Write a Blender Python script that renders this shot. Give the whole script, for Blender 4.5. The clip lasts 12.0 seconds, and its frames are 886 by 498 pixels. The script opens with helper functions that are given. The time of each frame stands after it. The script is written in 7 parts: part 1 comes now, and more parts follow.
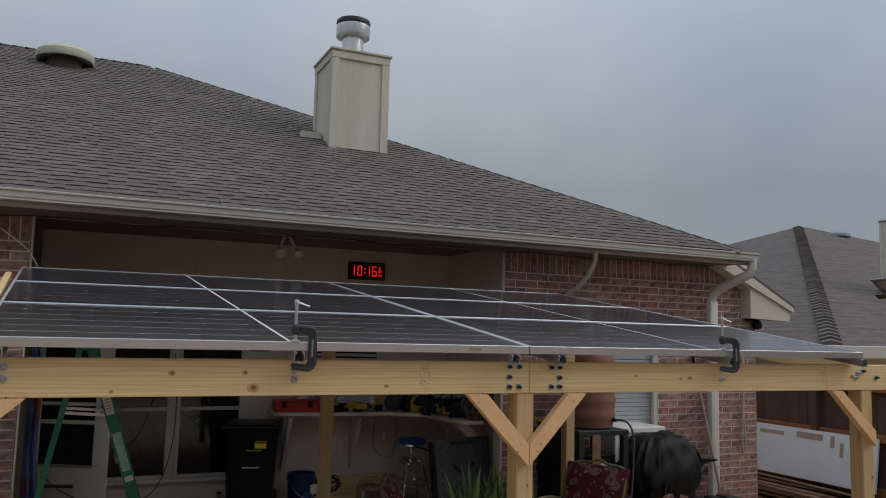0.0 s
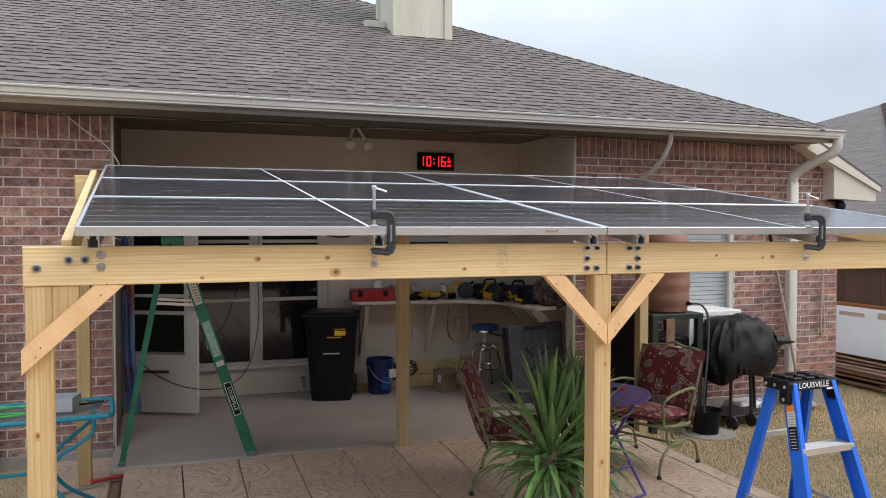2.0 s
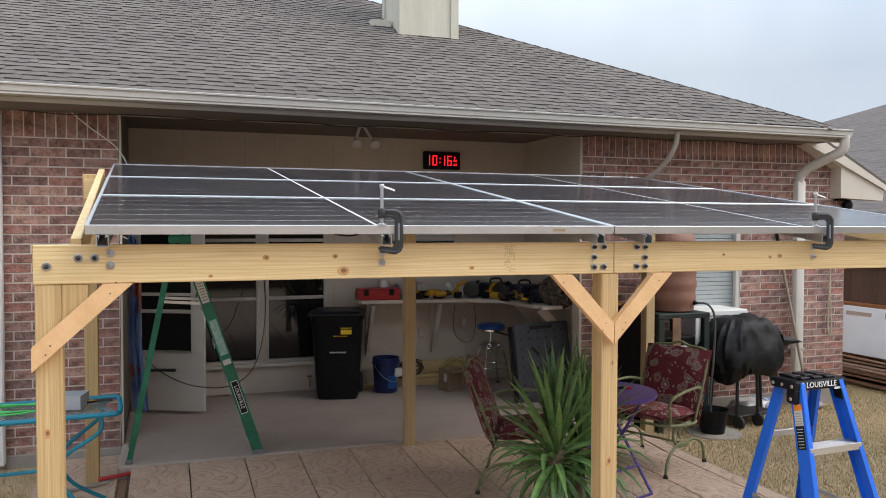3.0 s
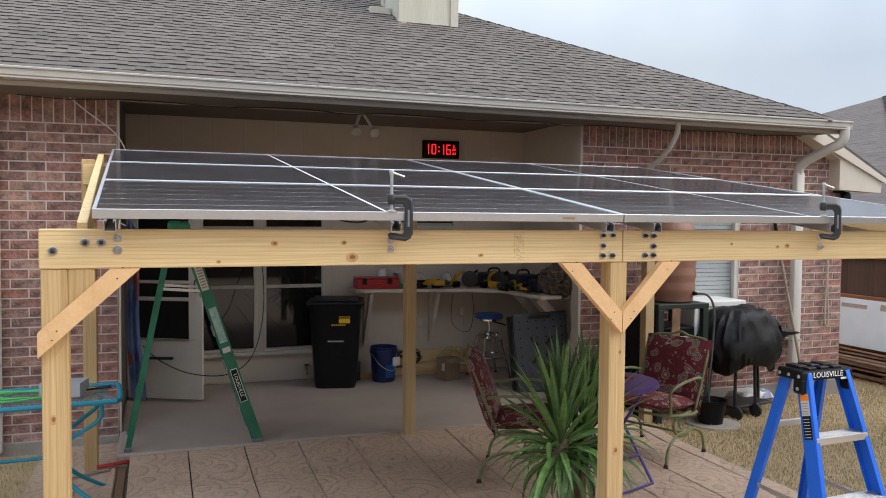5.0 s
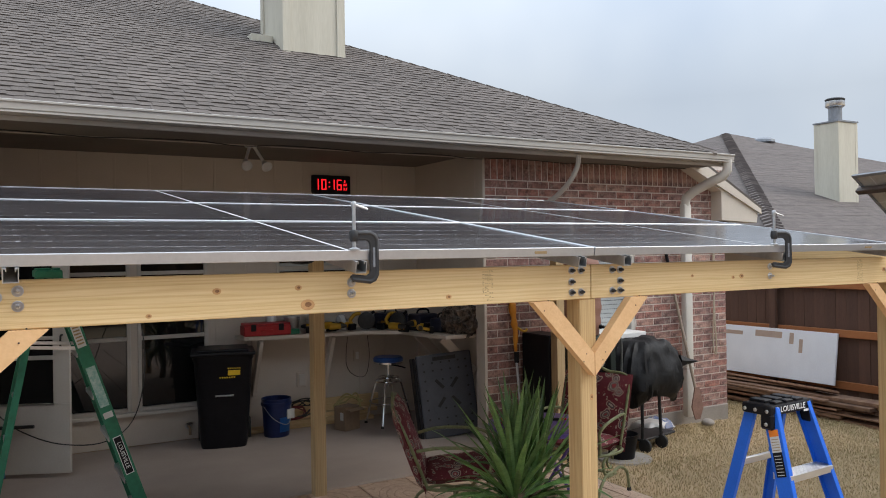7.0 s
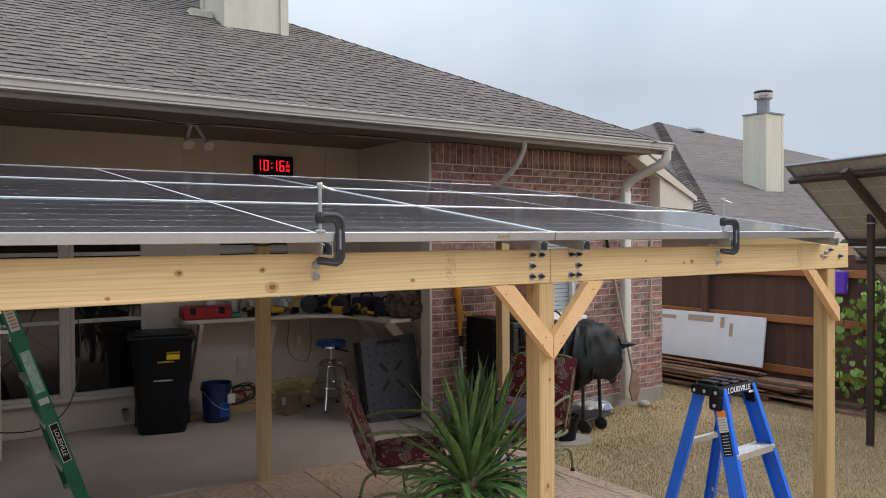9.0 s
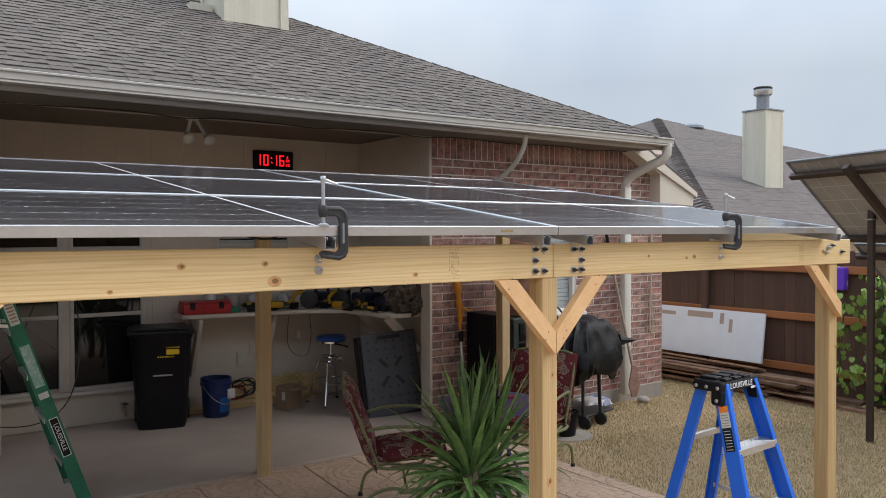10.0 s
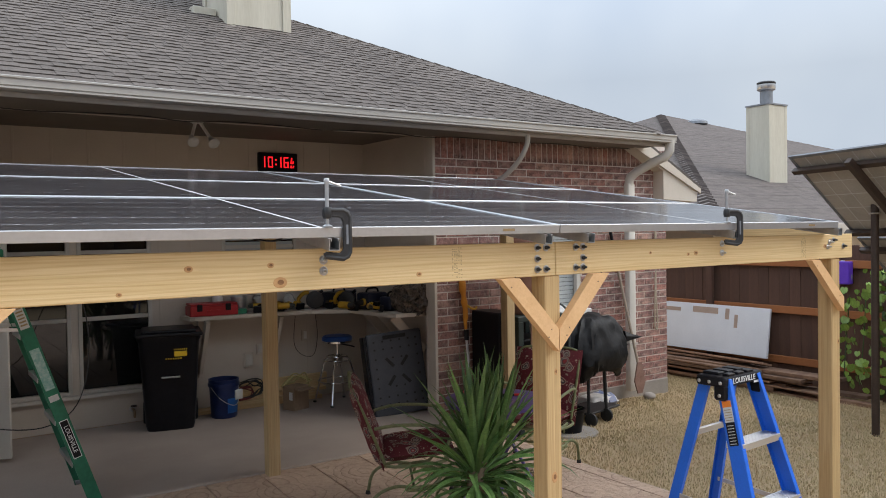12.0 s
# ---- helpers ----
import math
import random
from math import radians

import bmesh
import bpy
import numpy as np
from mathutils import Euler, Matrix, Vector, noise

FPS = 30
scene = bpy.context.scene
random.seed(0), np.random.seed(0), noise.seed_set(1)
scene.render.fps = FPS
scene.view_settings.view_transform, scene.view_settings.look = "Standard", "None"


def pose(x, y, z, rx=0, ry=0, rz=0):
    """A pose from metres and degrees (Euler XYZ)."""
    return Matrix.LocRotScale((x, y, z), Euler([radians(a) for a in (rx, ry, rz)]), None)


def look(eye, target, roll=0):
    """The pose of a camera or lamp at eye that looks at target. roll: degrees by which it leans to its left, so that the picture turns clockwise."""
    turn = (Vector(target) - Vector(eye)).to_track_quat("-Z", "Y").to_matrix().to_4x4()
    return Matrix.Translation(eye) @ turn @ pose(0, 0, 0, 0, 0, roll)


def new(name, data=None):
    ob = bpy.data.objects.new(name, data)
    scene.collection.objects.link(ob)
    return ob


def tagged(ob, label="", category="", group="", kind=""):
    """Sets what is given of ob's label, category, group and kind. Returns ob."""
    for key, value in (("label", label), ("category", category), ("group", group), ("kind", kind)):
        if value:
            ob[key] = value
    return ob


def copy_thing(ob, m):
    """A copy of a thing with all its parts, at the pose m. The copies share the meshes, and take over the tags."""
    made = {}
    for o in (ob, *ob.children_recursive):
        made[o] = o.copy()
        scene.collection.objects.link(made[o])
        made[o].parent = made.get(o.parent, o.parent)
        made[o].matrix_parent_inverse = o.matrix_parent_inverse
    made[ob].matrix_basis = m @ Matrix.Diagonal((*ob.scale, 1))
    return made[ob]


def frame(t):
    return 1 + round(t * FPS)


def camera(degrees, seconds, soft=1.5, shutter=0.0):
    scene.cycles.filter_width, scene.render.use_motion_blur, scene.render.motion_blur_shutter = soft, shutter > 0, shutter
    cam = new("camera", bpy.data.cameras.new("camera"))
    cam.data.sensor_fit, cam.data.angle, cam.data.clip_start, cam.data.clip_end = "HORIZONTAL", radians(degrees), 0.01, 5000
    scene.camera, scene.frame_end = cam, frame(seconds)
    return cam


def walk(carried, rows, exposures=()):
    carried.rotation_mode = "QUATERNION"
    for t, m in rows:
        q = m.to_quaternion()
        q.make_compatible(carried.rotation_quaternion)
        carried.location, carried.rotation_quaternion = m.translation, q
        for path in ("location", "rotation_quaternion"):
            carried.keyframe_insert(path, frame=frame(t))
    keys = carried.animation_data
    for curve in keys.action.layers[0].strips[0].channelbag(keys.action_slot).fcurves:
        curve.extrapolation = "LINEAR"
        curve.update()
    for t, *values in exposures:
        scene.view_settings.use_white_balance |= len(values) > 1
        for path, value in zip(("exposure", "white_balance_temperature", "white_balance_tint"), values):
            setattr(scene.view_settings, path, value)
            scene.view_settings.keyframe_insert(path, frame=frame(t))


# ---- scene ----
cam = camera(58.5, 12.0, soft=1.0)
METRES, EYE, TILT, LEAN, TURN = 1.0, 1.865, 0.0, 0.0, -24.2
ROWS = [
    (0.0, 0.0, 0.0, 0.0, -0.15, 6.12, -1.4),
    (0.5, -0.0298, 0.0116, -0.0332, 3.19, 0.29, -0.28),
    (1.0, -0.0408, 0.0088, -0.0372, 4.18, -1.03, 0.12),
    (1.5, -0.0388, 0.0058, -0.0366, 4.5, -1.42, 0.11),
    (2.0, -0.0412, 0.0111, -0.0426, 4.69, -1.67, -0.08),
    (2.5, -0.0466, 0.0067, -0.0426, 4.99, -1.76, -0.12),
    (3.0, -0.0506, 0.0044, -0.0448, 5.06, -1.72, -0.13),
    (5.0, -0.1264, 0.0263, -0.0605, 4.48, -2.4, -0.52),
    (5.5, -0.1659, 0.0812, -0.0611, 3.86, -2.37, -0.34),
    (6.0, -0.2309, 0.2373, -0.0694, 1.98, 0.2, 0.45),
    (6.5, -0.3582, 0.373, -0.0789, -0.89, 0.34, 0.83),
    (7.0, -0.5656, 0.4323, -0.0616, -6.05, 0.3, 0.88),
    (7.5, -0.6473, 0.4589, -0.058, -8.32, -0.27, 0.77),
    (9.5, -0.6868, 0.4744, -0.0671, -11.11, -1.0, 0.23),
    (10.0, -0.6967, 0.4839, -0.07, -11.02, -1.2, 0.19),
    (10.5, -0.7004, 0.4851, -0.0698, -10.94, -1.26, 0.33),
    (11.0, -0.6961, 0.4734, -0.0699, -10.86, -1.3, 0.62),
    (11.5, -0.6994, 0.4544, -0.0669, -10.72, -1.31, 0.87),
    (12.0, -0.6941, 0.4448, -0.0671, -10.64, -1.27, 0.92),
]
EXPOSURES = [(0.0, -1.15), (0.2, -0.65), (0.4, -0.2), (0.7, 0.13), (1.2, 0.17), (2.5, 0.12), (5.5, 0.09), (6.5, -0.06), (12.0, -0.05)]
walk(cam, [(t, pose(0, 0, EYE, TILT, LEAN, TURN) @ pose(METRES * x, METRES * y, METRES * z, 90 + pitch, roll, yaw)) for t, x, y, z, yaw, pitch, roll in ROWS], EXPOSURES)

# ---- light: an overcast morning ----
world = bpy.data.worlds.new("overcast_sky")
scene.world = world
world.use_nodes = True
wn, wl = world.node_tree.nodes, world.node_tree.links
wn.clear()
sky = wn.new("ShaderNodeTexSky")
sky.sky_type, sky.sun_disc = "NISHITA", False
sky.sun_elevation, sky.sun_rotation = radians(42), radians(121)
sky.dust_density, sky.air_density = 4.0, 1.0
tc = wn.new("ShaderNodeTexCoord")
cloud = wn.new("ShaderNodeTexNoise")
cloud.inputs["Scale"].default_value, cloud.inputs["Detail"].default_value = 2.2, 4.0
ramp = wn.new("ShaderNodeValToRGB")
ramp.color_ramp.elements[0].position, ramp.color_ramp.elements[0].color = 0.35, (0.57, 0.665, 0.80, 1)
ramp.color_ramp.elements[1].position, ramp.color_ramp.elements[1].color = 0.68, (0.77, 0.845, 0.93, 1)
dim = wn.new("ShaderNodeMix")
dim.data_type, dim.blend_type = "RGBA", "MULTIPLY"
dim.inputs["Factor"].default_value = 1.0
dim.inputs["B"].default_value = (0.10, 0.10, 0.10, 1)
mixer = wn.new("ShaderNodeMix")
mixer.data_type = "RGBA"
mixer.inputs["Factor"].default_value = 0.95
back = wn.new("ShaderNodeBackground")
back.inputs["Strength"].default_value = 1.0
wout = wn.new("ShaderNodeOutputWorld")
wl.new(tc.outputs["Generated"], cloud.inputs["Vector"])
wl.new(cloud.outputs["Fac"], ramp.inputs["Fac"])
wl.new(sky.outputs["Color"], dim.inputs["A"])
wl.new(dim.outputs["Result"], mixer.inputs["A"])
wl.new(ramp.outputs["Color"], mixer.inputs["B"])
# an overcast dome is about three times brighter overhead than at the horizon
sep = wn.new("ShaderNodeSeparateXYZ")
wl.new(tc.outputs["Generated"], sep.inputs[0])
rise = wn.new("ShaderNodeMapRange")
rise.inputs["From Min"].default_value, rise.inputs["From Max"].default_value = 0.18, 0.80
rise.inputs["To Min"].default_value, rise.inputs["To Max"].default_value = 0.92, 2.75
wl.new(sep.outputs["Z"], rise.inputs["Value"])
wl.new(rise.outputs["Result"], back.inputs["Strength"])
wl.new(mixer.outputs["Result"], back.inputs["Color"])
wl.new(back.outputs["Background"], wout.inputs["Surface"])
sun = new("sun", bpy.data.lights.new("sun", "SUN"))
sun.data.energy, sun.data.angle, sun.data.color = 2.0, radians(36), (1.0, 0.93, 0.84)
sun.matrix_world = look((20, -12, 21), (0, 0, 0))


# ---- materials ----
def surf(name, c1, c2, scale=8.0, rough=0.7, bump=0.0, metal=0.0, stretch=(1, 1, 1), fine=60.0, fine_bump=0.0, jitter=0.0, spec=0.5, contrast=(0.3, 0.7)):
    m = bpy.data.materials.new(name)
    m.use_nodes = True
    n, l = m.node_tree.nodes, m.node_tree.links
    b = n["Principled BSDF"]
    b.inputs["Roughness"].default_value, b.inputs["Metallic"].default_value = rough, metal
    b.inputs["Specular IOR Level"].default_value = spec
    co, mp = n.new("ShaderNodeTexCoord"), n.new("ShaderNodeMapping")
    mp.inputs["Scale"].default_value = stretch
    l.new(co.outputs["Object"], mp.inputs["Vector"])
    a = n.new("ShaderNodeTexNoise")
    a.inputs["Scale"].default_value, a.inputs["Detail"].default_value, a.inputs["Roughness"].default_value = scale, 6.0, 0.6
    f = n.new("ShaderNodeTexNoise")
    f.inputs["Scale"].default_value, f.inputs["Detail"].default_value = fine, 3.0
    l.new(mp.outputs["Vector"], a.inputs["Vector"])
    l.new(mp.outputs["Vector"], f.inputs["Vector"])
    add = n.new("ShaderNodeMath")
    add.operation = "MULTIPLY_ADD"
    add.inputs[1].default_value, add.inputs[2].default_value = 0.35, 0.0
    l.new(f.outputs["Fac"], add.inputs[0])
    tot = n.new("ShaderNodeMath")
    tot.operation = "MULTIPLY_ADD"
    tot.inputs[1].default_value = 0.65
    l.new(a.outputs["Fac"], tot.inputs[0])
    l.new(add.outputs[0], tot.inputs[2])
    r = n.new("ShaderNodeValToRGB")
    r.color_ramp.elements[0].position, r.color_ramp.elements[0].color = contrast[0], (*c1, 1)
    r.color_ramp.elements[1].position, r.color_ramp.elements[1].color = contrast[1], (*c2, 1)
    l.new(tot.outputs[0], r.inputs["Fac"])
    col = r.outputs["Color"]
    if jitter:
        oi, ge = n.new("ShaderNodeObjectInfo"), n.new("ShaderNodeNewGeometry")
        s = n.new("ShaderNodeMath")
        s.operation = "ADD"
        l.new(oi.outputs["Random"], s.inputs[0])
        l.new(ge.outputs["Random Per Island"], s.inputs[1])
        w = n.new("ShaderNodeMath")
        w.operation = "FRACT"
        l.new(s.outputs[0], w.inputs[0])
        mr = n.new("ShaderNodeMapRange")
        mr.inputs["To Min"].default_value, mr.inputs["To Max"].default_value = 1 - jitter, 1 + jitter
        l.new(w.outputs[0], mr.inputs["Value"])
        hs = n.new("ShaderNodeHueSaturation")
        l.new(mr.outputs["Result"], hs.inputs["Value"])
        l.new(col, hs.inputs["Color"])
        col = hs.outputs["Color"]
    l.new(col, b.inputs["Base Color"])
    if bump or fine_bump:
        bp = n.new("ShaderNodeBump")
        bp.inputs["Strength"].default_value, bp.inputs["Distance"].default_value = max(bump, fine_bump), 0.01
        l.new((a if bump >= fine_bump else f).outputs["Fac"], bp.inputs["Height"])
        l.new(bp.outputs["Normal"], b.inputs["Normal"])
    return m


def timber(name, c1, c2, axis, knots=True, jitter=0.0):
    """Sawn softwood with its grain along one local axis."""
    m = surf(name, c1, c2, 3.0, 0.65, 0.0, stretch=[0.35 if i == axis else 16 for i in range(3)], fine=14, fine_bump=0.2, jitter=jitter)
    n, l = m.node_tree.nodes, m.node_tree.links
    b = n["Principled BSDF"]
    src = b.inputs["Base Color"].links[0].from_socket
    co, mp, wv = n.new("ShaderNodeTexCoord"), n.new("ShaderNodeMapping"), n.new("ShaderNodeTexWave")
    mp.inputs["Scale"].default_value = [0.55 if i == axis else 13.0 for i in range(3)]
    mp.inputs["Rotation"].default_value = (0.05, 0.06, 0.04)
    wv.bands_direction = "Z" if axis != 2 else "X"
    wv.inputs["Scale"].default_value, wv.inputs["Distortion"].default_value, wv.inputs["Detail"].default_value = 1.7, 11.0, 3.0
    l.new(co.outputs["Object"], mp.inputs["Vector"])
    l.new(mp.outputs["Vector"], wv.inputs["Vector"])
    mx = n.new("ShaderNodeMix")
    mx.data_type, mx.blend_type = "RGBA", "MULTIPLY"
    rr = n.new("ShaderNodeValToRGB")
    rr.color_ramp.elements[0].color, rr.color_ramp.elements[1].color = (0.74, 0.6, 0.45, 1), (1, 1, 1, 1)
    rr.color_ramp.elements[1].position = 0.55
    l.new(wv.outputs["Fac"], rr.inputs["Fac"])
    mx.inputs["Factor"].default_value = 0.36
    l.new(src, mx.inputs["A"])
    l.new(rr.outputs["Color"], mx.inputs["B"])
    l.new(mx.outputs["Result"], b.inputs["Base Color"])
    return m


PINE_X = timber("pine_along_x", (0.60, 0.43, 0.20), (0.76, 0.585, 0.33), 0)
PINE_Y = timber("pine_along_y", (0.56, 0.39, 0.18), (0.72, 0.53, 0.28), 1)
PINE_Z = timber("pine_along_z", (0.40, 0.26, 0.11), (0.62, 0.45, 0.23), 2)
PINE_BRACE = surf("pine_brace", (0.60, 0.36, 0.17), (0.74, 0.48, 0.25), 3.5, 0.65, stretch=(2, 1, 2), fine=45, fine_bump=0.12)
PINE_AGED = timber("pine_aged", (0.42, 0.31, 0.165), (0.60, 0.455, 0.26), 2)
KNOT = surf("knot_wood", (0.42, 0.22, 0.09), (0.58, 0.34, 0.15), 60, 0.7)
KNOT_CORE = surf("knot_core", (0.13, 0.055, 0.022), (0.30, 0.15, 0.06), 90, 0.7)
INK = surf("stamp_ink", (0.24, 0.17, 0.09), (0.40, 0.29, 0.15), 50, 0.9)
CREAM = surf("cream_paint", (0.53, 0.47, 0.40), (0.61, 0.545, 0.47), 2.5, 0.75, 0.0, fine=80, fine_bump=0.08)
# tan paint taken darker, so that the colour holds the shade under the eave
SHADED_TAN = surf("shaded_tan_paint", (0.135, 0.112, 0.092), (0.185, 0.155, 0.128), 2.5, 0.8)
TRIM = surf("trim_paint", (0.56, 0.53, 0.48), (0.64, 0.61, 0.56), 3, 0.6)
GUTTER = surf("gutter_paint", (0.40, 0.37, 0.335), (0.48, 0.45, 0.41), 2, 0.45, stretch=(0.4, 1, 1))
SIDING = surf("chimney_siding", (0.45, 0.42, 0.34), (0.60, 0.57, 0.48), 2.2, 0.8, 0.1, stretch=(2.5, 2.5, 0.25), fine=30)
GREEN_TINT = surf("mossy_paint", (0.36, 0.37, 0.28), (0.5, 0.5, 0.4), 3, 0.8, stretch=(1, 1, 0.3))
WHITE = surf("white_paint", (0.68, 0.67, 0.65), (0.78, 0.77, 0.75), 4, 0.5)
SHINGLE = surf("asphalt_shingle", (0.083, 0.069, 0.061), (0.164, 0.138, 0.122), 2.2, 0.95, 0.0, fine=75, fine_bump=0.5, jitter=0.10)
SHINGLE_FAR = surf("asphalt_shingle_far", (0.060, 0.049, 0.045), (0.155, 0.128, 0.117), 3.4, 0.95, 0.0, stretch=(1, 1, 6), fine=120, fine_bump=0.3)


def brick_mat():
    """Wire-cut brick: each one takes a tone of its own, with darker flashes and paler scuffs."""
    m = surf("brick_face", (0.42, 0.37, 0.38), (1.58, 1.38, 1.36), 11.0, 0.92, 0.0, fine=55, fine_bump=0.8, contrast=(0.34, 0.62))
    n, l = m.node_tree.nodes, m.node_tree.links
    b = n["Principled BSDF"]
    src = b.inputs["Base Color"].links[0].from_socket
    oi, ge, s, w, r = n.new("ShaderNodeObjectInfo"), n.new("ShaderNodeNewGeometry"), n.new("ShaderNodeMath"), n.new("ShaderNodeMath"), n.new("ShaderNodeValToRGB")
    s.operation, w.operation = "ADD", "FRACT"
    l.new(oi.outputs["Random"], s.inputs[0])
    l.new(ge.outputs["Random Per Island"], s.inputs[1])
    l.new(s.outputs[0], w.inputs[0])
    l.new(w.outputs[0], r.inputs["Fac"])
    e = r.color_ramp.elements
    e[0].position, e[0].color = 0.0, (0.19, 0.125, 0.112, 1)
    e[1].position, e[1].color = 1.0, (0.33, 0.23, 0.19, 1)
    for p, c in ((0.18, (0.25, 0.150, 0.128, 1)), (0.36, (0.31, 0.165, 0.132, 1)), (0.5, (0.22, 0.148, 0.132, 1)), (0.66, (0.28, 0.178, 0.152, 1)), (0.78, (0.37, 0.255, 0.205, 1)), (0.9, (0.20, 0.135, 0.122, 1))):
        k = e.new(p)
        k.color = c
    mx = n.new("ShaderNodeMix")
    mx.data_type, mx.blend_type = "RGBA", "MULTIPLY"
    mx.inputs["Factor"].default_value = 1.0
    l.new(src, mx.inputs["A"])
    l.new(r.outputs["Color"], mx.inputs["B"])
    # pale mortar smears and dark kiln flashes that run over several bricks
    pos, sm, sr, pale = n.new("ShaderNodeNewGeometry"), n.new("ShaderNodeTexNoise"), n.new("ShaderNodeValToRGB"), n.new("ShaderNodeMix")
    sm.inputs["Scale"].default_value, sm.inputs["Detail"].default_value, sm.inputs["Roughness"].default_value = 13.0, 8.0, 0.68
    l.new(pos.outputs["Position"], sm.inputs["Vector"])
    l.new(sm.outputs["Fac"], sr.inputs["Fac"])
    sr.color_ramp.elements[0].position, sr.color_ramp.elements[0].color = 0.54, (0, 0, 0, 1)
    sr.color_ramp.elements[1].position, sr.color_ramp.elements[1].color = 0.72, (0.75, 0.75, 0.75, 1)
    pale.data_type = "RGBA"
    pale.inputs["B"].default_value = (0.47, 0.39, 0.34, 1)
    l.new(sr.outputs["Color"], pale.inputs["Factor"])
    l.new(mx.outputs["Result"], pale.inputs["A"])
    l.new(pale.outputs["Result"], b.inputs["Base Color"])
    return m


BRICK = brick_mat()
# dark asphalt butt edges, with each tab's shadow line put into the colour
SHINGLE_EDGE_SHADOW = surf("asphalt_edge_shadow", (0.045, 0.038, 0.034), (0.085, 0.073, 0.065), 9, 0.95)
MORTAR = surf("mortar", (0.50, 0.43, 0.385), (0.72, 0.645, 0.58), 9, 0.95, 0.3)
CONCRETE = surf("porch_concrete", (0.33, 0.275, 0.24), (0.44, 0.37, 0.325), 1.5, 0.75, 0.0, fine=90, fine_bump=0.1)
FOUNDATION = surf("foundation_concrete", (0.26, 0.23, 0.2), (0.38, 0.34, 0.3), 5, 0.9, 0.3)


def stamped_mat():
    """Stamped concrete: cleft slate relief with arc-shaped tool marks, tan stain worn unevenly."""
    m = surf("stamped_concrete", (0.40, 0.285, 0.21), (0.63, 0.465, 0.355), 2.3, 0.82, fine=38, jitter=0.05)
    n, l = m.node_tree.nodes, m.node_tree.links
    co, v, nz, fi = n.new("ShaderNodeNewGeometry"), n.new("ShaderNodeTexVoronoi"), n.new("ShaderNodeTexNoise"), n.new("ShaderNodeTexNoise")
    v.inputs["Scale"].default_value = 3.1
    nz.inputs["Scale"].default_value, nz.inputs["Detail"].default_value, nz.inputs["Roughness"].default_value = 9.0, 8.0, 0.62
    fi.inputs["Scale"].default_value, fi.inputs["Detail"].default_value = 60.0, 4.0
    for t in (v, nz, fi):
        l.new(co.outputs["Position"], t.inputs["Vector"])
    k, f, p, q, e = (n.new("ShaderNodeMath") for _ in range(5))
    k.operation, f.operation, p.operation, q.operation, e.operation = "MULTIPLY_ADD", "FRACT", "POWER", "MULTIPLY_ADD", "MULTIPLY_ADD"
    k.inputs[1].default_value = 6.0
    l.new(v.outputs["Distance"], k.inputs[0])
    l.new(nz.outputs["Fac"], k.inputs[2])
    l.new(k.outputs[0], f.inputs[0])
    l.new(f.outputs[0], p.inputs[0])
    p.inputs[1].default_value = 9.0
    q.inputs[1].default_value = -0.16
    l.new(p.outputs[0], q.inputs[0])
    l.new(nz.outputs["Fac"], q.inputs[2])
    e.inputs[1].default_value = 0.22
    l.new(fi.outputs["Fac"], e.inputs[0])
    l.new(q.outputs[0], e.inputs[2])
    bp = n.new("ShaderNodeBump")
    bp.inputs["Strength"].default_value, bp.inputs["Distance"].default_value = 1.0, 0.026
    # relief shade of the tool marks put into the colour, in release-powder brown
    src = n["Principled BSDF"].inputs["Base Color"].links[0].from_socket
    groove_shade = n.new("ShaderNodeMix")
    groove_shade.data_type = "RGBA"
    groove_shade.inputs["B"].default_value = (0.15, 0.095, 0.065, 1)
    sc = n.new("ShaderNodeMath")
    sc.operation = "MULTIPLY"
    sc.inputs[1].default_value = 0.6
    l.new(p.outputs[0], sc.inputs[0])
    l.new(sc.outputs[0], groove_shade.inputs["Factor"])
    l.new(src, groove_shade.inputs["A"])
    l.new(groove_shade.outputs["Result"], n["Principled BSDF"].inputs["Base Color"])
    l.new(e.outputs[0], bp.inputs["Height"])
    l.new(bp.outputs["Normal"], n["Principled BSDF"].inputs["Normal"])
    return m


STAMPED = stamped_mat()
JOINT = surf("joint_dirt", (0.05, 0.035, 0.027), (0.11, 0.08, 0.06), 9, 0.95)
SOIL = surf("lawn_soil", (0.34, 0.25, 0.15), (0.50, 0.37, 0.225), 1.3, 1.0, 0.5, fine=60)
GRASS = surf("dry_grass", (0.30, 0.255, 0.125), (0.58, 0.435, 0.255), 1.1, 0.9, jitter=0.13, fine=9)
FENCE = surf("fence_wood", (0.055, 0.026, 0.017), (0.105, 0.052, 0.034), 3, 0.8, 0.2, stretch=(3, 3, 0.3), jitter=0.15)
RAILWOOD = surf("fence_rail_wood", (0.25, 0.085, 0.025), (0.36, 0.135, 0.045), 3, 0.75, stretch=(1, 0.3, 3))
OLDBOARD = surf("stacked_board_wood", (0.11, 0.055, 0.036), (0.30, 0.18, 0.11), 3, 0.85, 0.2, stretch=(3, 0.3, 3), jitter=0.35)
ALU = surf("aluminium_frame", (0.46, 0.47, 0.49), (0.56, 0.57, 0.59), 5, 0.36, metal=0.7)
STRUT = surf("galvanised_strut", (0.42, 0.43, 0.44), (0.56, 0.57, 0.58), 14, 0.42, metal=0.9)
STEEL = surf("zinc_steel", (0.5, 0.5, 0.5), (0.65, 0.65, 0.65), 20, 0.3, metal=1.0)
CHROME = surf("chrome", (0.7, 0.7, 0.7), (0.8, 0.8, 0.8), 10, 0.12, metal=1.0)
BLACK_IRON = surf("black_iron", (0.012, 0.012, 0.013), (0.03, 0.03, 0.032), 20, 0.5, 0.1)
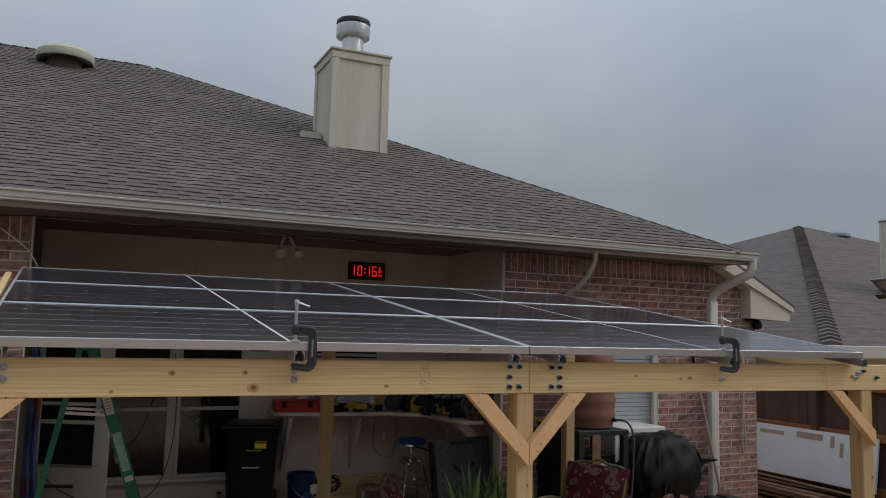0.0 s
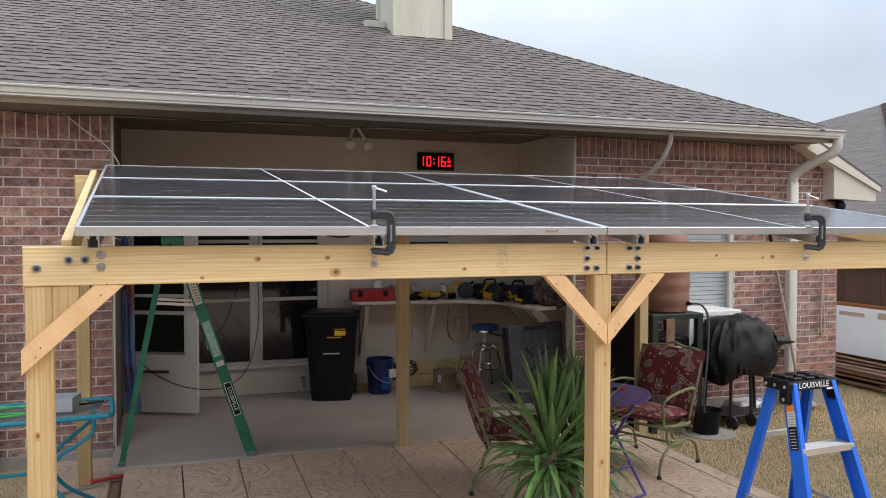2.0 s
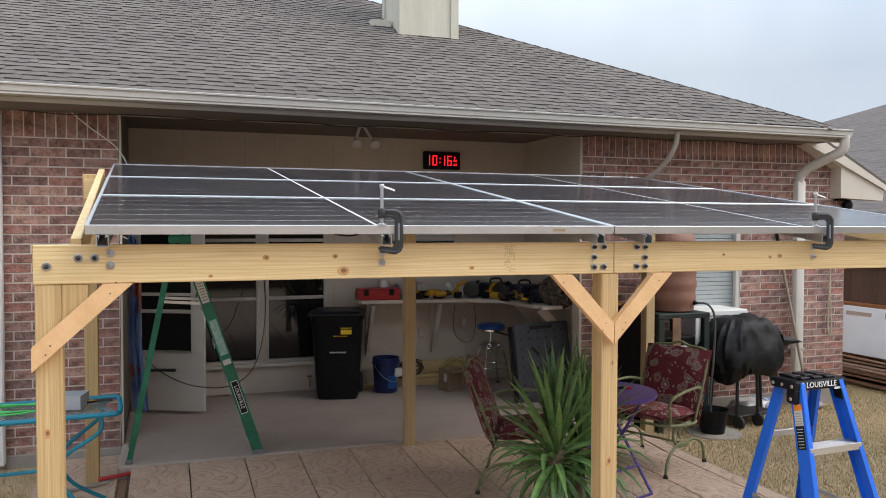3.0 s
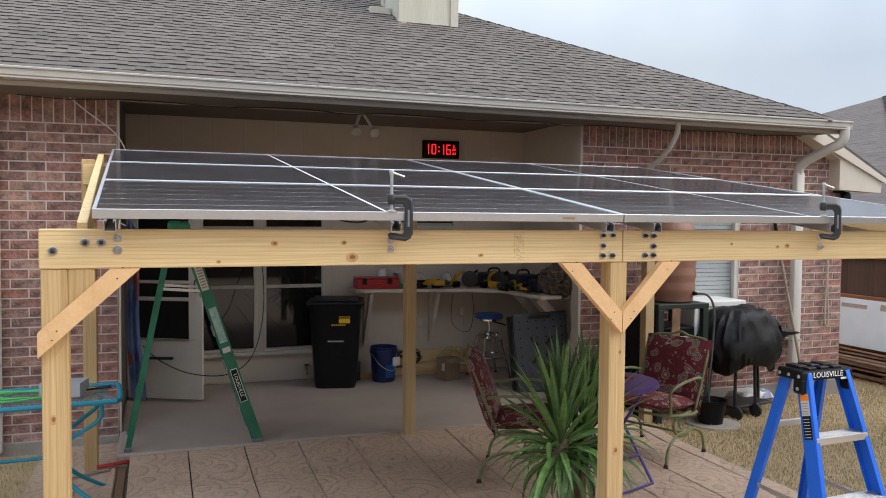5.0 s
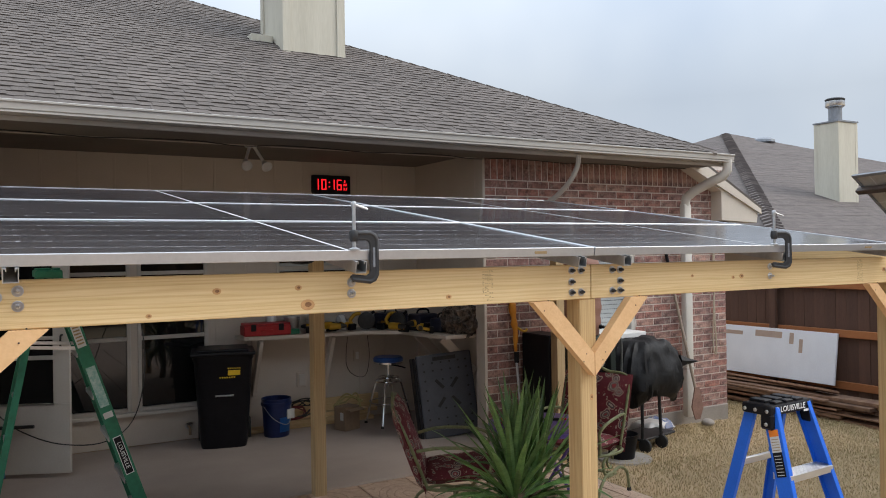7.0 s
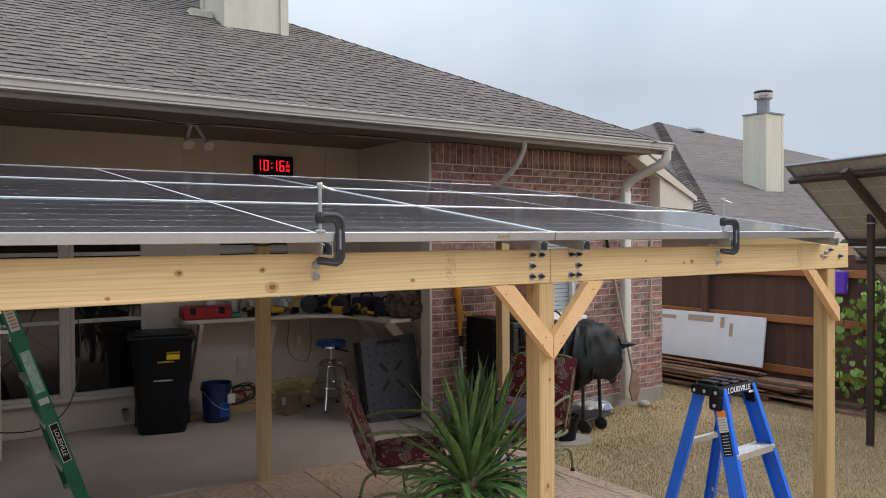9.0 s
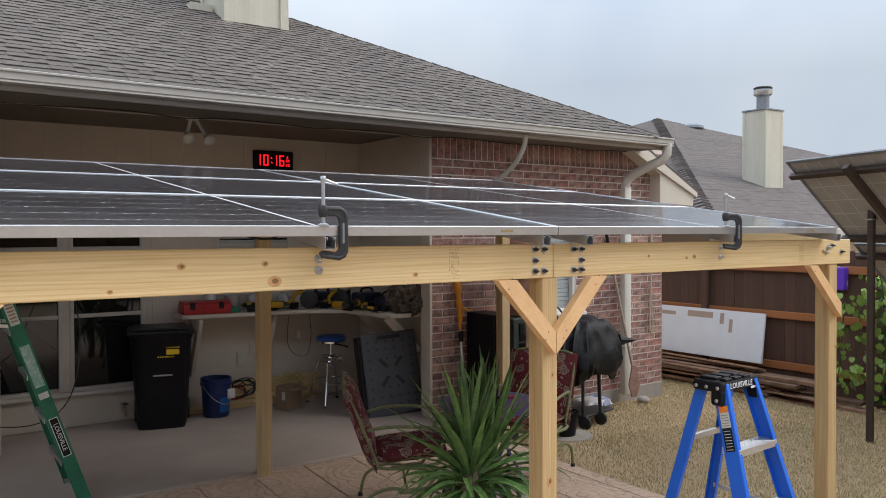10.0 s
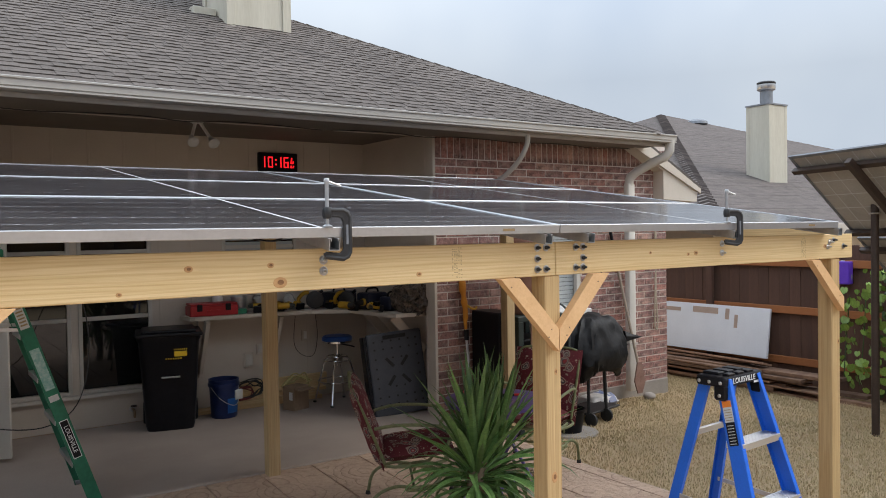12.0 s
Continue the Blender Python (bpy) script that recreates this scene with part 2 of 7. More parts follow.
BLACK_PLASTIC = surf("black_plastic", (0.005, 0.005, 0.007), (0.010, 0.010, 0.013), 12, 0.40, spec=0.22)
BACKSHEET = surf("white_backsheet", (0.5, 0.5, 0.5), (0.58, 0.58, 0.58), 5, 0.6)
DARKGLASS_FRAME = surf("window_frame_paint", (0.50, 0.47, 0.42), (0.58, 0.55, 0.5), 4, 0.6)
DULL_STEEL = surf("dull_galvanised_steel", (0.16, 0.17, 0.19), (0.28, 0.295, 0.32), 9, 0.5, metal=0.4)
SHINGLE_CAP = surf("asphalt_cap_shingle", (0.09, 0.075, 0.07), (0.17, 0.142, 0.132), 4, 0.95, jitter=0.25, fine=150, fine_bump=0.3)
BROWN_STEEL = surf("brown_painted_steel", (0.03, 0.018, 0.013), (0.06, 0.036, 0.026), 9, 0.55, 0.1)


def glass_mat(name, tint=(0.02, 0.022, 0.025), rough=0.03):
    m = surf(name, tint, [c * 1.5 for c in tint], 2, rough, spec=0.5)
    return m


BLIND = surf("blind_vinyl", (0.36, 0.385, 0.39), (0.46, 0.485, 0.485), 4, 0.5)
WINDOW_GLASS = glass_mat("dark_window_glass", (0.008, 0.009, 0.010))


def cell_mat():
    """Dark silicon cells under glass: thin busbars, pale gaps at the cell corners and a pale seam across the middle."""
    m = bpy.data.materials.new("solar_cells")
    m.use_nodes = True
    n, l = m.node_tree.nodes, m.node_tree.links
    b = n["Principled BSDF"]
    b.inputs["Roughness"].default_value = 0.09
    b.inputs["IOR"].default_value = 1.45
    co, sx = n.new("ShaderNodeTexCoord"), n.new("ShaderNodeSeparateXYZ")
    l.new(co.outputs["Object"], sx.inputs[0])

    def op(kind, a, v=None, c=None):
        k = n.new("ShaderNodeMath")
        k.operation = kind
        for i, s in enumerate((a, v, c)):
            if s is None:
                continue
            if isinstance(s, (int, float)):
                k.inputs[i].default_value = s
            else:
                l.new(s, k.inputs[i])
        return k.outputs[0]

    def near(sock, pitch, width):
        f = op("FRACT", op("DIVIDE", sock, pitch))
        d = op("ABSOLUTE", op("SUBTRACT", f, 0.5))
        return op("GREATER_THAN", d, 0.5 - width / pitch / 2)

    x, y = sx.outputs["X"], sx.outputs["Y"]
    gap_y = near(y, 0.163, 0.008)
    bars = near(y, 0.0181, 0.0011)
    corner = op("MULTIPLY", near(y, 0.163, 0.010), near(x, 0.0905, 0.013))
    pale = op("MAXIMUM", op("MULTIPLY", gap_y, 0.42), op("MAXIMUM", op("MULTIPLY", bars, 0.22), op("MULTIPLY", corner, 0.8)))
    nz = n.new("ShaderNodeTexNoise")
    nz.inputs["Scale"].default_value, nz.inputs["Detail"].default_value = 2.5, 4
    l.new(co.outputs["Object"], nz.inputs["Vector"])
    base = n.new("ShaderNodeMix")
    base.data_type = "RGBA"
    base.inputs["A"].default_value, base.inputs["B"].default_value = (0.016, 0.014, 0.017, 1), (0.032, 0.027, 0.031, 1)
    l.new(nz.outputs["Fac"], base.inputs["Factor"])
    mx = n.new("ShaderNodeMix")
    mx.data_type = "RGBA"
    mx.inputs["B"].default_value = (0.62, 0.62, 0.64, 1)
    l.new(pale, mx.inputs["Factor"])
    l.new(base.outputs["Result"], mx.inputs["A"])
    l.new(mx.outputs["Result"], b.inputs["Base Color"])
    rr = n.new("ShaderNodeMapRange")
    rr.inputs["To Min"].default_value, rr.inputs["To Max"].default_value = 0.10, 0.20
    l.new(nz.outputs["Fac"], rr.inputs["Value"])
    l.new(rr.outputs["Result"], b.inputs["Roughness"])
    return m


CELLS = cell_mat()


# ---- mesh tools ----
def box(bm, lo, hi, bevel=0.0, m=None, segs=1):
    lo, hi = Vector(lo), Vector(hi)
    mat = Matrix.Translation((lo + hi) / 2) @ Matrix.Diagonal((*(hi - lo), 1))
    vs = bmesh.ops.create_cube(bm, size=1.0, matrix=(m @ mat) if m is not None else mat)["verts"]
    if bevel:
        es = {e for v in vs for e in v.link_edges}
        bmesh.ops.bevel(bm, geom=list(es), offset=bevel, segments=segs, affect="EDGES", profile=0.5)
    return bm


def one_box(lo, hi, bevel=0.0, m=None, segs=1):
    return box(bmesh.new(), lo, hi, bevel, m, segs)


def bar(bm, p, q, w, h, bevel=0.0, up=(0, 0, 1)):
    """A straight bar of section w (across) by h (along up) from p to q."""
    p, q = Vector(p), Vector(q)
    d = q - p
    ax = d.normalized()
    side = ax.cross(Vector(up)).normalized()
    top = side.cross(ax)
    m = Matrix((ax, side, top)).transposed().to_4x4()
    m.translation = p
    return box(bm, (0, -w / 2, -h / 2), (d.length, w / 2, h / 2), bevel, m)


def tube(bm, pts, r, n=8, closed=False):
    pts = [Vector(p) for p in pts]
    rings, prev = [], None
    k = len(pts)
    for i, p in enumerate(pts):
        a = pts[(i - 1) % k] if (i or closed) else p
        c = pts[(i + 1) % k] if (i < k - 1 or closed) else p
        d = (c - a).normalized()
        if prev is None:
            ref = Vector((0, 0, 1)) if abs(d.z) < 0.9 else Vector((1, 0, 0))
            u = d.cross(ref).normalized()
        else:
            u = (prev - d * prev.dot(d)).normalized()
        prev = u
        v = d.cross(u)
        rad = r[i] if isinstance(r, (list, tuple)) else r
        rings.append([bm.verts.new(p + (u * math.cos(2 * math.pi * j / n) + v * math.sin(2 * math.pi * j / n)) * rad) for j in range(n)])
    for i in range(k if closed else k - 1):
        a, c = rings[i], rings[(i + 1) % k]
        for j in range(n):
            bm.faces.new((a[j], a[(j + 1) % n], c[(j + 1) % n], c[j]))
    if not closed:
        bm.faces.new(rings[0][::-1])
        bm.faces.new(rings[-1])
    return bm


def curve(pts, n=6, closed=False):
    """Catmull-Rom points through pts."""
    p = [Vector(q) for q in pts]
    out, k = [], len(p)
    for i in range(k if closed else k - 1):
        g = lambda j: p[j % k] if closed else p[min(max(j, 0), k - 1)]
        a, b, c, d = g(i - 1), g(i), g(i + 1), g(i + 2)
        for s in range(n):
            t = s / n
            out.append(0.5 * (2 * b + (c - a) * t + (2 * a - 5 * b + 4 * c - d) * t * t + (3 * b - a - 3 * c + d) * t ** 3))
    if not closed:
        out.append(p[-1])
    return out


def lathe(bm, prof, n=24, m=None):
    rings = []
    for r, z in prof:
        ring = []
        for j in range(n):
            a = 2 * math.pi * j / n
            p = Vector((r * math.cos(a), r * math.sin(a), z))
            ring.append(bm.verts.new(m @ p if m is not None else p))
        rings.append(ring)
    for a, c in zip(rings, rings[1:]):
        for j in range(n):
            bm.faces.new((a[j], a[(j + 1) % n], c[(j + 1) % n], c[j]))
    bm.faces.new(rings[0][::-1])
    bm.faces.new(rings[-1])
    return bm


def prism(bm, poly, lo, hi, axis=1):
    """A flat polygon in the other two axes, given depth along one axis."""
    def put(p, d):
        v = list(p)
        v.insert(axis, d)
        return bm.verts.new(v)
    a, c = [put(p, lo) for p in poly], [put(p, hi) for p in poly]
    k = len(poly)
    bm.faces.new(a)
    bm.faces.new(c[::-1])
    for j in range(k):
        bm.faces.new((a[j], c[j], c[(j + 1) % k], a[(j + 1) % k]))
    bmesh.ops.recalc_face_normals(bm, faces=bm.faces[:])
    return bm


def part(name, bm, material, parent=None, label="", smooth=False):
    """Links a bmesh as one mesh object, under a thing or under a part."""
    me = bpy.data.meshes.new(name)
    bm.to_mesh(me)
    bm.free()
    me.materials.append(material)
    if smooth:
        me.shade_smooth()
        me.set_sharp_from_angle(angle=radians(42))
    ob = new(name, me)
    ob.parent = parent
    if label:
        ob["label"] = label
    return ob


def thing(name, label, category, m=None, group="", kind=""):
    ob = new(name)
    ob.empty_display_size = 0.1
    if m is not None:
        ob.matrix_basis = m
    return tagged(ob, label, category, group, kind)


def setting(name, bm, material, label="", category="", smooth=False):
    return tagged(part(name, bm, material, None, "", smooth), label, category, "", "structure")


def shared(ob, name, parent, m):
    """Another object on the same mesh."""
    o = new(name, ob.data)
    o.parent, o.matrix_basis = parent, m
    return o


def pieces(name, templates, laid, material, parent, limit=300, rest="rest", edge=None):
    """laid: (template number, matrix). The first ones become objects of their own, the others one mesh."""
    meshes = []
    for vs, fs in templates:
        me = bpy.data.meshes.new(name)
        me.from_pydata(vs, [], fs)
        me.materials.append(material)
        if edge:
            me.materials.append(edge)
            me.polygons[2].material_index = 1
        meshes.append(me)
    for k, m in laid[:limit]:
        o = new(name, meshes[k])
        o.parent, o.matrix_basis = parent, m
    if len(laid) > limit:
        V, F, base = [], [], 0
        for k, m in laid[limit:]:
            vs, fs = templates[k]
            a = np.array(vs) @ np.array(m.to_3x3()).T + np.array(m.translation)
            V.append(a)
            F += [tuple(i + base for i in f) for f in fs]
            base += len(vs)
        me = bpy.data.meshes.new(rest)
        me.from_pydata(np.concatenate(V).tolist(), [], F)
        me.materials.append(material)
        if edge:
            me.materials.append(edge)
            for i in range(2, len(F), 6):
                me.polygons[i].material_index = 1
        o = new(rest, me)
        o.parent = parent
        o["kind"] = "stuff"


def slab_template(w, d, h, ch=0.0):
    """A block from the origin, its upper edges chamfered."""
    if not ch:
        v = [(x, y, z) for z in (0, h) for x, y in ((0, 0), (w, 0), (w, d), (0, d))]
        f = [(3, 2, 1, 0), (4, 5, 6, 7), (0, 1, 5, 4), (1, 2, 6, 5), (2, 3, 7, 6), (3, 0, 4, 7)]
        return v, f
    v = [(x, y, z) for z in (0, h - ch) for x, y in ((0, 0), (w, 0), (w, d), (0, d))] + [(x, y, h) for x, y in ((ch, ch), (w - ch, ch), (w - ch, d - ch), (ch, d - ch))]
    f = [(3, 2, 1, 0), (8, 9, 10, 11)]
    for a in (0, 4):
        f += [(a + j, a + (j + 1) % 4, a + 4 + (j + 1) % 4, a + 4 + j) for j in range(4)]
    return v, f


# ---- the house: walls, porch, roof ----
WALL_Y, BACK_Y, PORCH_L, PORCH_R, CORNER = 6.83, 8.45, -0.41, 3.745, 7.022
EAVE_Y, EAVE_Z, SLOPE, RUN = 6.27, 2.80, 0.489, 5.86
EAVE_X, RUN_X, GUTTER_END = 6.27, 5.62, 6.49


def build_ground():
    n = 60
    V, F = [], []
    xs = np.concatenate([[-3000, -300, -60, -20], np.linspace(-9, 16, n), [30, 80, 300, 3000]])
    ys = np.concatenate([[-3000, -300, -60, -20], np.linspace(-6, 16, n), [30, 80, 300, 3000]])
    for y in ys:
        for x in xs:
            z = -0.07 - 0.022 * min(max(x - 3.8, 0), 5.0)
            z += 0.018 * noise.noise((x * 0.9, y * 0.9, 0)) if -9 < x < 16 and -6 < y < 16 else 0
            V.append((x, y, z))
    w = len(xs)
    for j in range(len(ys) - 1):
        for i in range(w - 1):
            F.append((j * w + i, j * w + i + 1, (j + 1) * w + i + 1, (j + 1) * w + i))
    me = bpy.data.meshes.new("ground")
    me.from_pydata(V, [], F)
    me.materials.append(SOIL)
    me.shade_smooth()
    tagged(new("ground", me), "patchy dry lawn soil round the house", "ground", "", "structure")


def ground_z(x):
    return -0.07 - 0.022 * min(max(x - 3.8, 0), 5.0)


def build_walls():
    for name, x0, x1 in (("wall_left", -7.0, PORCH_L), ("wall_right", PORCH_R, CORNER)):
        bm = bmesh.new()
        if name == "wall_left":
            box(bm, (x0, WALL_Y + 0.005, 0.04), (x1 - 0.006, WALL_Y + 0.2, 2.75))
        else:
            a, b, c, d = 4.78, 5.62, 0.93, 2.0
            y0, y1 = WALL_Y + 0.005, WALL_Y + 0.2
            box(bm, (x0 + 0.006, y0, 0.04), (a, y1, 2.75))
            box(bm, (b, y0, 0.04), (x1 - 0.006, y1, 2.75))
            box(bm, (a, y0, 0.04), (b, y1, c))
            box(bm, (a, y0, d), (b, y1, 2.75))
        setting(name, bm, MORTAR, "brick house wall with pale mortar joints", "wall")
        setting("foundation_" + name[5:], one_box((x0, WALL_Y - 0.012, -0.5), (x1, WALL_Y + 0.2, 0.04), 0.01), FOUNDATION, "rough concrete foundation under the brick", "foundation")
    setting("wall_side", one_box((CORNER - 0.2, WALL_Y + 0.2, -0.5), (CORNER, 14, 2.75)), MORTAR, "brick side wall of the house", "wall")
    # porch
    setting("porch_floor", one_box((PORCH_L, 6.19, -0.3), (PORCH_R + 0.2, BACK_Y, 0.055), 0.022, segs=2), CONCRETE, "worn grey-brown painted concrete porch floor", "floor")
    z0, z1, Y0, Y1 = 0.37, 2.16, BACK_Y, BACK_Y + 0.15
    for k, (x0, x1, a, c) in enumerate(((PORCH_L, 0.2, 0.055, 2.8), (0.2, 1.56, 0.055, z0), (0.85, 0.91, z0, z1), (0.2, 1.56, z1, 2.8), (1.56, 2.25, 0.055, 2.8), (2.25, 3.05, 0.055, 1.25), (2.25, 3.05, 2.1, 2.8), (3.05, 3.95, 0.055, 2.8))):
        setting("wall_porch_back_%d" % (k + 1), one_box((x0, Y0, a), (x1, Y1, c)), CREAM, "cream painted porch back wall", "wall")
    for k in range(13):
        x = -0.2 + 0.305 * k
        if not (0.1 < x < 1.6 or 2.2 < x < 3.1):
            setting("batten", one_box((x, Y0 - 0.006, 0.06), (x + 0.022, Y0, 2.77), 0.002), CREAM, "thin cream batten on the porch wall", "trim")
        else:
            setting("batten", one_box((x, Y0 - 0.006, 2.2), (x + 0.022, Y0, 2.77), 0.002), CREAM, "thin cream batten on the porch wall", "trim")
    # this wall's shade is put into its colour, unlike the cream one opposite
    setting("wall_porch_left", one_box((PORCH_L - 0.15, WALL_Y + 0.2, 0.055), (PORCH_L, BACK_Y + 0.15, 2.8)), SHADED_TAN, "porch side wall in tan darkened for its shade", "wall")
    setting("wall_porch_right", one_box((3.88, WALL_Y + 0.2, 0.055), (4.03, BACK_Y, 2.775)), CREAM, "cream painted porch side wall", "wall")
    setting("ceiling", one_box((-7, 6.6, 2.775), (6.2, BACK_Y + 0.15, 2.8)), SHADED_TAN, "porch ceiling in tan paint darkened for its shade", "ceiling")
    setting("soffit", one_box((-7, 6.36, 2.69), (GUTTER_END - 0.05, WALL_Y + 0.02, 2.705)), SHADED_TAN, "soffit under the eave in tan paint darkened for its shade", "soffit")
    setting("trim_header", one_box((PORCH_L, WALL_Y + 0.02, 2.70), (PORCH_R, WALL_Y + 0.16, 2.775), 0.004), CREAM, "cream painted porch header board", "trim")
    setting("trim_jamb_right", one_box((PORCH_R - 0.03, WALL_Y - 0.004, 0.055), (PORCH_R, WALL_Y + 0.12, 2.70), 0.004), CREAM, "pale painted corner board of the porch", "trim")
    setting("trim_jamb_left", one_box((PORCH_L, WALL_Y - 0.004, 0.055), (PORCH_L + 0.016, WALL_Y + 0.06, 2.70), 0.003), CREAM, "pale painted corner board of the porch", "trim")
    setting("wall_back", one_box((-7, 15, -0.5), (CORNER, 15.2, 2.8)), MORTAR, "far wall of the house", "wall")
    # added black sheet that stands in for the darkness indoors
    setting("wall_inside", one_box((-7, BACK_Y + 1.2, 0), (CORNER - 0.2, BACK_Y + 1.25, 2.775)), BLACK_PLASTIC, "black sheet standing in for the unlit room behind the windows", "wall")


def build_windows():
    def sash(name, x0, x1, z0, z1, y, rails, label):
        w = thing(name, label, "window", pose(x0, y, z0), kind="structure")
        W, H = x1 - x0, z1 - z0
        bm = bmesh.new()
        f = 0.035
        for lo, hi in (((0, 0, 0), (f, 0.06, H)), ((W - f, 0, 0), (W, 0.06, H)), ((f, 0, 0), (W - f, 0.06, f)), ((f, 0, H - f), (W - f, 0.06, H))):
            box(bm, lo, hi, 0.004)
        part("window_frame", bm, DARKGLASS_FRAME, w)
        edges = [f] + [r * H for r in rails] + [H - f]
        for r in rails:
            part("rail", one_box((f, 0.005, r * H - 0.018), (W - f, 0.05, r * H + 0.018), 0.004), DARKGLASS_FRAME, w)
        for a, b in zip(edges, edges[1:]):
            part("pane", one_box((f, 0.03, a + 0.01), (W - f, 0.036, b - 0.01)), WINDOW_GLASS, w, "dark reflecting glass")
        return w
    for k, (x0, x1) in enumerate(((0.2, 0.85), (0.91, 1.56))):
        w = sash("window_%d" % (k + 1), x0, x1, 0.37, 2.16, BACK_Y - 0.012, (0.38, 0.72), "tall dark porch window in a cream frame")
        part("window_sill", one_box((-0.04, -0.04, -0.035), (0.69, 0.05, 0.0), 0.005), TRIM, w)
    b = sash("window_3", 2.25, 3.05, 1.25, 2.1, BACK_Y - 0.012, (0.5,), "porch window with pale lowered blinds above the shelf")
    for k in range(16):
        part("slat", one_box((0.04, 0.012, 0.04 + k * 0.05), (0.76, 0.03, 0.075 + k * 0.05), 0.002), BLIND, b)
    s = sash("window_4", 4.78, 5.62, 0.93, 2.0, WALL_Y + 0.06, (0.52,), "white framed window with closed pale blinds in the brick wall")
    for k in range(22):
        part("slat", one_box((0.04, 0.008, 0.04 + k * 0.045), (0.80, 0.026, 0.081 + k * 0.045), 0.002), BLIND, s)
    part("window_sill", one_box((-0.05, -0.09, -0.05), (0.89, 0.03, 0.0), 0.006), TRIM, s)
    part("casing", one_box((0.79, -0.05, 0.0), (0.845, 0.0, 1.07), 0.004), TRIM, s)


def build_roof():
    ex, ez, ey = EAVE_X, EAVE_Z, EAVE_Y
    ry, rz, rx = ey + RUN, ez + RUN * SLOPE, ex - RUN_X
    bm = bmesh.new()
    P = [(-12, ey, ez), (ex, ey, ez), (rx, ry, rz), (-12, ry, rz), (ex, ey + 2 * RUN, ez), (-12, ey + 2 * RUN, ez)]
    top = [bm.verts.new(p) for p in P]
    low = [bm.verts.new((x, y, z - 0.06)) for x, y, z in P]
    for f in ((0, 1, 2, 3), (1, 4, 2), (3, 2, 4, 5)):
        bm.faces.new([top[i] for i in f])
        bm.faces.new([low[i] for i in f][::-1])
    for a, b in ((0, 1), (1, 4), (4, 5)):
        bm.faces.new((top[a], low[a], low[b], top[b]))
    roof = setting("roof", bm, SHINGLE, "grey-brown asphalt shingle hip roof", "roof")
    # hip and ridge caps
    ang = math.atan(SLOPE)
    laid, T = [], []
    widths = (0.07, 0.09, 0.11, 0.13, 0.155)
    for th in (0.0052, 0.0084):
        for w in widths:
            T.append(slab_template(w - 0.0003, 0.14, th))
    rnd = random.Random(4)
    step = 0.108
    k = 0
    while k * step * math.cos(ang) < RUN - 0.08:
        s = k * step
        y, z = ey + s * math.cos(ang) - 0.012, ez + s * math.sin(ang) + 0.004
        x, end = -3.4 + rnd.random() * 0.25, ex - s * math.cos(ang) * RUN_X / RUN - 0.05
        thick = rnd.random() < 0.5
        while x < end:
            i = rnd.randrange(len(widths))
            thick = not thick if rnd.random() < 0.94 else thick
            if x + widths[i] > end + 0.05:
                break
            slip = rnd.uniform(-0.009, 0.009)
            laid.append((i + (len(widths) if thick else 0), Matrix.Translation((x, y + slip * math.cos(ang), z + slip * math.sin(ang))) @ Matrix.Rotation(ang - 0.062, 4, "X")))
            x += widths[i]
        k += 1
    caps = []
    hip = Vector((rx - ex, ry - ey, rz - ez))
    L = hip.length
    for j in range(int(L / 0.16)):
        p = Vector((ex, ey, ez)) + hip * (j * 0.16 / L)
        for sgn in (0, 1):
            nrm = Vector((0, -SLOPE, 1)).normalized() if sgn == 0 else Vector((SLOPE * RUN / RUN_X, 0, 1)).normalized()
            d = hip.normalized()
            o = nrm.cross(d).normalized() * (-1 if sgn else 1)
            m = Matrix((d, o, d.cross(o))).transposed().to_4x4()
            m.translation = p + Vector((0, 0, 0.012))
            caps.append((m, sgn))
    bm = bmesh.new()
    for m, sgn in caps:
        box(bm, (0, 0, -0.01), (0.2, 0.12, 0.004), 0, m @ Matrix.Rotation(0.045, 4, "Y"))
    part("hip_caps", bm, SHINGLE, roof)["kind"] = "stuff"
    bm = bmesh.new()
    for j in range(60):
        x = rx - 0.16 * j
        box(bm, (-0.2, -0.10, -0.05), (0, 0.10, 0.0), 0, Matrix.Translation((x, ry + 0.06, rz + 0.006)) @ Matrix.Rotation(0.05, 4, "Y"))
    part("ridge_caps", bm, SHINGLE, roof)["kind"] = "stuff"
    return roof, T, laid


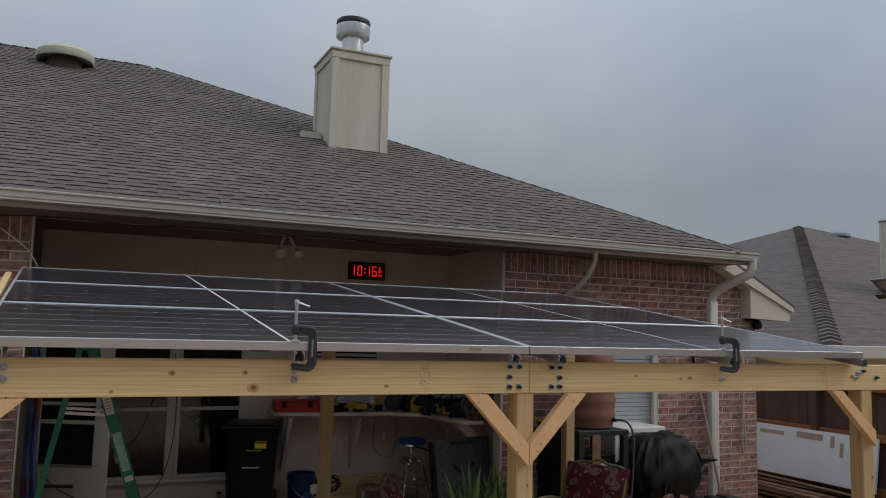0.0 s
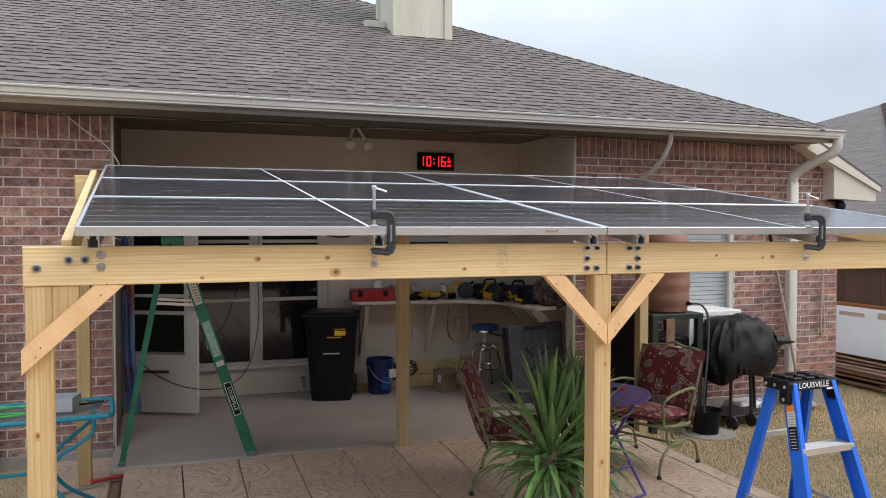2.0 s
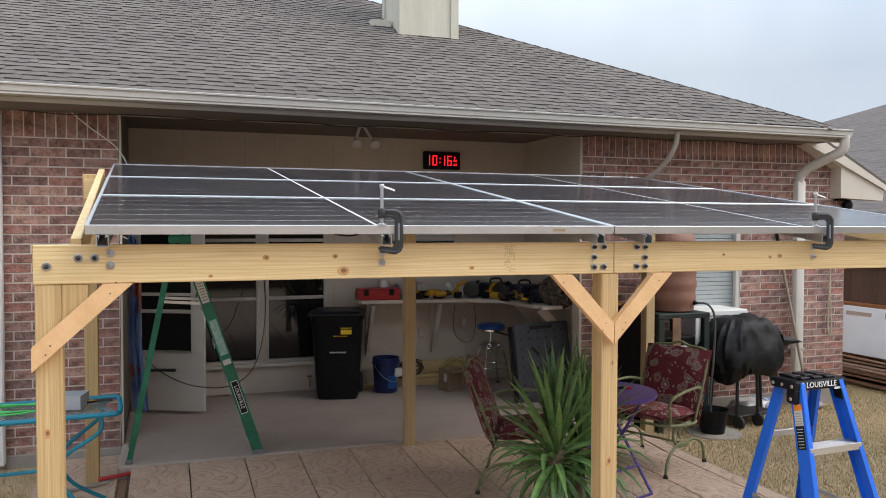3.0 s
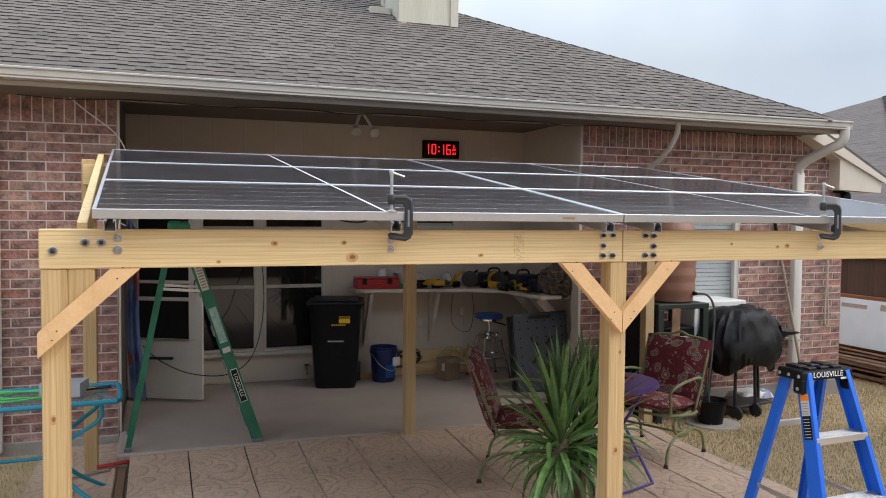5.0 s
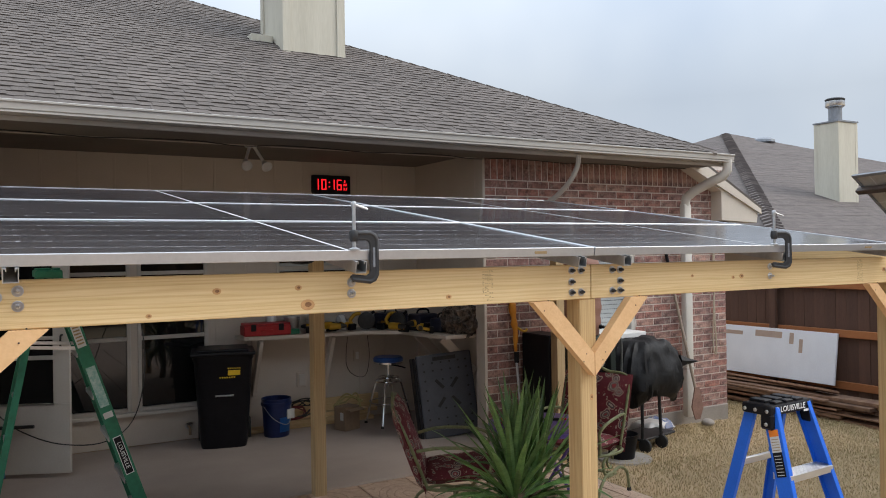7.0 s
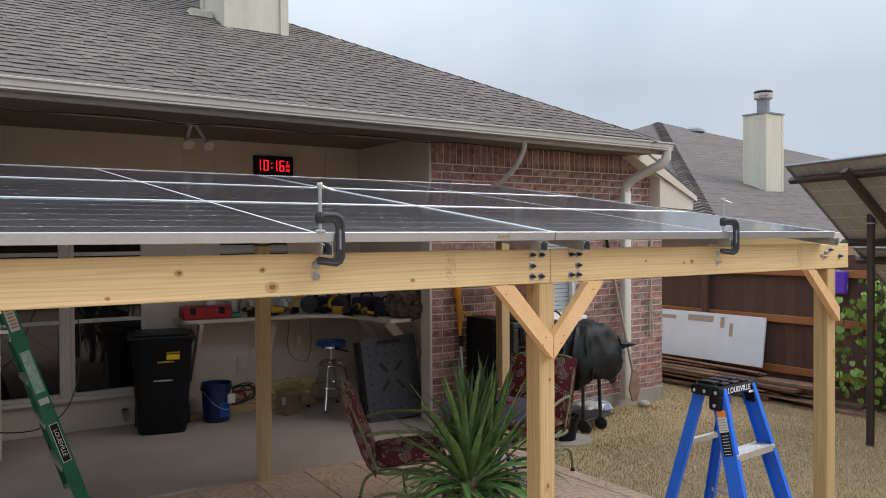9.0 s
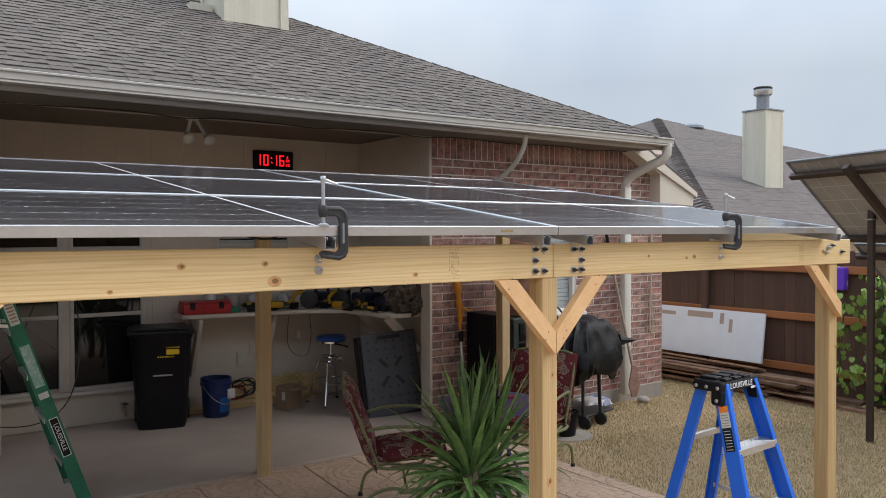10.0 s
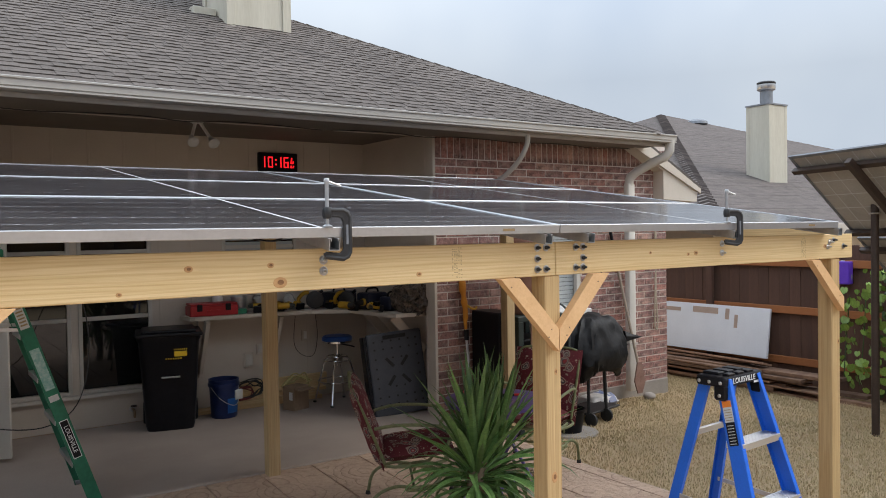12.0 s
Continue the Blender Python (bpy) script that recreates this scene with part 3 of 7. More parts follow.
def build_gutter():
    def fall(bm):
        """The gutter runs slightly downhill towards its outlet."""
        for v in bm.verts:
            v.co.z -= 0.0026 * (v.co.x + 1.1)
        return bm
    prof = [(6.36, 2.728), (6.36, 2.80), (6.30, 2.803), (6.246, 2.806), (6.236, 2.812), (6.228, 2.808), (6.229, 2.797), (6.240, 2.792), (6.242, 2.752), (6.252, 2.748), (6.252, 2.744), (6.241, 2.741), (6.241, 2.731), (6.247, 2.728)]
    g = setting("gutter", fall(prism(bmesh.new(), prof, -7.0, GUTTER_END, 0)), GUTTER, "pale painted metal gutter along the eave", "gutter")
    part("fascia", fall(one_box((-7, 6.345, 2.694), (GUTTER_END - 0.03, 6.385, 2.727), 0.003)), GUTTER, g)
    for k in range(9):
        x = -0.9 + 0.9 * k
        part("seam", fall(one_box((x, 6.2395, 2.752), (x + 0.006, 6.2425, 2.792))), GUTTER, g)
    bm = bmesh.new()
    box(bm, (6.24, 6.7, -0.02), (6.35, 6.78, 2.30), 0.02, segs=2)
    tube(bm, [(6.295, 6.745, 2.28), (6.295, 6.73, 2.36), (6.33, 6.65, 2.43), (6.38, 6.45, 2.52), (6.42, 6.33, 2.57), (6.435, 6.29, 2.63), (6.435, 6.285, 2.74)], 0.05, 10)
    d = tagged(part("downspout", bm, TRIM, None, "", True), "pale painted metal downspout on the brick wall", "downspout", "", "structure")
    for z in (0.5, 1.5):
        part("strap", one_box((6.232, 6.695, z), (6.358, 6.83, z + 0.025)), GUTTER, d)
    tagged(part("downspout", one_box((-1.32, 6.73, -0.02), (-1.23, 6.81, 2.66), 0.012), WHITE), "white downspout on the brick wall", "downspout", "", "structure")
    # pale strap hanging from the eave
    bm = bmesh.new()
    tube(bm, curve([(4.47, 6.34, 2.70), (4.48, 6.37, 2.6), (4.46, 6.46, 2.46), (4.42, 6.62, 2.33), (4.37, 6.77, 2.24), (4.35, 6.80, 2.15)], 5), 0.024, 8)
    tagged(part("drain_pipe", bm, GUTTER, None, "", True), "short pale bent pipe hanging below the gutter", "pipe")
    # rake end of the lower side roof
    bm = bmesh.new()
    prism(bm, [(6.30, 2.70), (6.80, 2.45), (6.80, 2.125), (7.39, 2.10), (7.41, 2.25), (6.50, 2.72)], 6.68, WALL_Y + 0.005)
    r = setting("rake_box", bm, CREAM, "cream boxed eave end of the side roof", "eave")
    bm = bmesh.new()
    prism(bm, [(6.44, 2.775), (7.46, 2.25), (7.47, 2.275), (6.44, 2.805)], 6.66, 12.0)
    part("side_roof", bm, SHINGLE, r)
    part("rake_board", prism(bmesh.new(), [(6.3, 2.735), (6.3, 2.69), (7.44, 2.20), (7.44, 2.255), (6.44, 2.77)], 6.655, 6.678), CREAM, r)


def build_chimney():
    c = thing("chimney", "cream wood-sided chimney with a metal flue cap", "chimney", pose(2.76, 8.97, 3.6))
    w, d, h = 0.335, 0.36, 1.5
    part("body", one_box((-w, -d, 0), (w, d, h), 0.004), SIDING, c)
    for sx in (-1, 1):
        for sy in (-1, 1):
            bm = bmesh.new()
            box(bm, (min(sx * (w - 0.075), sx * (w + 0.018)), min(sy * d, sy * (d + 0.018)), 0), (max(sx * (w - 0.075), sx * (w + 0.018)), max(sy * d, sy * (d + 0.018)), h), 0.003)
            box(bm, (min(sx * w, sx * (w + 0.018)), min(sy * (d - 0.075), sy * d), 0), (max(sx * w, sx * (w + 0.018)), max(sy * (d - 0.075), sy * d), h), 0.003)
            part("corner_board", bm, SIDING, c)
    bm = bmesh.new()
    box(bm, (-w - 0.022, -d - 0.022, h - 0.09), (w + 0.022, -d, h), 0.003)
    box(bm, (-w - 0.022, d, h - 0.09), (w + 0.022, d + 0.022, h), 0.003)
    box(bm, (-w - 0.022, -d, h - 0.09), (-w, d, h), 0.003)
    box(bm, (w, -d, h - 0.09), (w + 0.022, d, h), 0.003)
    part("frieze", bm, SIDING, c)
    part("cap_plate", one_box((-w - 0.04, -d - 0.04, h), (w + 0.04, d + 0.04, h + 0.03), 0.006), GREEN_TINT, c)
    f = part("flue", lathe(bmesh.new(), [(0.13, h + 0.03), (0.13, h + 0.37), (0.125, h + 0.37), (0.125, h + 0.3)], 28), STEEL, c, "grey metal flue", True)
    part("flue_band", lathe(bmesh.new(), [(0.150, h + 0.30), (0.20, h + 0.315), (0.205, h + 0.33), (0.205, h + 0.455), (0.199, h + 0.455), (0.196, h + 0.33)], 32), STEEL, c, "pale metal band round the flue", True)
    part("flue_cap", lathe(bmesh.new(), [(0.16, h + 0.46), (0.203, h + 0.47), (0.208, h + 0.50), (0.20, h + 0.525), (0.12, h + 0.545), (0.002, h + 0.55)], 32), BLACK_IRON, c, "dark weathered metal rain cap", True)
    for k in range(4):
        t = k * math.pi / 2 + 0.6
        part("cap_strut", one_box((0.19 * math.cos(t) - 0.006, 0.19 * math.sin(t) - 0.006, h + 0.44), (0.19 * math.cos(t) + 0.006, 0.19 * math.sin(t) + 0.006, h + 0.475)), STEEL, c)
    part("flashing", one_box((-w - 0.26, -d + 0.30, 0.38), (-w - 0.02, d - 0.05, 0.58), 0.004), SIDING, c)
    # low round vent near the ridge
    z = EAVE_Z + SLOPE * (11.3 - EAVE_Y)
    v = thing("roof_vent", "pale domed metal vent near the roof ridge", "roof vent", pose(-0.45, 11.3, z - 0.05))
    part("dome", lathe(bmesh.new(), [(0.30, 0.13), (0.345, 0.10), (0.36, 0.13), (0.345, 0.20), (0.25, 0.265), (0.08, 0.285), (0.001, 0.287)], 28), GREEN_TINT, v, "", True)
    part("collar", lathe(bmesh.new(), [(0.22, -0.15), (0.22, 0.14)], 24), BROWN_STEEL, v, "", True)


def build_bricks():
    L, H, J = 0.2422, 0.0642, 0.0105
    T = [slab_template(L, H, 0.03, 0.003), slab_template((L - J) / 2, H, 0.03, 0.003), slab_template(H, 0.205, 0.03, 0.003)]
    up = Matrix.Rotation(radians(90), 4, "X")
    for wall, x0, x1 in (("wall_right", PORCH_R, CORNER), ("wall_left", -2.6, PORCH_L)):
        laid = []
        rnd = random.Random(9)
        for c in range(33):
            z = 0.030 + c * (H + J)
            if z > 2.46:
                break
            x = x0 if wall == "wall_right" else x1 - 11 * (L + J)
            if c % 2:
                laid.append((1, x, z))
                x += (L - J) / 2 + J
            while x < x1 - 0.02:
                k = 0
                if x + L > x1 + 0.004:
                    if x + (L - J) / 2 > x1 + 0.01:
                        break
                    k = 1
                laid.append((k, x, z))
                x += (L if k == 0 else (L - J) / 2) + J
        x = x0 if wall == "wall_right" else x1 - 36 * (H + J)
        while x < x1 - 0.03:
            laid.append((2, x, 2.495))
            x += H + J
        keep = []
        for k, x, z in laid:
            w = (L, (L - J) / 2, H)[k]
            if wall == "wall_right" and x + w > 4.78 and x < 5.62 and 0.93 - 0.05 < z < 2.0:
                if k == 2 or not (x < 4.76 or x + w > 5.64):
                    continue
                a, b = (x, 4.775) if x < 4.76 else (5.625, x + w)
                if b - a > 0.02:
                    keep.append((0, Matrix.Translation((a, WALL_Y + 0.030, z)) @ up @ Matrix.Diagonal(((b - a) / L, 1, 1, 1))))
                continue
            keep.append((k, Matrix.Translation((x, WALL_Y + 0.030 + rnd.uniform(-0.0025, 0.0025), z)) @ up))
        keep.sort(key=lambda e: abs(e[1].translation.z - 1.0) if wall == "wall_left" else -e[1].translation.x)
        pieces("brick", T, keep, BRICK, bpy.data.objects[wall], 300, "bricks")


build_ground()
build_walls()
build_windows()
ROOF, SHINGLE_T, SHINGLES = build_roof()
build_gutter()
build_chimney()


# ---- patio, lawn edge, fence, neighbour ----
def build_patio():
    p = setting("patio", one_box((-0.33, -3.0, -0.3), (3.87, 6.19, -0.012)), JOINT, "brown stamped concrete patio with cut joints", "patio")
    setting("side_slab", one_box((-0.95, 4.6, -0.3), (-0.40, 6.8, -0.02), 0.01), STAMPED, "narrow brown concrete slab beside the patio", "slab")
    setting("edging", one_box((-0.395, 2.0, -0.2), (-0.335, 6.18, -0.03), 0.005), OLDBOARD, "old wooden edging strip in the patio gap", "edging")
    setting("patio_edge", one_box((3.872, -3.0, -0.2), (3.895, 6.6, -0.010), 0.006), FOUNDATION, "pale concrete lip along the patio edge", "edging")
    rnd = random.Random(3)
    T, laid = [], []
    w = 0.405
    for i in range(11):
        x = -0.315 + i * w
        wide = min(w, 3.868 - x)
        if wide < 0.05:
            break
        cuts, y = [6.185], 6.185 - (0.72 if i % 2 else 0.80)
        while y > -2.7:
            cuts.append(y)
            y -= rnd.uniform(0.45, 1.15)
        cuts.append(-3)
        for a, b in zip(cuts, cuts[1:]):
            T.append(slab_template(wide - 0.009, a - b - 0.003, 0.02, 0.0025))
            # the row along the porch rises to meet its slab
            rise_to_porch = math.atan(0.045 / (a - b)) if a == 6.185 else 0.0
            laid.append((len(T) - 1, Matrix.Translation((x + 0.003, b, -0.02 + rnd.uniform(-0.0008, 0.0008))) @ Matrix.Rotation(rise_to_porch, 4, "X")))
    pieces("paver", T, laid, STAMPED, p)


def build_fence():
    f = thing("fence", "dark stained wooden privacy fence with weathered pickets", "fence", pose(8.6, 0, -0.2), kind="structure")
    T = [slab_template(0.018, 0.138, 1.75, 0.003)]
    rnd = random.Random(7)
    laid = [(0, Matrix.Translation((rnd.uniform(-0.004, 0.004), -1.0 + 0.142 * k, rnd.uniform(-0.02, 0.02)))) for k in range(100)]
    pieces("picket", T, laid, FENCE, f)
    for z, mt in ((0.30, RAILWOOD), (0.92, RAILWOOD), (1.5, RAILWOOD)):
        part("rail", one_box((-0.045, -1, z), (-0.004, 13, z + 0.09), 0.004), mt, f, "orange-brown rail")
    for k in range(6):
        part("post", one_box((-0.10, 0.4 + 2.3 * k, -0.1), (-0.046, 0.49 + 2.3 * k, 1.72), 0.004), FENCE, f)


def build_sky_blockers():
    """Walls out of the camera's sight, added to block low light to the porch."""
    setting("fence_wall_rear", one_box((-9.0, -7.1, -0.4), (8.6, -7.0, 1.75)), FENCE, "unseen dark wall added behind the yard to block low sky light", "fence")
    setting("fence_wall_side", one_box((-9.1, -7.0, -0.4), (-9.0, 14.0, 1.75)), FENCE, "unseen dark wall added at the yard's left to block low sky light", "fence")
    setting("fence_wall_corner", one_box((8.6, -7.0, -0.4), (8.7, -1.05, 1.75)), FENCE, "unseen dark wall added at the yard's right to block low sky light", "fence")
    setting("wall_house_beyond", one_box((-16, -22.0, -0.4), (20, -13.0, 4.6)), BRICK, "unseen high block added behind the yard to block low sky light", "wall")


def build_neighbour():
    h = thing("neighbour_house", "neighbouring house with a grey-brown hip roof and cream chimney", "house", pose(20.3, 17.93, -0.4, 0, 0, -1.9))
    p, rz, run, RIDGE = 0.36, 5.89, 10.2, 0.3
    bm = bmesh.new()
    ez = rz - p * run
    R1, R2 = bm.verts.new((0, 0, rz)), bm.verts.new((RIDGE, 0, rz))
    A, B, C, D = [bm.verts.new(v) for v in ((-run, -run, ez), (RIDGE + run, -run, ez), (RIDGE + run, run, ez), (-run, run, ez))]
    for f in ((A, B, R2, R1), (B, C, R2), (C, D, R1, R2), (D, A, R1)):
        bm.faces.new(f)
    bm.faces.new((D, C, B, A))
    roof = part("roof", bm, SHINGLE_FAR, h, "grey-brown shingle roof")
    # shingle courses on the two faces in view
    for face in (0, 1):
        V, F = [], []
        n = 52
        lay = random.Random(40 + face)
        for k in range(n):
            s = k / n * run
            z, e = ez + p * s + lay.uniform(0.004, 0.008), run - s
            z2, e2 = ez + p * (s + run / n) + 0.004, run - s - run / n
            b = len(V)
            if face == 0:
                V += [(-e, -e, z), (RIDGE + e, -e, z), (RIDGE + e2, -e2, z2), (-e2, -e2, z2), (-e, -e, z - 0.02), (RIDGE + e, -e, z - 0.02)]
            else:
                V += [(-e, e, z), (-e, -e, z), (-e2, -e2, z2), (-e2, e2, z2), (-e, e, z - 0.02), (-e, -e, z - 0.02)]
            F += [(b, b + 1, b + 2, b + 3), (b, b + 4, b + 5, b + 1)]
        me = bpy.data.meshes.new("shingle_course")
        me.from_pydata(V, [], F)
        me.materials.append(SHINGLE_FAR)
        o = new("shingle_course", me)
        o.parent = roof
        o["kind"] = "stuff"
    bm = bmesh.new()
    d = Vector((-1, -1, -p))
    for k in range(int(run / 0.16)):
        # each cap is bent over the hip, its lower edge lifted clear of the next
        q0, q1 = Vector((0, 0, rz + 0.02)) + d * (k * 0.16), Vector((0, 0, rz + 0.06)) + d * (k * 0.16 + 0.175)
        side = Vector((0.10, -0.10, -0.04))
        other = Vector((-0.10, 0.10, -0.04))
        v = [bm.verts.new(w) for w in (q0 + side, q0, q0 + other, q1 + side, q1, q1 + other, q1 + side - Vector((0, 0, 0.07)), q1 - Vector((0, 0, 0.07)), q1 + other - Vector((0, 0, 0.07)), q0 + side - Vector((0, 0, 0.07)), q0 + other - Vector((0, 0, 0.07)))]
        for f in ((0, 3, 4, 1), (1, 4, 5, 2), (3, 6, 7, 4), (4, 7, 8, 5), (0, 9, 6, 3), (2, 5, 8, 10)):
            bm.faces.new([v[i] for i in f])
    part("hip_cap", bm, SHINGLE_CAP, roof, "raised dark hip cap shingles")["kind"] = "stuff"
    part("wall", one_box((-run + 0.6, -run + 0.6, -0.2), (3 + run, run - 0.6, ez + 0.02)), CREAM, h)
    part("gutter", one_box((-run - 0.12, -run - 0.12, ez - 0.16), (RIDGE + run, -run, ez + 0.02), 0.01), GUTTER, h)
    # chimney on the slope facing the yard
    cx, cy, hx, hy, ht = -5.08, -7.44, 0.30, 0.275, 1.54
    cz = rz + p * cy
    c = part("chimney", one_box((cx - hx, cy - hy, cz - 0.4), (cx + hx, cy + hy, cz + ht), 0.01), SIDING, h, "cream sided chimney")
    for sx in (-1, 1):
        for sy in (-1, 1):
            part("corner_board", one_box((cx + sx * (hx - 0.03) - 0.036, cy + sy * (hy - 0.03) - 0.036, cz - 0.4), (cx + sx * (hx - 0.03) + 0.036, cy + sy * (hy - 0.03) + 0.036, cz + ht)), SIDING, c)
    part("cap_plate", one_box((cx - hx - 0.02, cy - hy - 0.02, cz + ht), (cx + hx + 0.02, cy + hy + 0.02, cz + ht + 0.03)), DULL_STEEL, c)
    t = Matrix.Translation((cx, cy, cz + ht + 0.05))
    part("flue", lathe(bmesh.new(), [(0.13, 0), (0.13, 0.33)], 20, t), DULL_STEEL, c, "", True)
    part("flue_cap", lathe(bmesh.new(), [(0.15, 0.29), (0.185, 0.31), (0.19, 0.32), (0.19, 0.42), (0.18, 0.42), (0.18, 0.33)], 24, t), STEEL, c, "pale metal band", True)
    part("rain_cap", lathe(bmesh.new(), [(0.15, 0.425), (0.19, 0.435), (0.195, 0.46), (0.17, 0.48), (0.01, 0.49)], 24, t), BLACK_IRON, c, "dark rain cap", True)
    v = part("vent", lathe(bmesh.new(), [(0.3, 0.02), (0.42, 0.1), (0.4, 0.2), (0.25, 0.28), (0.01, 0.3)], 20, Matrix.Translation((0.7, -0.9, rz - p * 0.9 - 0.12)) @ Matrix.Diagonal((0.8, 0.8, 0.8, 1))), DULL_STEEL, h, "domed metal roof vent", True)


build_patio()
build_fence()
build_sky_blockers()
build_neighbour()


# ---- the solar canopy ----
PAN_Y, PAN_Z, PAN_RISE, PAN_W, PAN_D = 3.14, 1.818, 0.1437, 2.196, 1.027
PAN_X = (-0.33, 1.86)
TILT_ANG = math.atan(PAN_RISE)


def build_panels():
    base = thing("solar_panel", "large dark solar panel in a silver aluminium frame on the canopy", "solar panel", group="solar panels on the canopy")
    W, D, t, f = PAN_W - 0.012, PAN_D / math.cos(TILT_ANG) - 0.012, 0.035, 0.014
    bm = bmesh.new()
    for lo, hi in (((0, 0, -t), (W, f, 0)), ((0, D - f, -t), (W, D, 0)), ((0, f, -t), (f, D - f, 0)), ((W - f, f, -t), (W, D - f, 0))):
        box(bm, lo, hi, 0.0012)
    part("frame", bm, ALU, base)
    half = (W - 0.03) / 2
    for s in (0, 1):
        x0 = f + s * (half + 0.003)
        part("cell_field", one_box((x0, f, -0.008), (x0 + half - 0.002, D - f, -0.003)), CELLS, base)
    part("centre_seam", one_box((W / 2 - 0.006, f, -0.0075), (W / 2 + 0.006, D - f, -0.0026)), BACKSHEET, base)
    part("back_sheet", one_box((f, f, -0.012), (W - f, D - f, -0.0085)), BACKSHEET, base)
    for ob in base.children:
        ob.data.transform(Matrix(((1, -0.028, 0, 0), (0, 1, 0, 0), (0, 0, 1, 0), (0, 0, 0, 1))))
    part("label_plate", one_box((W * 0.86, -0.0012, -0.023), (W * 0.86 + 0.06, 0.0, -0.013)), INK, base)
    first = True
    for i in range(2):
        for j in range(3):
            m = Matrix.Translation((PAN_X[i] - 0.0288 * j, PAN_Y + PAN_D * j, PAN_Z + PAN_D * PAN_RISE * j)) @ Matrix.Rotation(TILT_ANG, 4, "X")
            if first:
                base.matrix_basis = m
                first = False
            else:
                copy_thing(base, m)


def under(y):
    """Height of the panels' underside."""
    return PAN_Z - 0.037 + (y - PAN_Y) * PAN_RISE


def build_canopy():
    c = thing("canopy_frame", "new pine post and beam frame carrying the solar panels", "canopy frame", pose(0, 0, 0))
    fy, bt, bz = 3.226, 1.745, 1.60
    beams = [(-0.512, 1.905), (1.908, 4.355)]
    for x0, x1 in beams:
        b = part("front_beam", one_box((x0, fy, bz), (x1, fy + 0.04, bt), 0.003), PINE_X, c)
        bm = bmesh.new()
        box(bm, (x0 + 0.1, fy + 0.045, bz + 0.002), (x1 - 0.1, fy + 0.083, bt - 0.002), 0.003)
        part("inner_beam", bm, PINE_X, c)
    # knots and stamps in the front beam
    rnd = random.Random(2)
    for x, z, r in ((0.322, 1.69, 0.009), (0.60, 1.692, 0.008), (0.633, 1.632, 0.016), (1.20, 1.636, 0.008), (2.52, 1.68, 0.006), (2.86, 1.67, 0.010), (2.80, 1.665, 0.007), (4.05, 1.675, 0.011), (0.11, 1.62, 0.006)):
        m = Matrix.Translation((x, fy + 0.0005, z)) @ Matrix.Rotation(radians(90), 4, "X") @ Matrix.Diagonal((1.35, 1, 1, 1))
        k = part("knot", lathe(bmesh.new(), [(r * 1.3, 0), (r * 1.05, 0.0012)], 14, m), KNOT, c)
        part("knot_heart", lathe(bmesh.new(), [(r * 0.62, 0.0005), (r * 0.5, 0.002)], 12, m @ Matrix.Translation((r * 0.1, r * 0.08, 0))), KNOT_CORE, k)
    for x, z, r in ((1.905, 1.18, 0.008), (1.89, 0.72, 0.014), (1.93, 0.42, 0.009), (-0.47, 1.05, 0.011), (-0.445, 0.72, 0.008), (4.2, 1.1, 0.010)):
        m = Matrix.Translation((x, fy + 0.0055, z)) @ Matrix.Rotation(radians(90), 4, "X") @ Matrix.Diagonal((1, 1.5, 1, 1))
        k = part("knot", lathe(bmesh.new(), [(r * 1.3, 0), (r * 1.05, 0.0012)], 14, m), KNOT, c)
        part("knot_heart", lathe(bmesh.new(), [(r * 0.62, 0.0005), (r * 0.5, 0.002)], 12, m @ Matrix.Translation((r * 0.1, r * 0.08, 0))), KNOT_CORE, k)
    for x0 in (1.355, 3.80):
        bm = bmesh.new()
        for col in range(5):
            for k in range(24):
                if rnd.random() < 0.62:
                    z = bz + 0.014 + k * 0.0051
                    box(bm, (x0 + col * 0.0105, fy - 0.0006, z), (x0 + col * 0.0105 + rnd.uniform(0.003, 0.0085), fy + 0.001, z + 0.0022))
        part("grade_stamp", bm, INK, c)
    bm = bmesh.new()
    # posts
    for x, wide in ((-0.508, 0.089), (1.846, 0.089), (4.13, 0.089)):
        base = 0.0 if x < 3.8 else ground_z(4.2) - 0.05
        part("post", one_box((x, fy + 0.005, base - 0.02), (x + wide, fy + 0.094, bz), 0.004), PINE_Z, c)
    part("gusset_block", one_box((-0.418, fy + 0.006, 1.465), (-0.328, fy + 0.044, bz), 0.003), PINE_Z, c)
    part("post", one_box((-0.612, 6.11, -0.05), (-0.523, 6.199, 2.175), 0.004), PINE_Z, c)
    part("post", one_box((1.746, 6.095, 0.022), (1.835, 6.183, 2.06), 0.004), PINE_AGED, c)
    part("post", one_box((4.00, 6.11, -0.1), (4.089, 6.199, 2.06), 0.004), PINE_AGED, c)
    # rear beam and side rafters
    part("rear_beam", one_box((-0.6, 6.065, 2.0), (4.25, 6.105, 2.14), 0.003), PINE_X, c)
    for x in (-0.43, 4.22):
        bm = bmesh.new()
        bar(bm, (x + 0.055, fy + 0.09, 1.70), (x - 0.052, 6.06, 2.14), 0.038, 0.14, 0.003)
        part("side_rafter", bm, PINE_Y, c)
    # knee braces
    for poly in ([(-0.515, 1.375), (-0.515, 1.283), (-0.172, 1.599), (-0.275, 1.599)],
                 [(1.573, 1.599), (1.673, 1.599), (1.888, 1.372), (1.888, 1.275)],
                 [(2.200, 1.599), (2.100, 1.599), (1.892, 1.372), (1.892, 1.275)],
                 [(3.850, 1.599), (3.933, 1.599), (4.193, 1.37), (4.193, 1.285)]):
        bm = bmesh.new()
        prism(bm, poly, fy - 0.036, fy + 0.003)
        br = part("knee_brace", bm, PINE_BRACE, c, "fresh orange-tinted pine brace")
        top, tip = max(poly, key=lambda q: q[1]), min(poly, key=lambda q: q[1])
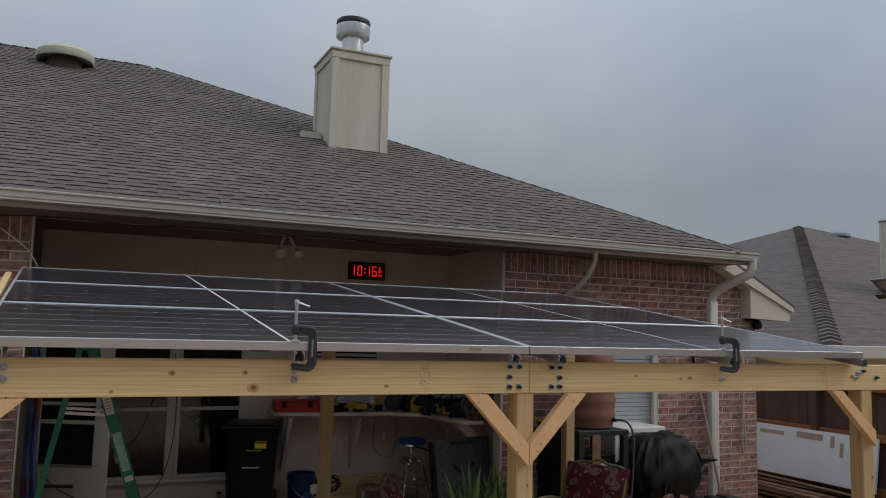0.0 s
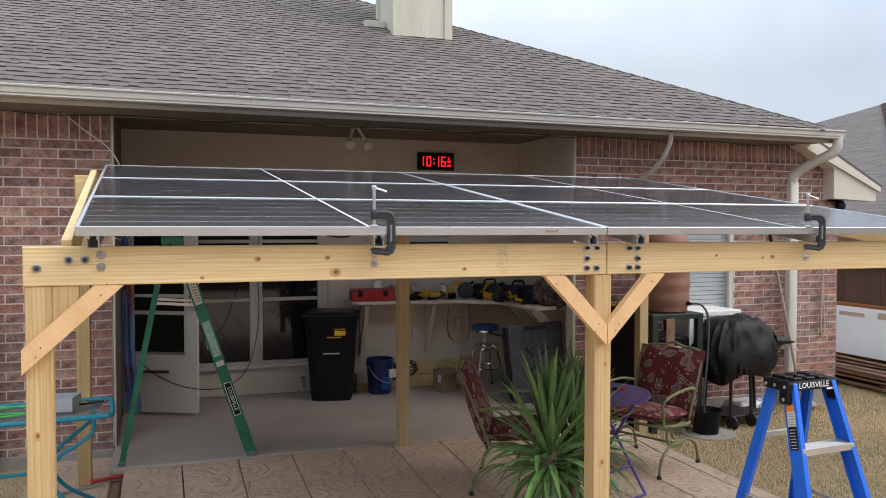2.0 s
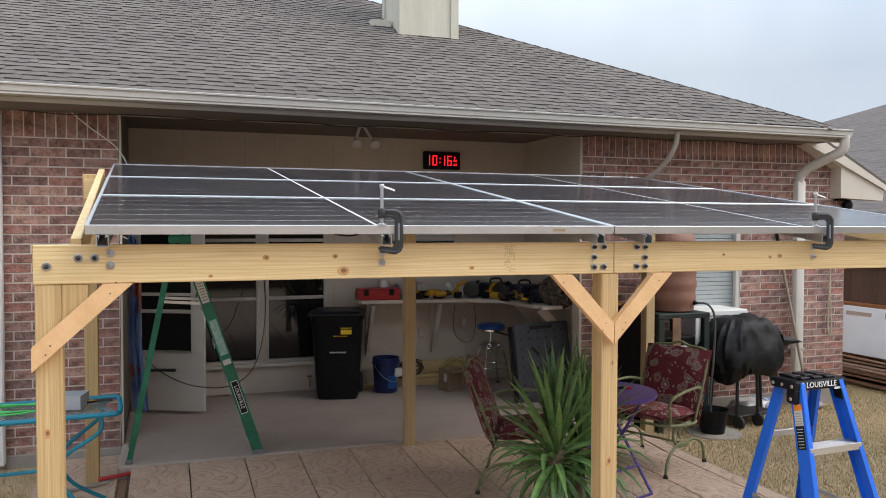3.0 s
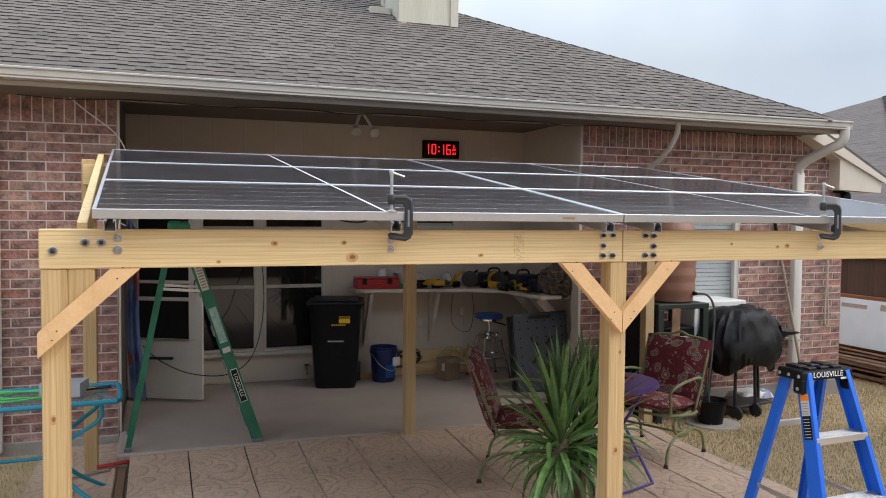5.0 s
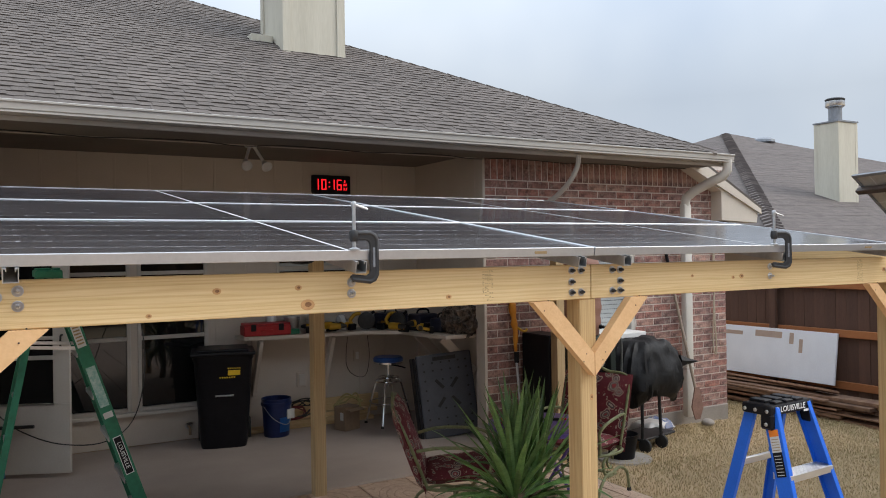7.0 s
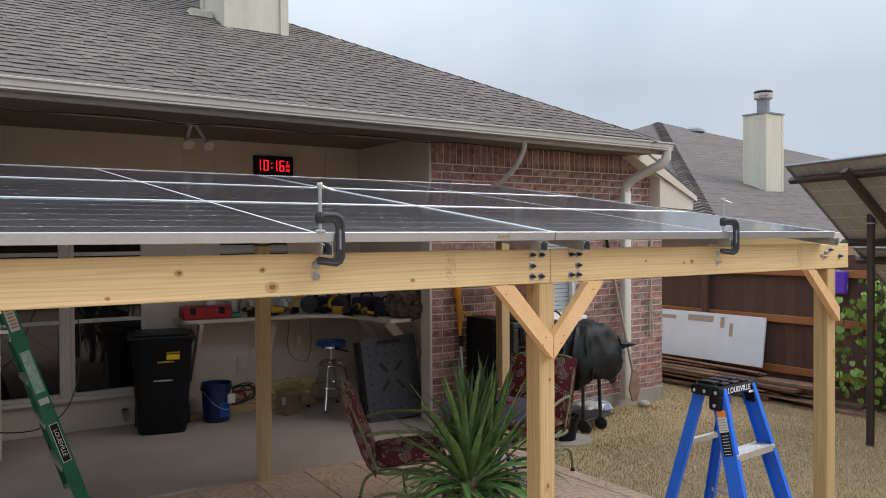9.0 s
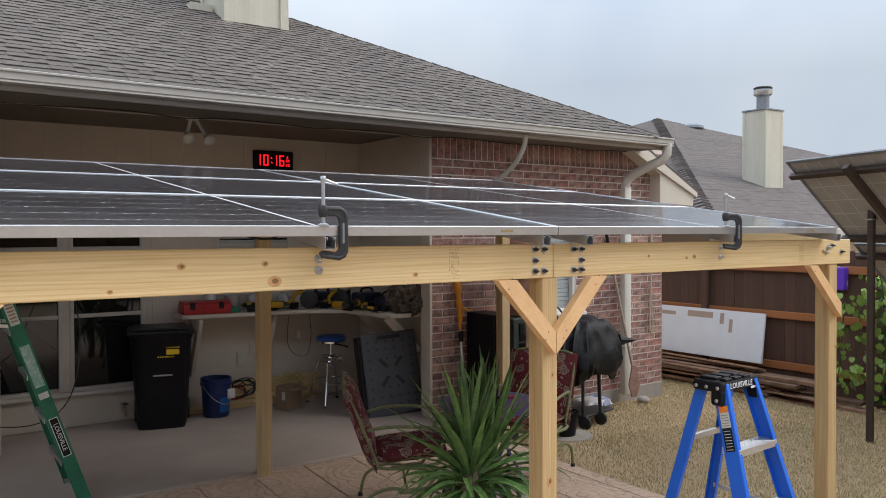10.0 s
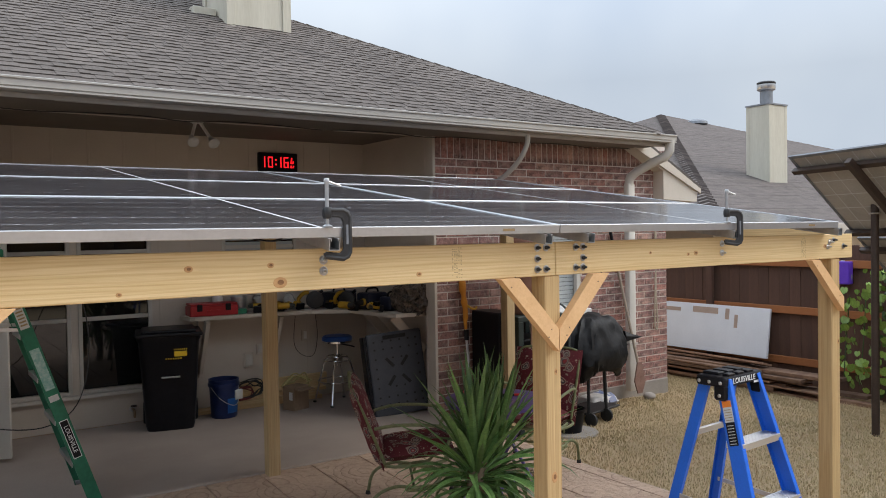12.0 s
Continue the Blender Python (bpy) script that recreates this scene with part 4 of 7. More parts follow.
        for u, d in ((0.14, 0.02), (0.14, -0.02), (0.84, 0.016), (0.84, -0.016)):
            x, z = top[0] + (tip[0] - top[0]) * u, top[1] + (tip[1] - top[1]) * u + 0.03
            m = Matrix.Translation((x + d * 0.5 + (0.02 if tip[0] > top[0] else -0.02) * (u < 0.5), fy - 0.0362, z + d)) @ Matrix.Rotation(radians(90), 4, "X")
            part("screw_head", lathe(bmesh.new(), [(0.003, 0), (0.003, 0.001), (0.0015, 0.0012)], 8, m), BROWN_STEEL, br)
    # struts under the panels
    for x in (-0.27, 0.79, 1.775, 2.022, 3.05, 4.03):
        s = part("strut_rail", bmesh.new(), STRUT, c, "galvanised channel rail")
        bm = bmesh.new()
        L = math.hypot(3.1, 3.1 * PAN_RISE)
        m = Matrix.Translation((x, PAN_Y - 0.015, under(PAN_Y) - 0.043)) @ Matrix.Rotation(TILT_ANG, 4, "X")
        prism(bm, [(-0.0205, 0.0), (0.0205, 0.0), (0.0205, 0.041), (0.011, 0.041), (0.011, 0.032), (0.0135, 0.032), (0.0135, 0.0385), (0.018, 0.0385), (0.018, 0.0025), (-0.018, 0.0025), (-0.018, 0.0385), (-0.0135, 0.0385), (-0.0135, 0.032), (-0.011, 0.032), (-0.011, 0.041), (-0.0205, 0.041)], 0, L, 1)
        bmesh.ops.transform(bm, matrix=m, verts=bm.verts[:])
        bm.to_mesh(s.data)
        bm.free()
    # bolts
    for x, z, mt in ((-0.466, 1.665, 0), (-0.36, 1.695, 0), (-0.305, 1.695, 0), (-0.25, 1.712, 1), (-0.25, 1.668, 1), (0.797, 1.704, 1), (0.797, 1.665, 1),
                     (1.80, 1.722, 0), (1.85, 1.722, 0), (1.80, 1.675, 0), (1.80, 1.63, 0), (1.85, 1.63, 0), (2.025, 1.72, 0), (2.07, 1.72, 0), (2.07, 1.672, 0), (2.025, 1.63, 0), (2.07, 1.63, 0),
                     (3.07, 1.712, 1), (3.07, 1.665, 1), (4.10, 1.70, 1), (4.08, 1.672, 1), (4.25, 1.672, 0), (4.14, 1.71, 0)):
        at = Matrix.Translation((x, fy, z)) @ Matrix.Rotation(radians(90), 4, "X")
        b = part("bolt", lathe(bmesh.new(), [(0.0085, 0.003), (0.0085, 0.012), (0.0048, 0.0125), (0.0048, 0.024), (0.003, 0.026)], 8, at), STEEL if mt else BLACK_IRON, c, "zinc bolt" if mt else "dark bolt", True)
        part("washer", lathe(bmesh.new(), [(0.0165, 0), (0.0165, 0.0028), (0.015, 0.0032)], 16, at), STEEL, b)


def build_clamps():
    base = None
    for x, ang in ((0.788, -12.0), (3.020, -26.0)):
        m = Matrix.Translation((x, PAN_Y + 0.005, PAN_Z)) @ Matrix.Rotation(radians(ang), 4, "Z")
        if base is not None:
            copy_thing(base, m)
            continue
        base = thing("c_clamp", "black cast C-clamp gripping the panel and rail", "clamp", m, "clamps on the panels")
        # ribbed I-section body: thick rim round a thinner web
        outer = [(-0.028, 0.062), (0.045, 0.062), (0.063, 0.052), (0.070, 0.034), (0.070, -0.086), (0.062, -0.104), (0.044, -0.113), (-0.02, -0.104), (-0.026, -0.096), (-0.026, -0.088)]
        inner = [(-0.02, -0.086), (0.030, -0.092), (0.044, -0.084), (0.045, -0.07), (0.045, 0.018), (0.040, 0.032), (0.028, 0.038), (-0.028, 0.038)]
        part("c_frame", prism(bmesh.new(), outer + inner, -0.006, 0.006), BLACK_IRON, base)
        bm = bmesh.new()
        tube(bm, [(x, 0, z) for x, z in ((-0.02, 0.0585), (0.045, 0.0585), (0.060, 0.050), (0.0665, 0.034), (0.0665, -0.086), (0.059, -0.101), (0.044, -0.109), (-0.02, -0.100))], 0.009, 8)
        part("outer_rib", bm, BLACK_IRON, base, "", True)
        part("inner_rib", tube(bmesh.new(), [(x, 0, z) for x, z in ((-0.02, 0.0405), (0.029, 0.0405), (0.041, 0.034), (0.0475, 0.02), (0.0475, -0.07), (0.044, -0.084), (0.030, -0.0945), (-0.02, -0.089))], 0.0065, 8), BLACK_IRON, base, "", True)
        part("raised_mark", one_box((0.052, -0.0072, -0.06), (0.062, 0.0072, 0.01), 0.002), DULL_STEEL, base)
        at = Matrix.Translation((-0.012, 0, 0))
        part("boss", lathe(bmesh.new(), [(0.013, 0.030), (0.0155, 0.034), (0.0155, 0.066), (0.013, 0.07)], 14, at), BLACK_IRON, base, "", True)
        part("screw", lathe(bmesh.new(), [(0.0072 if k % 2 else 0.0062, 0.006 + k * 0.0026) for k in range(56)], 12, at), STRUT, base, "dull steel screw", True)
        part("screw_head", lathe(bmesh.new(), [(0.0085, 0.148), (0.0095, 0.151), (0.0095, 0.166), (0.008, 0.169)], 14, at), STRUT, base, "", True)
        part("swivel_pad", lathe(bmesh.new(), [(0.019, 0.0), (0.019, 0.005), (0.009, 0.010)], 16, at), STRUT, base, "", True)
        part("handle_bar", tube(bmesh.new(), [(-0.022, -0.004, 0.163), (0.040, 0.012, 0.143)], 0.0042, 8), STRUT, base, "", True)


build_panels()
build_canopy()
build_clamps()


# ---- large things, space by space ----
RUBBER = surf("dark_rubber", (0.01, 0.01, 0.01), (0.025, 0.025, 0.025), 15, 0.7)
GREEN_FG = surf("green_fibreglass", (0.006, 0.095, 0.05), (0.022, 0.21, 0.115), 7, 0.5, jitter=0.05, fine=30)
BLUE_FG = surf("blue_fibreglass", (0.008, 0.10, 0.52), (0.014, 0.14, 0.68), 5, 0.40, fine=140, fine_bump=0.05)
BRUSHED = surf("brushed_aluminium", (0.55, 0.55, 0.56), (0.68, 0.68, 0.69), 12, 0.35, metal=0.9, stretch=(0.3, 3, 3))
PAPER = surf("label_paper", (0.5, 0.5, 0.48), (0.62, 0.62, 0.6), 20, 0.6)
ORANGE = surf("orange_label", (0.75, 0.2, 0.02), (0.8, 0.25, 0.03), 20, 0.6)
LETTER = surf("pale_letter_print", (0.7, 0.7, 0.7), (0.78, 0.78, 0.78), 20, 0.6)


def words(text, size, m, material, parent, name="lettering"):
    """Flat raised letters of the built-in font, centred, as a mesh."""
    cu = bpy.data.curves.new(name, "FONT")
    cu.body, cu.size, cu.align_x, cu.align_y, cu.extrude = text, size, "CENTER", "CENTER", 0.0006
    cu.resolution_u = 2
    tmp = new(name, cu)
    dg = bpy.context.evaluated_depsgraph_get()
    me = bpy.data.meshes.new_from_object(tmp.evaluated_get(dg))
    bpy.data.objects.remove(tmp)
    me.materials.clear()
    me.materials.append(material)
    ob = new(name, me)
    ob.parent, ob.matrix_basis = parent, m
    return ob


def channel(bm, p, q, w, t, side, up=None):
    """A C-shaped rail from p to q, its web w wide, flanges turned towards side."""
    p, q, side = Vector(p), Vector(q), Vector(side)
    ax = (q - p).normalized()
    side = (side - ax * side.dot(ax)).normalized()
    across = ax.cross(side)
    m = Matrix((ax, across, side)).transposed().to_4x4()
    m.translation = p
    L = (q - p).length
    box(bm, (0, -w / 2, 0), (L, w / 2, 0.004), 0.001, m)
    box(bm, (0, -w / 2, 0.004), (L, -w / 2 + 0.004, t), 0, m)
    box(bm, (0, w / 2 - 0.004, 0.004), (L, w / 2, t), 0, m)


def step_ladder(name, label, m, height, wide_b, wide_t, spread, colour, steps, cap_dark, web):
    """Local axes: x across the steps, y from the rear legs to the climbing side, which faces -y."""
    l = thing(name, label, "ladder", m)
    yf, yr = (-spread * 0.55, spread * 0.45) if cap_dark else (-spread * 0.6, spread * 0.38)
    hy = 0.05 if cap_dark else 0.035
    top = height - 0.03
    for sx in (-1, 1):
        r = bmesh.new()
        foot, head = Vector((sx * wide_b / 2, yf, 0.012)), Vector((sx * wide_t / 2, -hy, top))
        channel(r, foot, head, web, 0.026, (-sx, 0, 0))
        rail = part("front_rail", r, colour, l)
        part("foot", one_box((foot.x - 0.018, foot.y - web / 2 - 0.003, 0.0), (foot.x + 0.018, foot.y + web / 2 + 0.003, 0.05 if cap_dark else 0.03), 0.004), RUBBER if cap_dark else DULL_STEEL, rail)
        r = bmesh.new()
        foot, head = Vector((sx * wide_b * 0.46, yr, 0.012)), Vector((sx * wide_t * 0.46, hy, top))
        channel(r, foot, head, web * (0.72 if cap_dark else 0.5), 0.022, (-sx, 0, 0))
        rail = part("rear_rail", r, colour, l)
        part("foot", one_box((foot.x - 0.018, foot.y - web * 0.32, 0.0), (foot.x + 0.018, foot.y + web * 0.32, 0.03), 0.004), RUBBER if cap_dark else DULL_STEEL, rail)
        z = height * 0.46 if cap_dark else height * 0.70
        k = 1 - z / top
        b = bmesh.new()
        p = Vector((sx * (wide_t + (wide_b - wide_t) * k) / 2 * 0.97, -hy + (yf + hy) * k, z - 0.02))
        q = Vector((sx * (wide_t + (wide_b - wide_t) * k) / 2 * 0.90, hy + (yr - hy) * k, z + 0.005))
        bar(b, p, q, 0.004, 0.022, 0.001)
        part("spreader", b, BRUSHED, l)
    for i in range(1, steps + 1):
        z = i * 0.283
        if z > top - 0.1:
            break
        k = 1 - z / top
        hw = (wide_t + (wide_b - wide_t) * k) / 2 - 0.005
        y = -hy + (yf + hy) * k
        b = bmesh.new()
        prof = [(y - 0.045, z - 0.03), (y - 0.045, z)]
        for g in range(8):
            prof += [(y - 0.040 + g * 0.0105, z), (y - 0.040 + g * 0.0105, z + 0.0018), (y - 0.036 + g * 0.0105, z + 0.0018), (y - 0.036 + g * 0.0105, z)]
        prof += [(y + 0.045, z), (y + 0.045, z - 0.03), (y + 0.041, z - 0.03), (y + 0.041, z - 0.006), (y - 0.041, z - 0.006), (y - 0.041, z - 0.03)]
        prism(b, prof, -hw, hw, 0)
        part("step", b, BRUSHED, l)
        yb = hy + (yr - hy) * k
        if i % 2 == 1 or not cap_dark:
            b = bmesh.new()
            bar(b, (-hw * 0.92, yb, z), (hw * 0.92, yb, z), 0.02, 0.03, 0.002)
            part("rear_brace", b, BRUSHED, l)
    w = wide_t / 2 + 0.03
    cap = bmesh.new()
    box(cap, (-w, -0.085, height - 0.062), (w, 0.075, height - 0.012), 0.012, segs=2)
    box(cap, (-w + 0.001, -0.087, height - 0.125), (-w + 0.03, -0.02, height - 0.05), 0.01)
    box(cap, (w - 0.03, -0.087, height - 0.125), (w - 0.001, -0.02, height - 0.05), 0.01)
    top_cap = part("top_cap", cap, BLACK_PLASTIC if cap_dark else colour, l, "moulded ladder top")
    for x in (-0.12, -0.04, 0.04):
        for y0, y1 in ((-0.075, -0.04), (-0.02, 0.065)):
            part("tray_rib", one_box((x, y0, height - 0.013), (x + 0.055, y1, height), 0.003), BLACK_PLASTIC if cap_dark else colour, top_cap)
    if cap_dark:
        for sx in (-1, 1):
            for y, z in ((-0.06, height - 0.04), (0.0, height - 0.04), (0.055, height - 0.04), (-0.055, height - 0.1)):
                b = lathe(bmesh.new(), [(0.009, 0), (0.009, 0.003), (0.005, 0.006)], 10, Matrix.Translation((sx * w, y, z)) @ Matrix.Rotation(radians(90 * sx), 4, "Y"))
                part("rivet", b, STEEL, top_cap, "", True)
    return l


def build_ladders():
    gz = -0.06
    b = step_ladder("step_ladder", "blue fibreglass step ladder with aluminium steps and black top", pose(2.90, 3.07, gz, 0, 0, 3), 1.16, 0.53, 0.27, 0.68, BLUE_FG, 3, True, 0.075)
    words("LOUISVILLE", 0.038, pose(-0.004, -0.0865, 1.16 - 0.036, 90, 0, 0), LETTER, b)
    part("maker_bar", one_box((0.08, -0.0875, 1.096), (0.145, -0.085, 1.106)), LETTER, b)
    part("maker_mark", prism(bmesh.new(), [(-0.126, 1.142), (-0.106, 1.124), (-0.126, 1.106), (-0.117, 1.124)], -0.088, -0.0855), LETTER, b)
    g = step_ladder("step_ladder", "tall green fibreglass step ladder standing open at the porch edge", pose(0.03, 6.48, 0.055, 0, 0, 90), 1.69, 0.52, 0.32, 0.95, GREEN_FG, 5, False, 0.082)
    def label(lad, wide_b, wide_t, yf, hy, top, s0, s1, w, sx, material, name, lab, off=0.0012, shift=0.0):
        foot, head = Vector((sx * wide_b / 2, yf, 0.012)), Vector((sx * wide_t / 2, -hy, top))
        ax = (head - foot).normalized()
        nrm = Vector((sx, 0, 0))
        nrm = (nrm - ax * nrm.dot(ax)).normalized()
        o = nrm * off + ax.cross(nrm) * shift
        part(name, bar(bmesh.new(), foot + ax * s0 + o, foot + ax * s1 + o, w, 0.0012, up=nrm), material, lad, lab)
    B = (0.53, 0.27, -0.68 * 0.55, 0.05, 1.13)
    label(b, *B, 1.044, 1.074, 0.048, -1, ORANGE, "warning_label", "orange warning label")
    label(b, *B, 0.974, 1.044, 0.048, -1, PAPER, "paper_label", "white text label")
    label(b, *B, 0.866, 0.974, 0.048, -1, BLACK_PLASTIC, "dark_label", "black text label")
    for k in range(7):
        label(b, *B, 0.873 + k * 0.014, 0.876 + k * 0.014, 0.034, -1, PAPER, "text_bar", "", 0.0026)
        if k < 5:
            label(b, *B, 0.982 + k * 0.012, 0.985 + k * 0.012, 0.038, -1, INK, "text_bar", "", 0.0026)
    G = (0.52, 0.32, -0.95 * 0.6, 0.035, 1.66)
    label(g, *G, 1.22, 1.45, 0.055, -1, PAPER, "paper_label", "worn white text label")
    label(g, *G, 0.80, 1.08, 0.058, -1, surf("green_label", (0.12, 0.34, 0.28), (0.5, 0.6, 0.55), 40, 0.6), "green_label", "pale green text label")
    label(g, *G, 0.72, 0.76, 0.058, -1, PAPER, "paper_label", "small white label")
    label(g, *G, 0.32, 0.585, 0.052, -1, LETTER, "sign_border", "white sign border")
    label(g, *G, 0.325, 0.58, 0.045, -1, BLACK_PLASTIC, "sign_plate", "black sign plate", 0.0026)
    foot, head = Vector((-G[0] / 2, G[2], 0.012)), Vector((-G[1] / 2, -G[3], G[4]))
    ax = (head - foot).normalized()
    nrm = Vector((-1, 0, 0))
    nrm = (nrm - ax * nrm.dot(ax)).normalized()
    m = Matrix((-ax, nrm.cross(-ax), nrm)).transposed().to_4x4()
    m.translation = foot + ax * 0.452 + nrm * 0.0036
    words("LOUISVILLE", 0.037, m, LETTER, g)
    for k in range(9):
        label(g, *G, 1.24 + k * 0.022, 1.25 + k * 0.022, 0.04, -1, INK, "text_bar", "", 0.0026)
    return b, g


def build_trash_can():
    c = thing("trash_can", "black wheeled trash can with a yellow emblem and closed lid", "trash can", pose(1.60, 8.06, 0.055, 0, 0, -14) @ Matrix.Diagonal((1.22, 1.0, 1.02, 1)))
    bm = bmesh.new()
    vs = []
    for z, w, d in ((0.0, 0.165, 0.18), (0.05, 0.175, 0.19), (0.42, 0.195, 0.21), (0.78, 0.215, 0.235), (0.80, 0.225, 0.245), (0.83, 0.225, 0.245)):
        ring = []
        for k in range(20):
            a = 2 * math.pi * (k + 0.5) / 20
            cx, sy = math.cos(a), math.sin(a)
            e = 0.35
            ring.append(bm.verts.new((w * math.copysign(abs(cx) ** e, cx), d * math.copysign(abs(sy) ** e, sy), z)))
        vs.append(ring)
    for a, b in zip(vs, vs[1:]):
        for j in range(20):
            bm.faces.new((a[j], a[(j + 1) % 20], b[(j + 1) % 20], b[j]))
    bm.faces.new(vs[0][::-1])
    bm.faces.new(vs[-1])
    body = part("body", bm, BLACK_PLASTIC, c, "", True)
    bm = bmesh.new()
    box(bm, (-0.235, -0.262, 0.83), (0.235, 0.25, 0.862), 0.012, segs=2)
    box(bm, (-0.19, -0.21, 0.858), (0.19, 0.20, 0.885), 0.012, segs=2)
    part("lid", bm, BLACK_PLASTIC, c, "closed black lid")
    part("catch_bar", tube(bmesh.new(), [(-0.06, -0.222, 0.475), (0.07, -0.222, 0.475)], 0.008, 8), STEEL, c, "", True)
    part("recess", one_box((-0.07, -0.2135, 0.47), (0.08, -0.19, 0.56), 0.003), RUBBER, c)
    em = surf("yellow_emblem", (0.75, 0.5, 0.02), (0.8, 0.55, 0.03), 20, 0.6)
    bm = bmesh.new()
    box(bm, (0.03, -0.2405, 0.655), (0.12, -0.22, 0.70), 0.004)
    for k in range(7):
        box(bm, (-0.03 + k * 0.017, -0.2405, 0.632), (-0.02 + k * 0.017, -0.22, 0.642))
        box(bm, (0.03 + k * 0.014, -0.2405, 0.712), (0.037 + k * 0.014, -0.22, 0.722))
    part("emblem", bm, em, c, "yellow printed emblem")
    for x in (-0.19, 0.17):
        part("wheel", lathe(bmesh.new(), [(0.09, 0), (0.1, 0.006), (0.1, 0.03), (0.09, 0.036)], 20, Matrix.Translation((x, 0.2, 0.1)) @ Matrix.Rotation(radians(90), 4, "Y")), RUBBER, c, "", True)


build_ladders()
build_trash_can()


# ---- things on the patio ----
def frame_of(x, y, z, fx, fy):
    """A pose whose local -y points along (fx, fy)."""
    return pose(x, y, z, 0, 0, math.degrees(math.atan2(fy, fx)) + 90)


def cushion_mat():
    """Dark red cloth with pale and grey-green blossoms."""
    m = surf("floral_cushion", (0.085, 0.010, 0.017), (0.165, 0.022, 0.032), 6, 0.9, fine=160, fine_bump=0.2)
    n, l = m.node_tree.nodes, m.node_tree.links
    b = n["Principled BSDF"]
    src = b.inputs["Base Color"].links[0].from_socket
    co = n.new("ShaderNodeTexCoord")
    nz = n.new("ShaderNodeTexNoise")
    nz.inputs["Scale"].default_value = 9
    l.new(co.outputs["Object"], nz.inputs["Vector"])
    warp = n.new("ShaderNodeMix")
    warp.data_type, warp.blend_type = "RGBA", "LINEAR_LIGHT"
    warp.inputs["Factor"].default_value = 0.035
    l.new(co.outputs["Object"], warp.inputs["A"])
    l.new(nz.outputs["Color"], warp.inputs["B"])
    for scale, lo, hi, colour in ((23.0, 0.0, 0.22, (0.34, 0.25, 0.20)), (23.0, 0.0, 0.10, (0.09, 0.10, 0.095)), (11.0, 0.36, 0.42, (0.36, 0.28, 0.23)), (11.0, 0.0, 0.32, (0.075, 0.07, 0.07)), (11.0, 0.22, 0.27, (0.38, 0.30, 0.26)), (11.0, 0.0, 0.16, (0.30, 0.05, 0.055)), (11.0, 0.0, 0.07, (0.42, 0.35, 0.29)), (48.0, 0.0, 0.15, (0.26, 0.16, 0.13))):
        v = n.new("ShaderNodeTexVoronoi")
        v.inputs["Scale"].default_value = scale
        l.new(warp.outputs["Result"], v.inputs["Vector"])
        a, c, k = (n.new("ShaderNodeMath") for _ in range(3))
        a.operation, c.operation, k.operation = "GREATER_THAN", "LESS_THAN", "MULTIPLY"
        a.inputs[1].default_value, c.inputs[1].default_value = lo - 0.001, hi
        l.new(v.outputs["Distance"], a.inputs[0])
        l.new(v.outputs["Distance"], c.inputs[0])
        l.new(a.outputs[0], k.inputs[0])
        l.new(c.outputs[0], k.inputs[1])
        mx = n.new("ShaderNodeMix")
        mx.data_type = "RGBA"
        mx.inputs["B"].default_value = (*colour, 1)
        l.new(k.outputs[0], mx.inputs["Factor"])
        l.new(src, mx.inputs["A"])
        src = mx.outputs["Result"]
    l.new(src, b.inputs["Base Color"])
    return m


CUSHION = cushion_mat()
OLIVE = surf("worn_olive_paint", (0.10, 0.115, 0.05), (0.24, 0.26, 0.13), 14, 0.55, 0.1)
PURPLE = surf("purple_enamel", (0.075, 0.045, 0.20), (0.11, 0.065, 0.27), 6, 0.35)
LEAF = surf("yucca_leaf", (0.028, 0.080, 0.023), (0.16, 0.27, 0.080), 4, 0.40, jitter=0.4, stretch=(3, 0.5, 1))
TRUNK = surf("plant_trunk", (0.1, 0.07, 0.045), (0.2, 0.15, 0.1), 20, 0.9, 0.5)
COVER = surf("black_vinyl_cover", (0.008, 0.008, 0.009), (0.018, 0.018, 0.019), 14, 0.58, 0.6, spec=0.25)
TERRA = surf("brown_barrel_plastic", (0.21, 0.10, 0.07), (0.28, 0.145, 0.105), 4, 0.6)
DARKGREEN = surf("dark_green_steel", (0.009, 0.016, 0.014), (0.022, 0.034, 0.03), 9, 0.6)
TURQ = surf("turquoise_paint", (0.0, 0.17, 0.26), (0.01, 0.24, 0.34), 8, 0.5)


def soft_pad(bm, w, d, h, m, n=8):
    """A stuffed pad, tufted, round at the edges."""
    for sgn in (1, -1):
        grid = []
        for j in range(n + 1):
            row = []
            for i in range(n + 1):
                u, v = 2 * i / n - 1, 2 * j / n - 1
                e = max(0.0, (1 - abs(u) ** 5)) ** 0.5 * max(0.0, (1 - abs(v) ** 5)) ** 0.5
                puff = 1 + 0.12 * math.cos(u * 6.2) * math.cos(v * 6.2)
                row.append(bm.verts.new(m @ Vector((u * w / 2, v * d / 2, sgn * h / 2 * e * puff))))
            grid.append(row)
        for j in range(n):
            for i in range(n):
                q = (grid[j][i], grid[j][i + 1], grid[j + 1][i + 1], grid[j + 1][i])
                bm.faces.new(q if sgn > 0 else q[::-1])
    bmesh.ops.remove_doubles(bm, verts=bm.verts[:], dist=0.0005)
    return bm


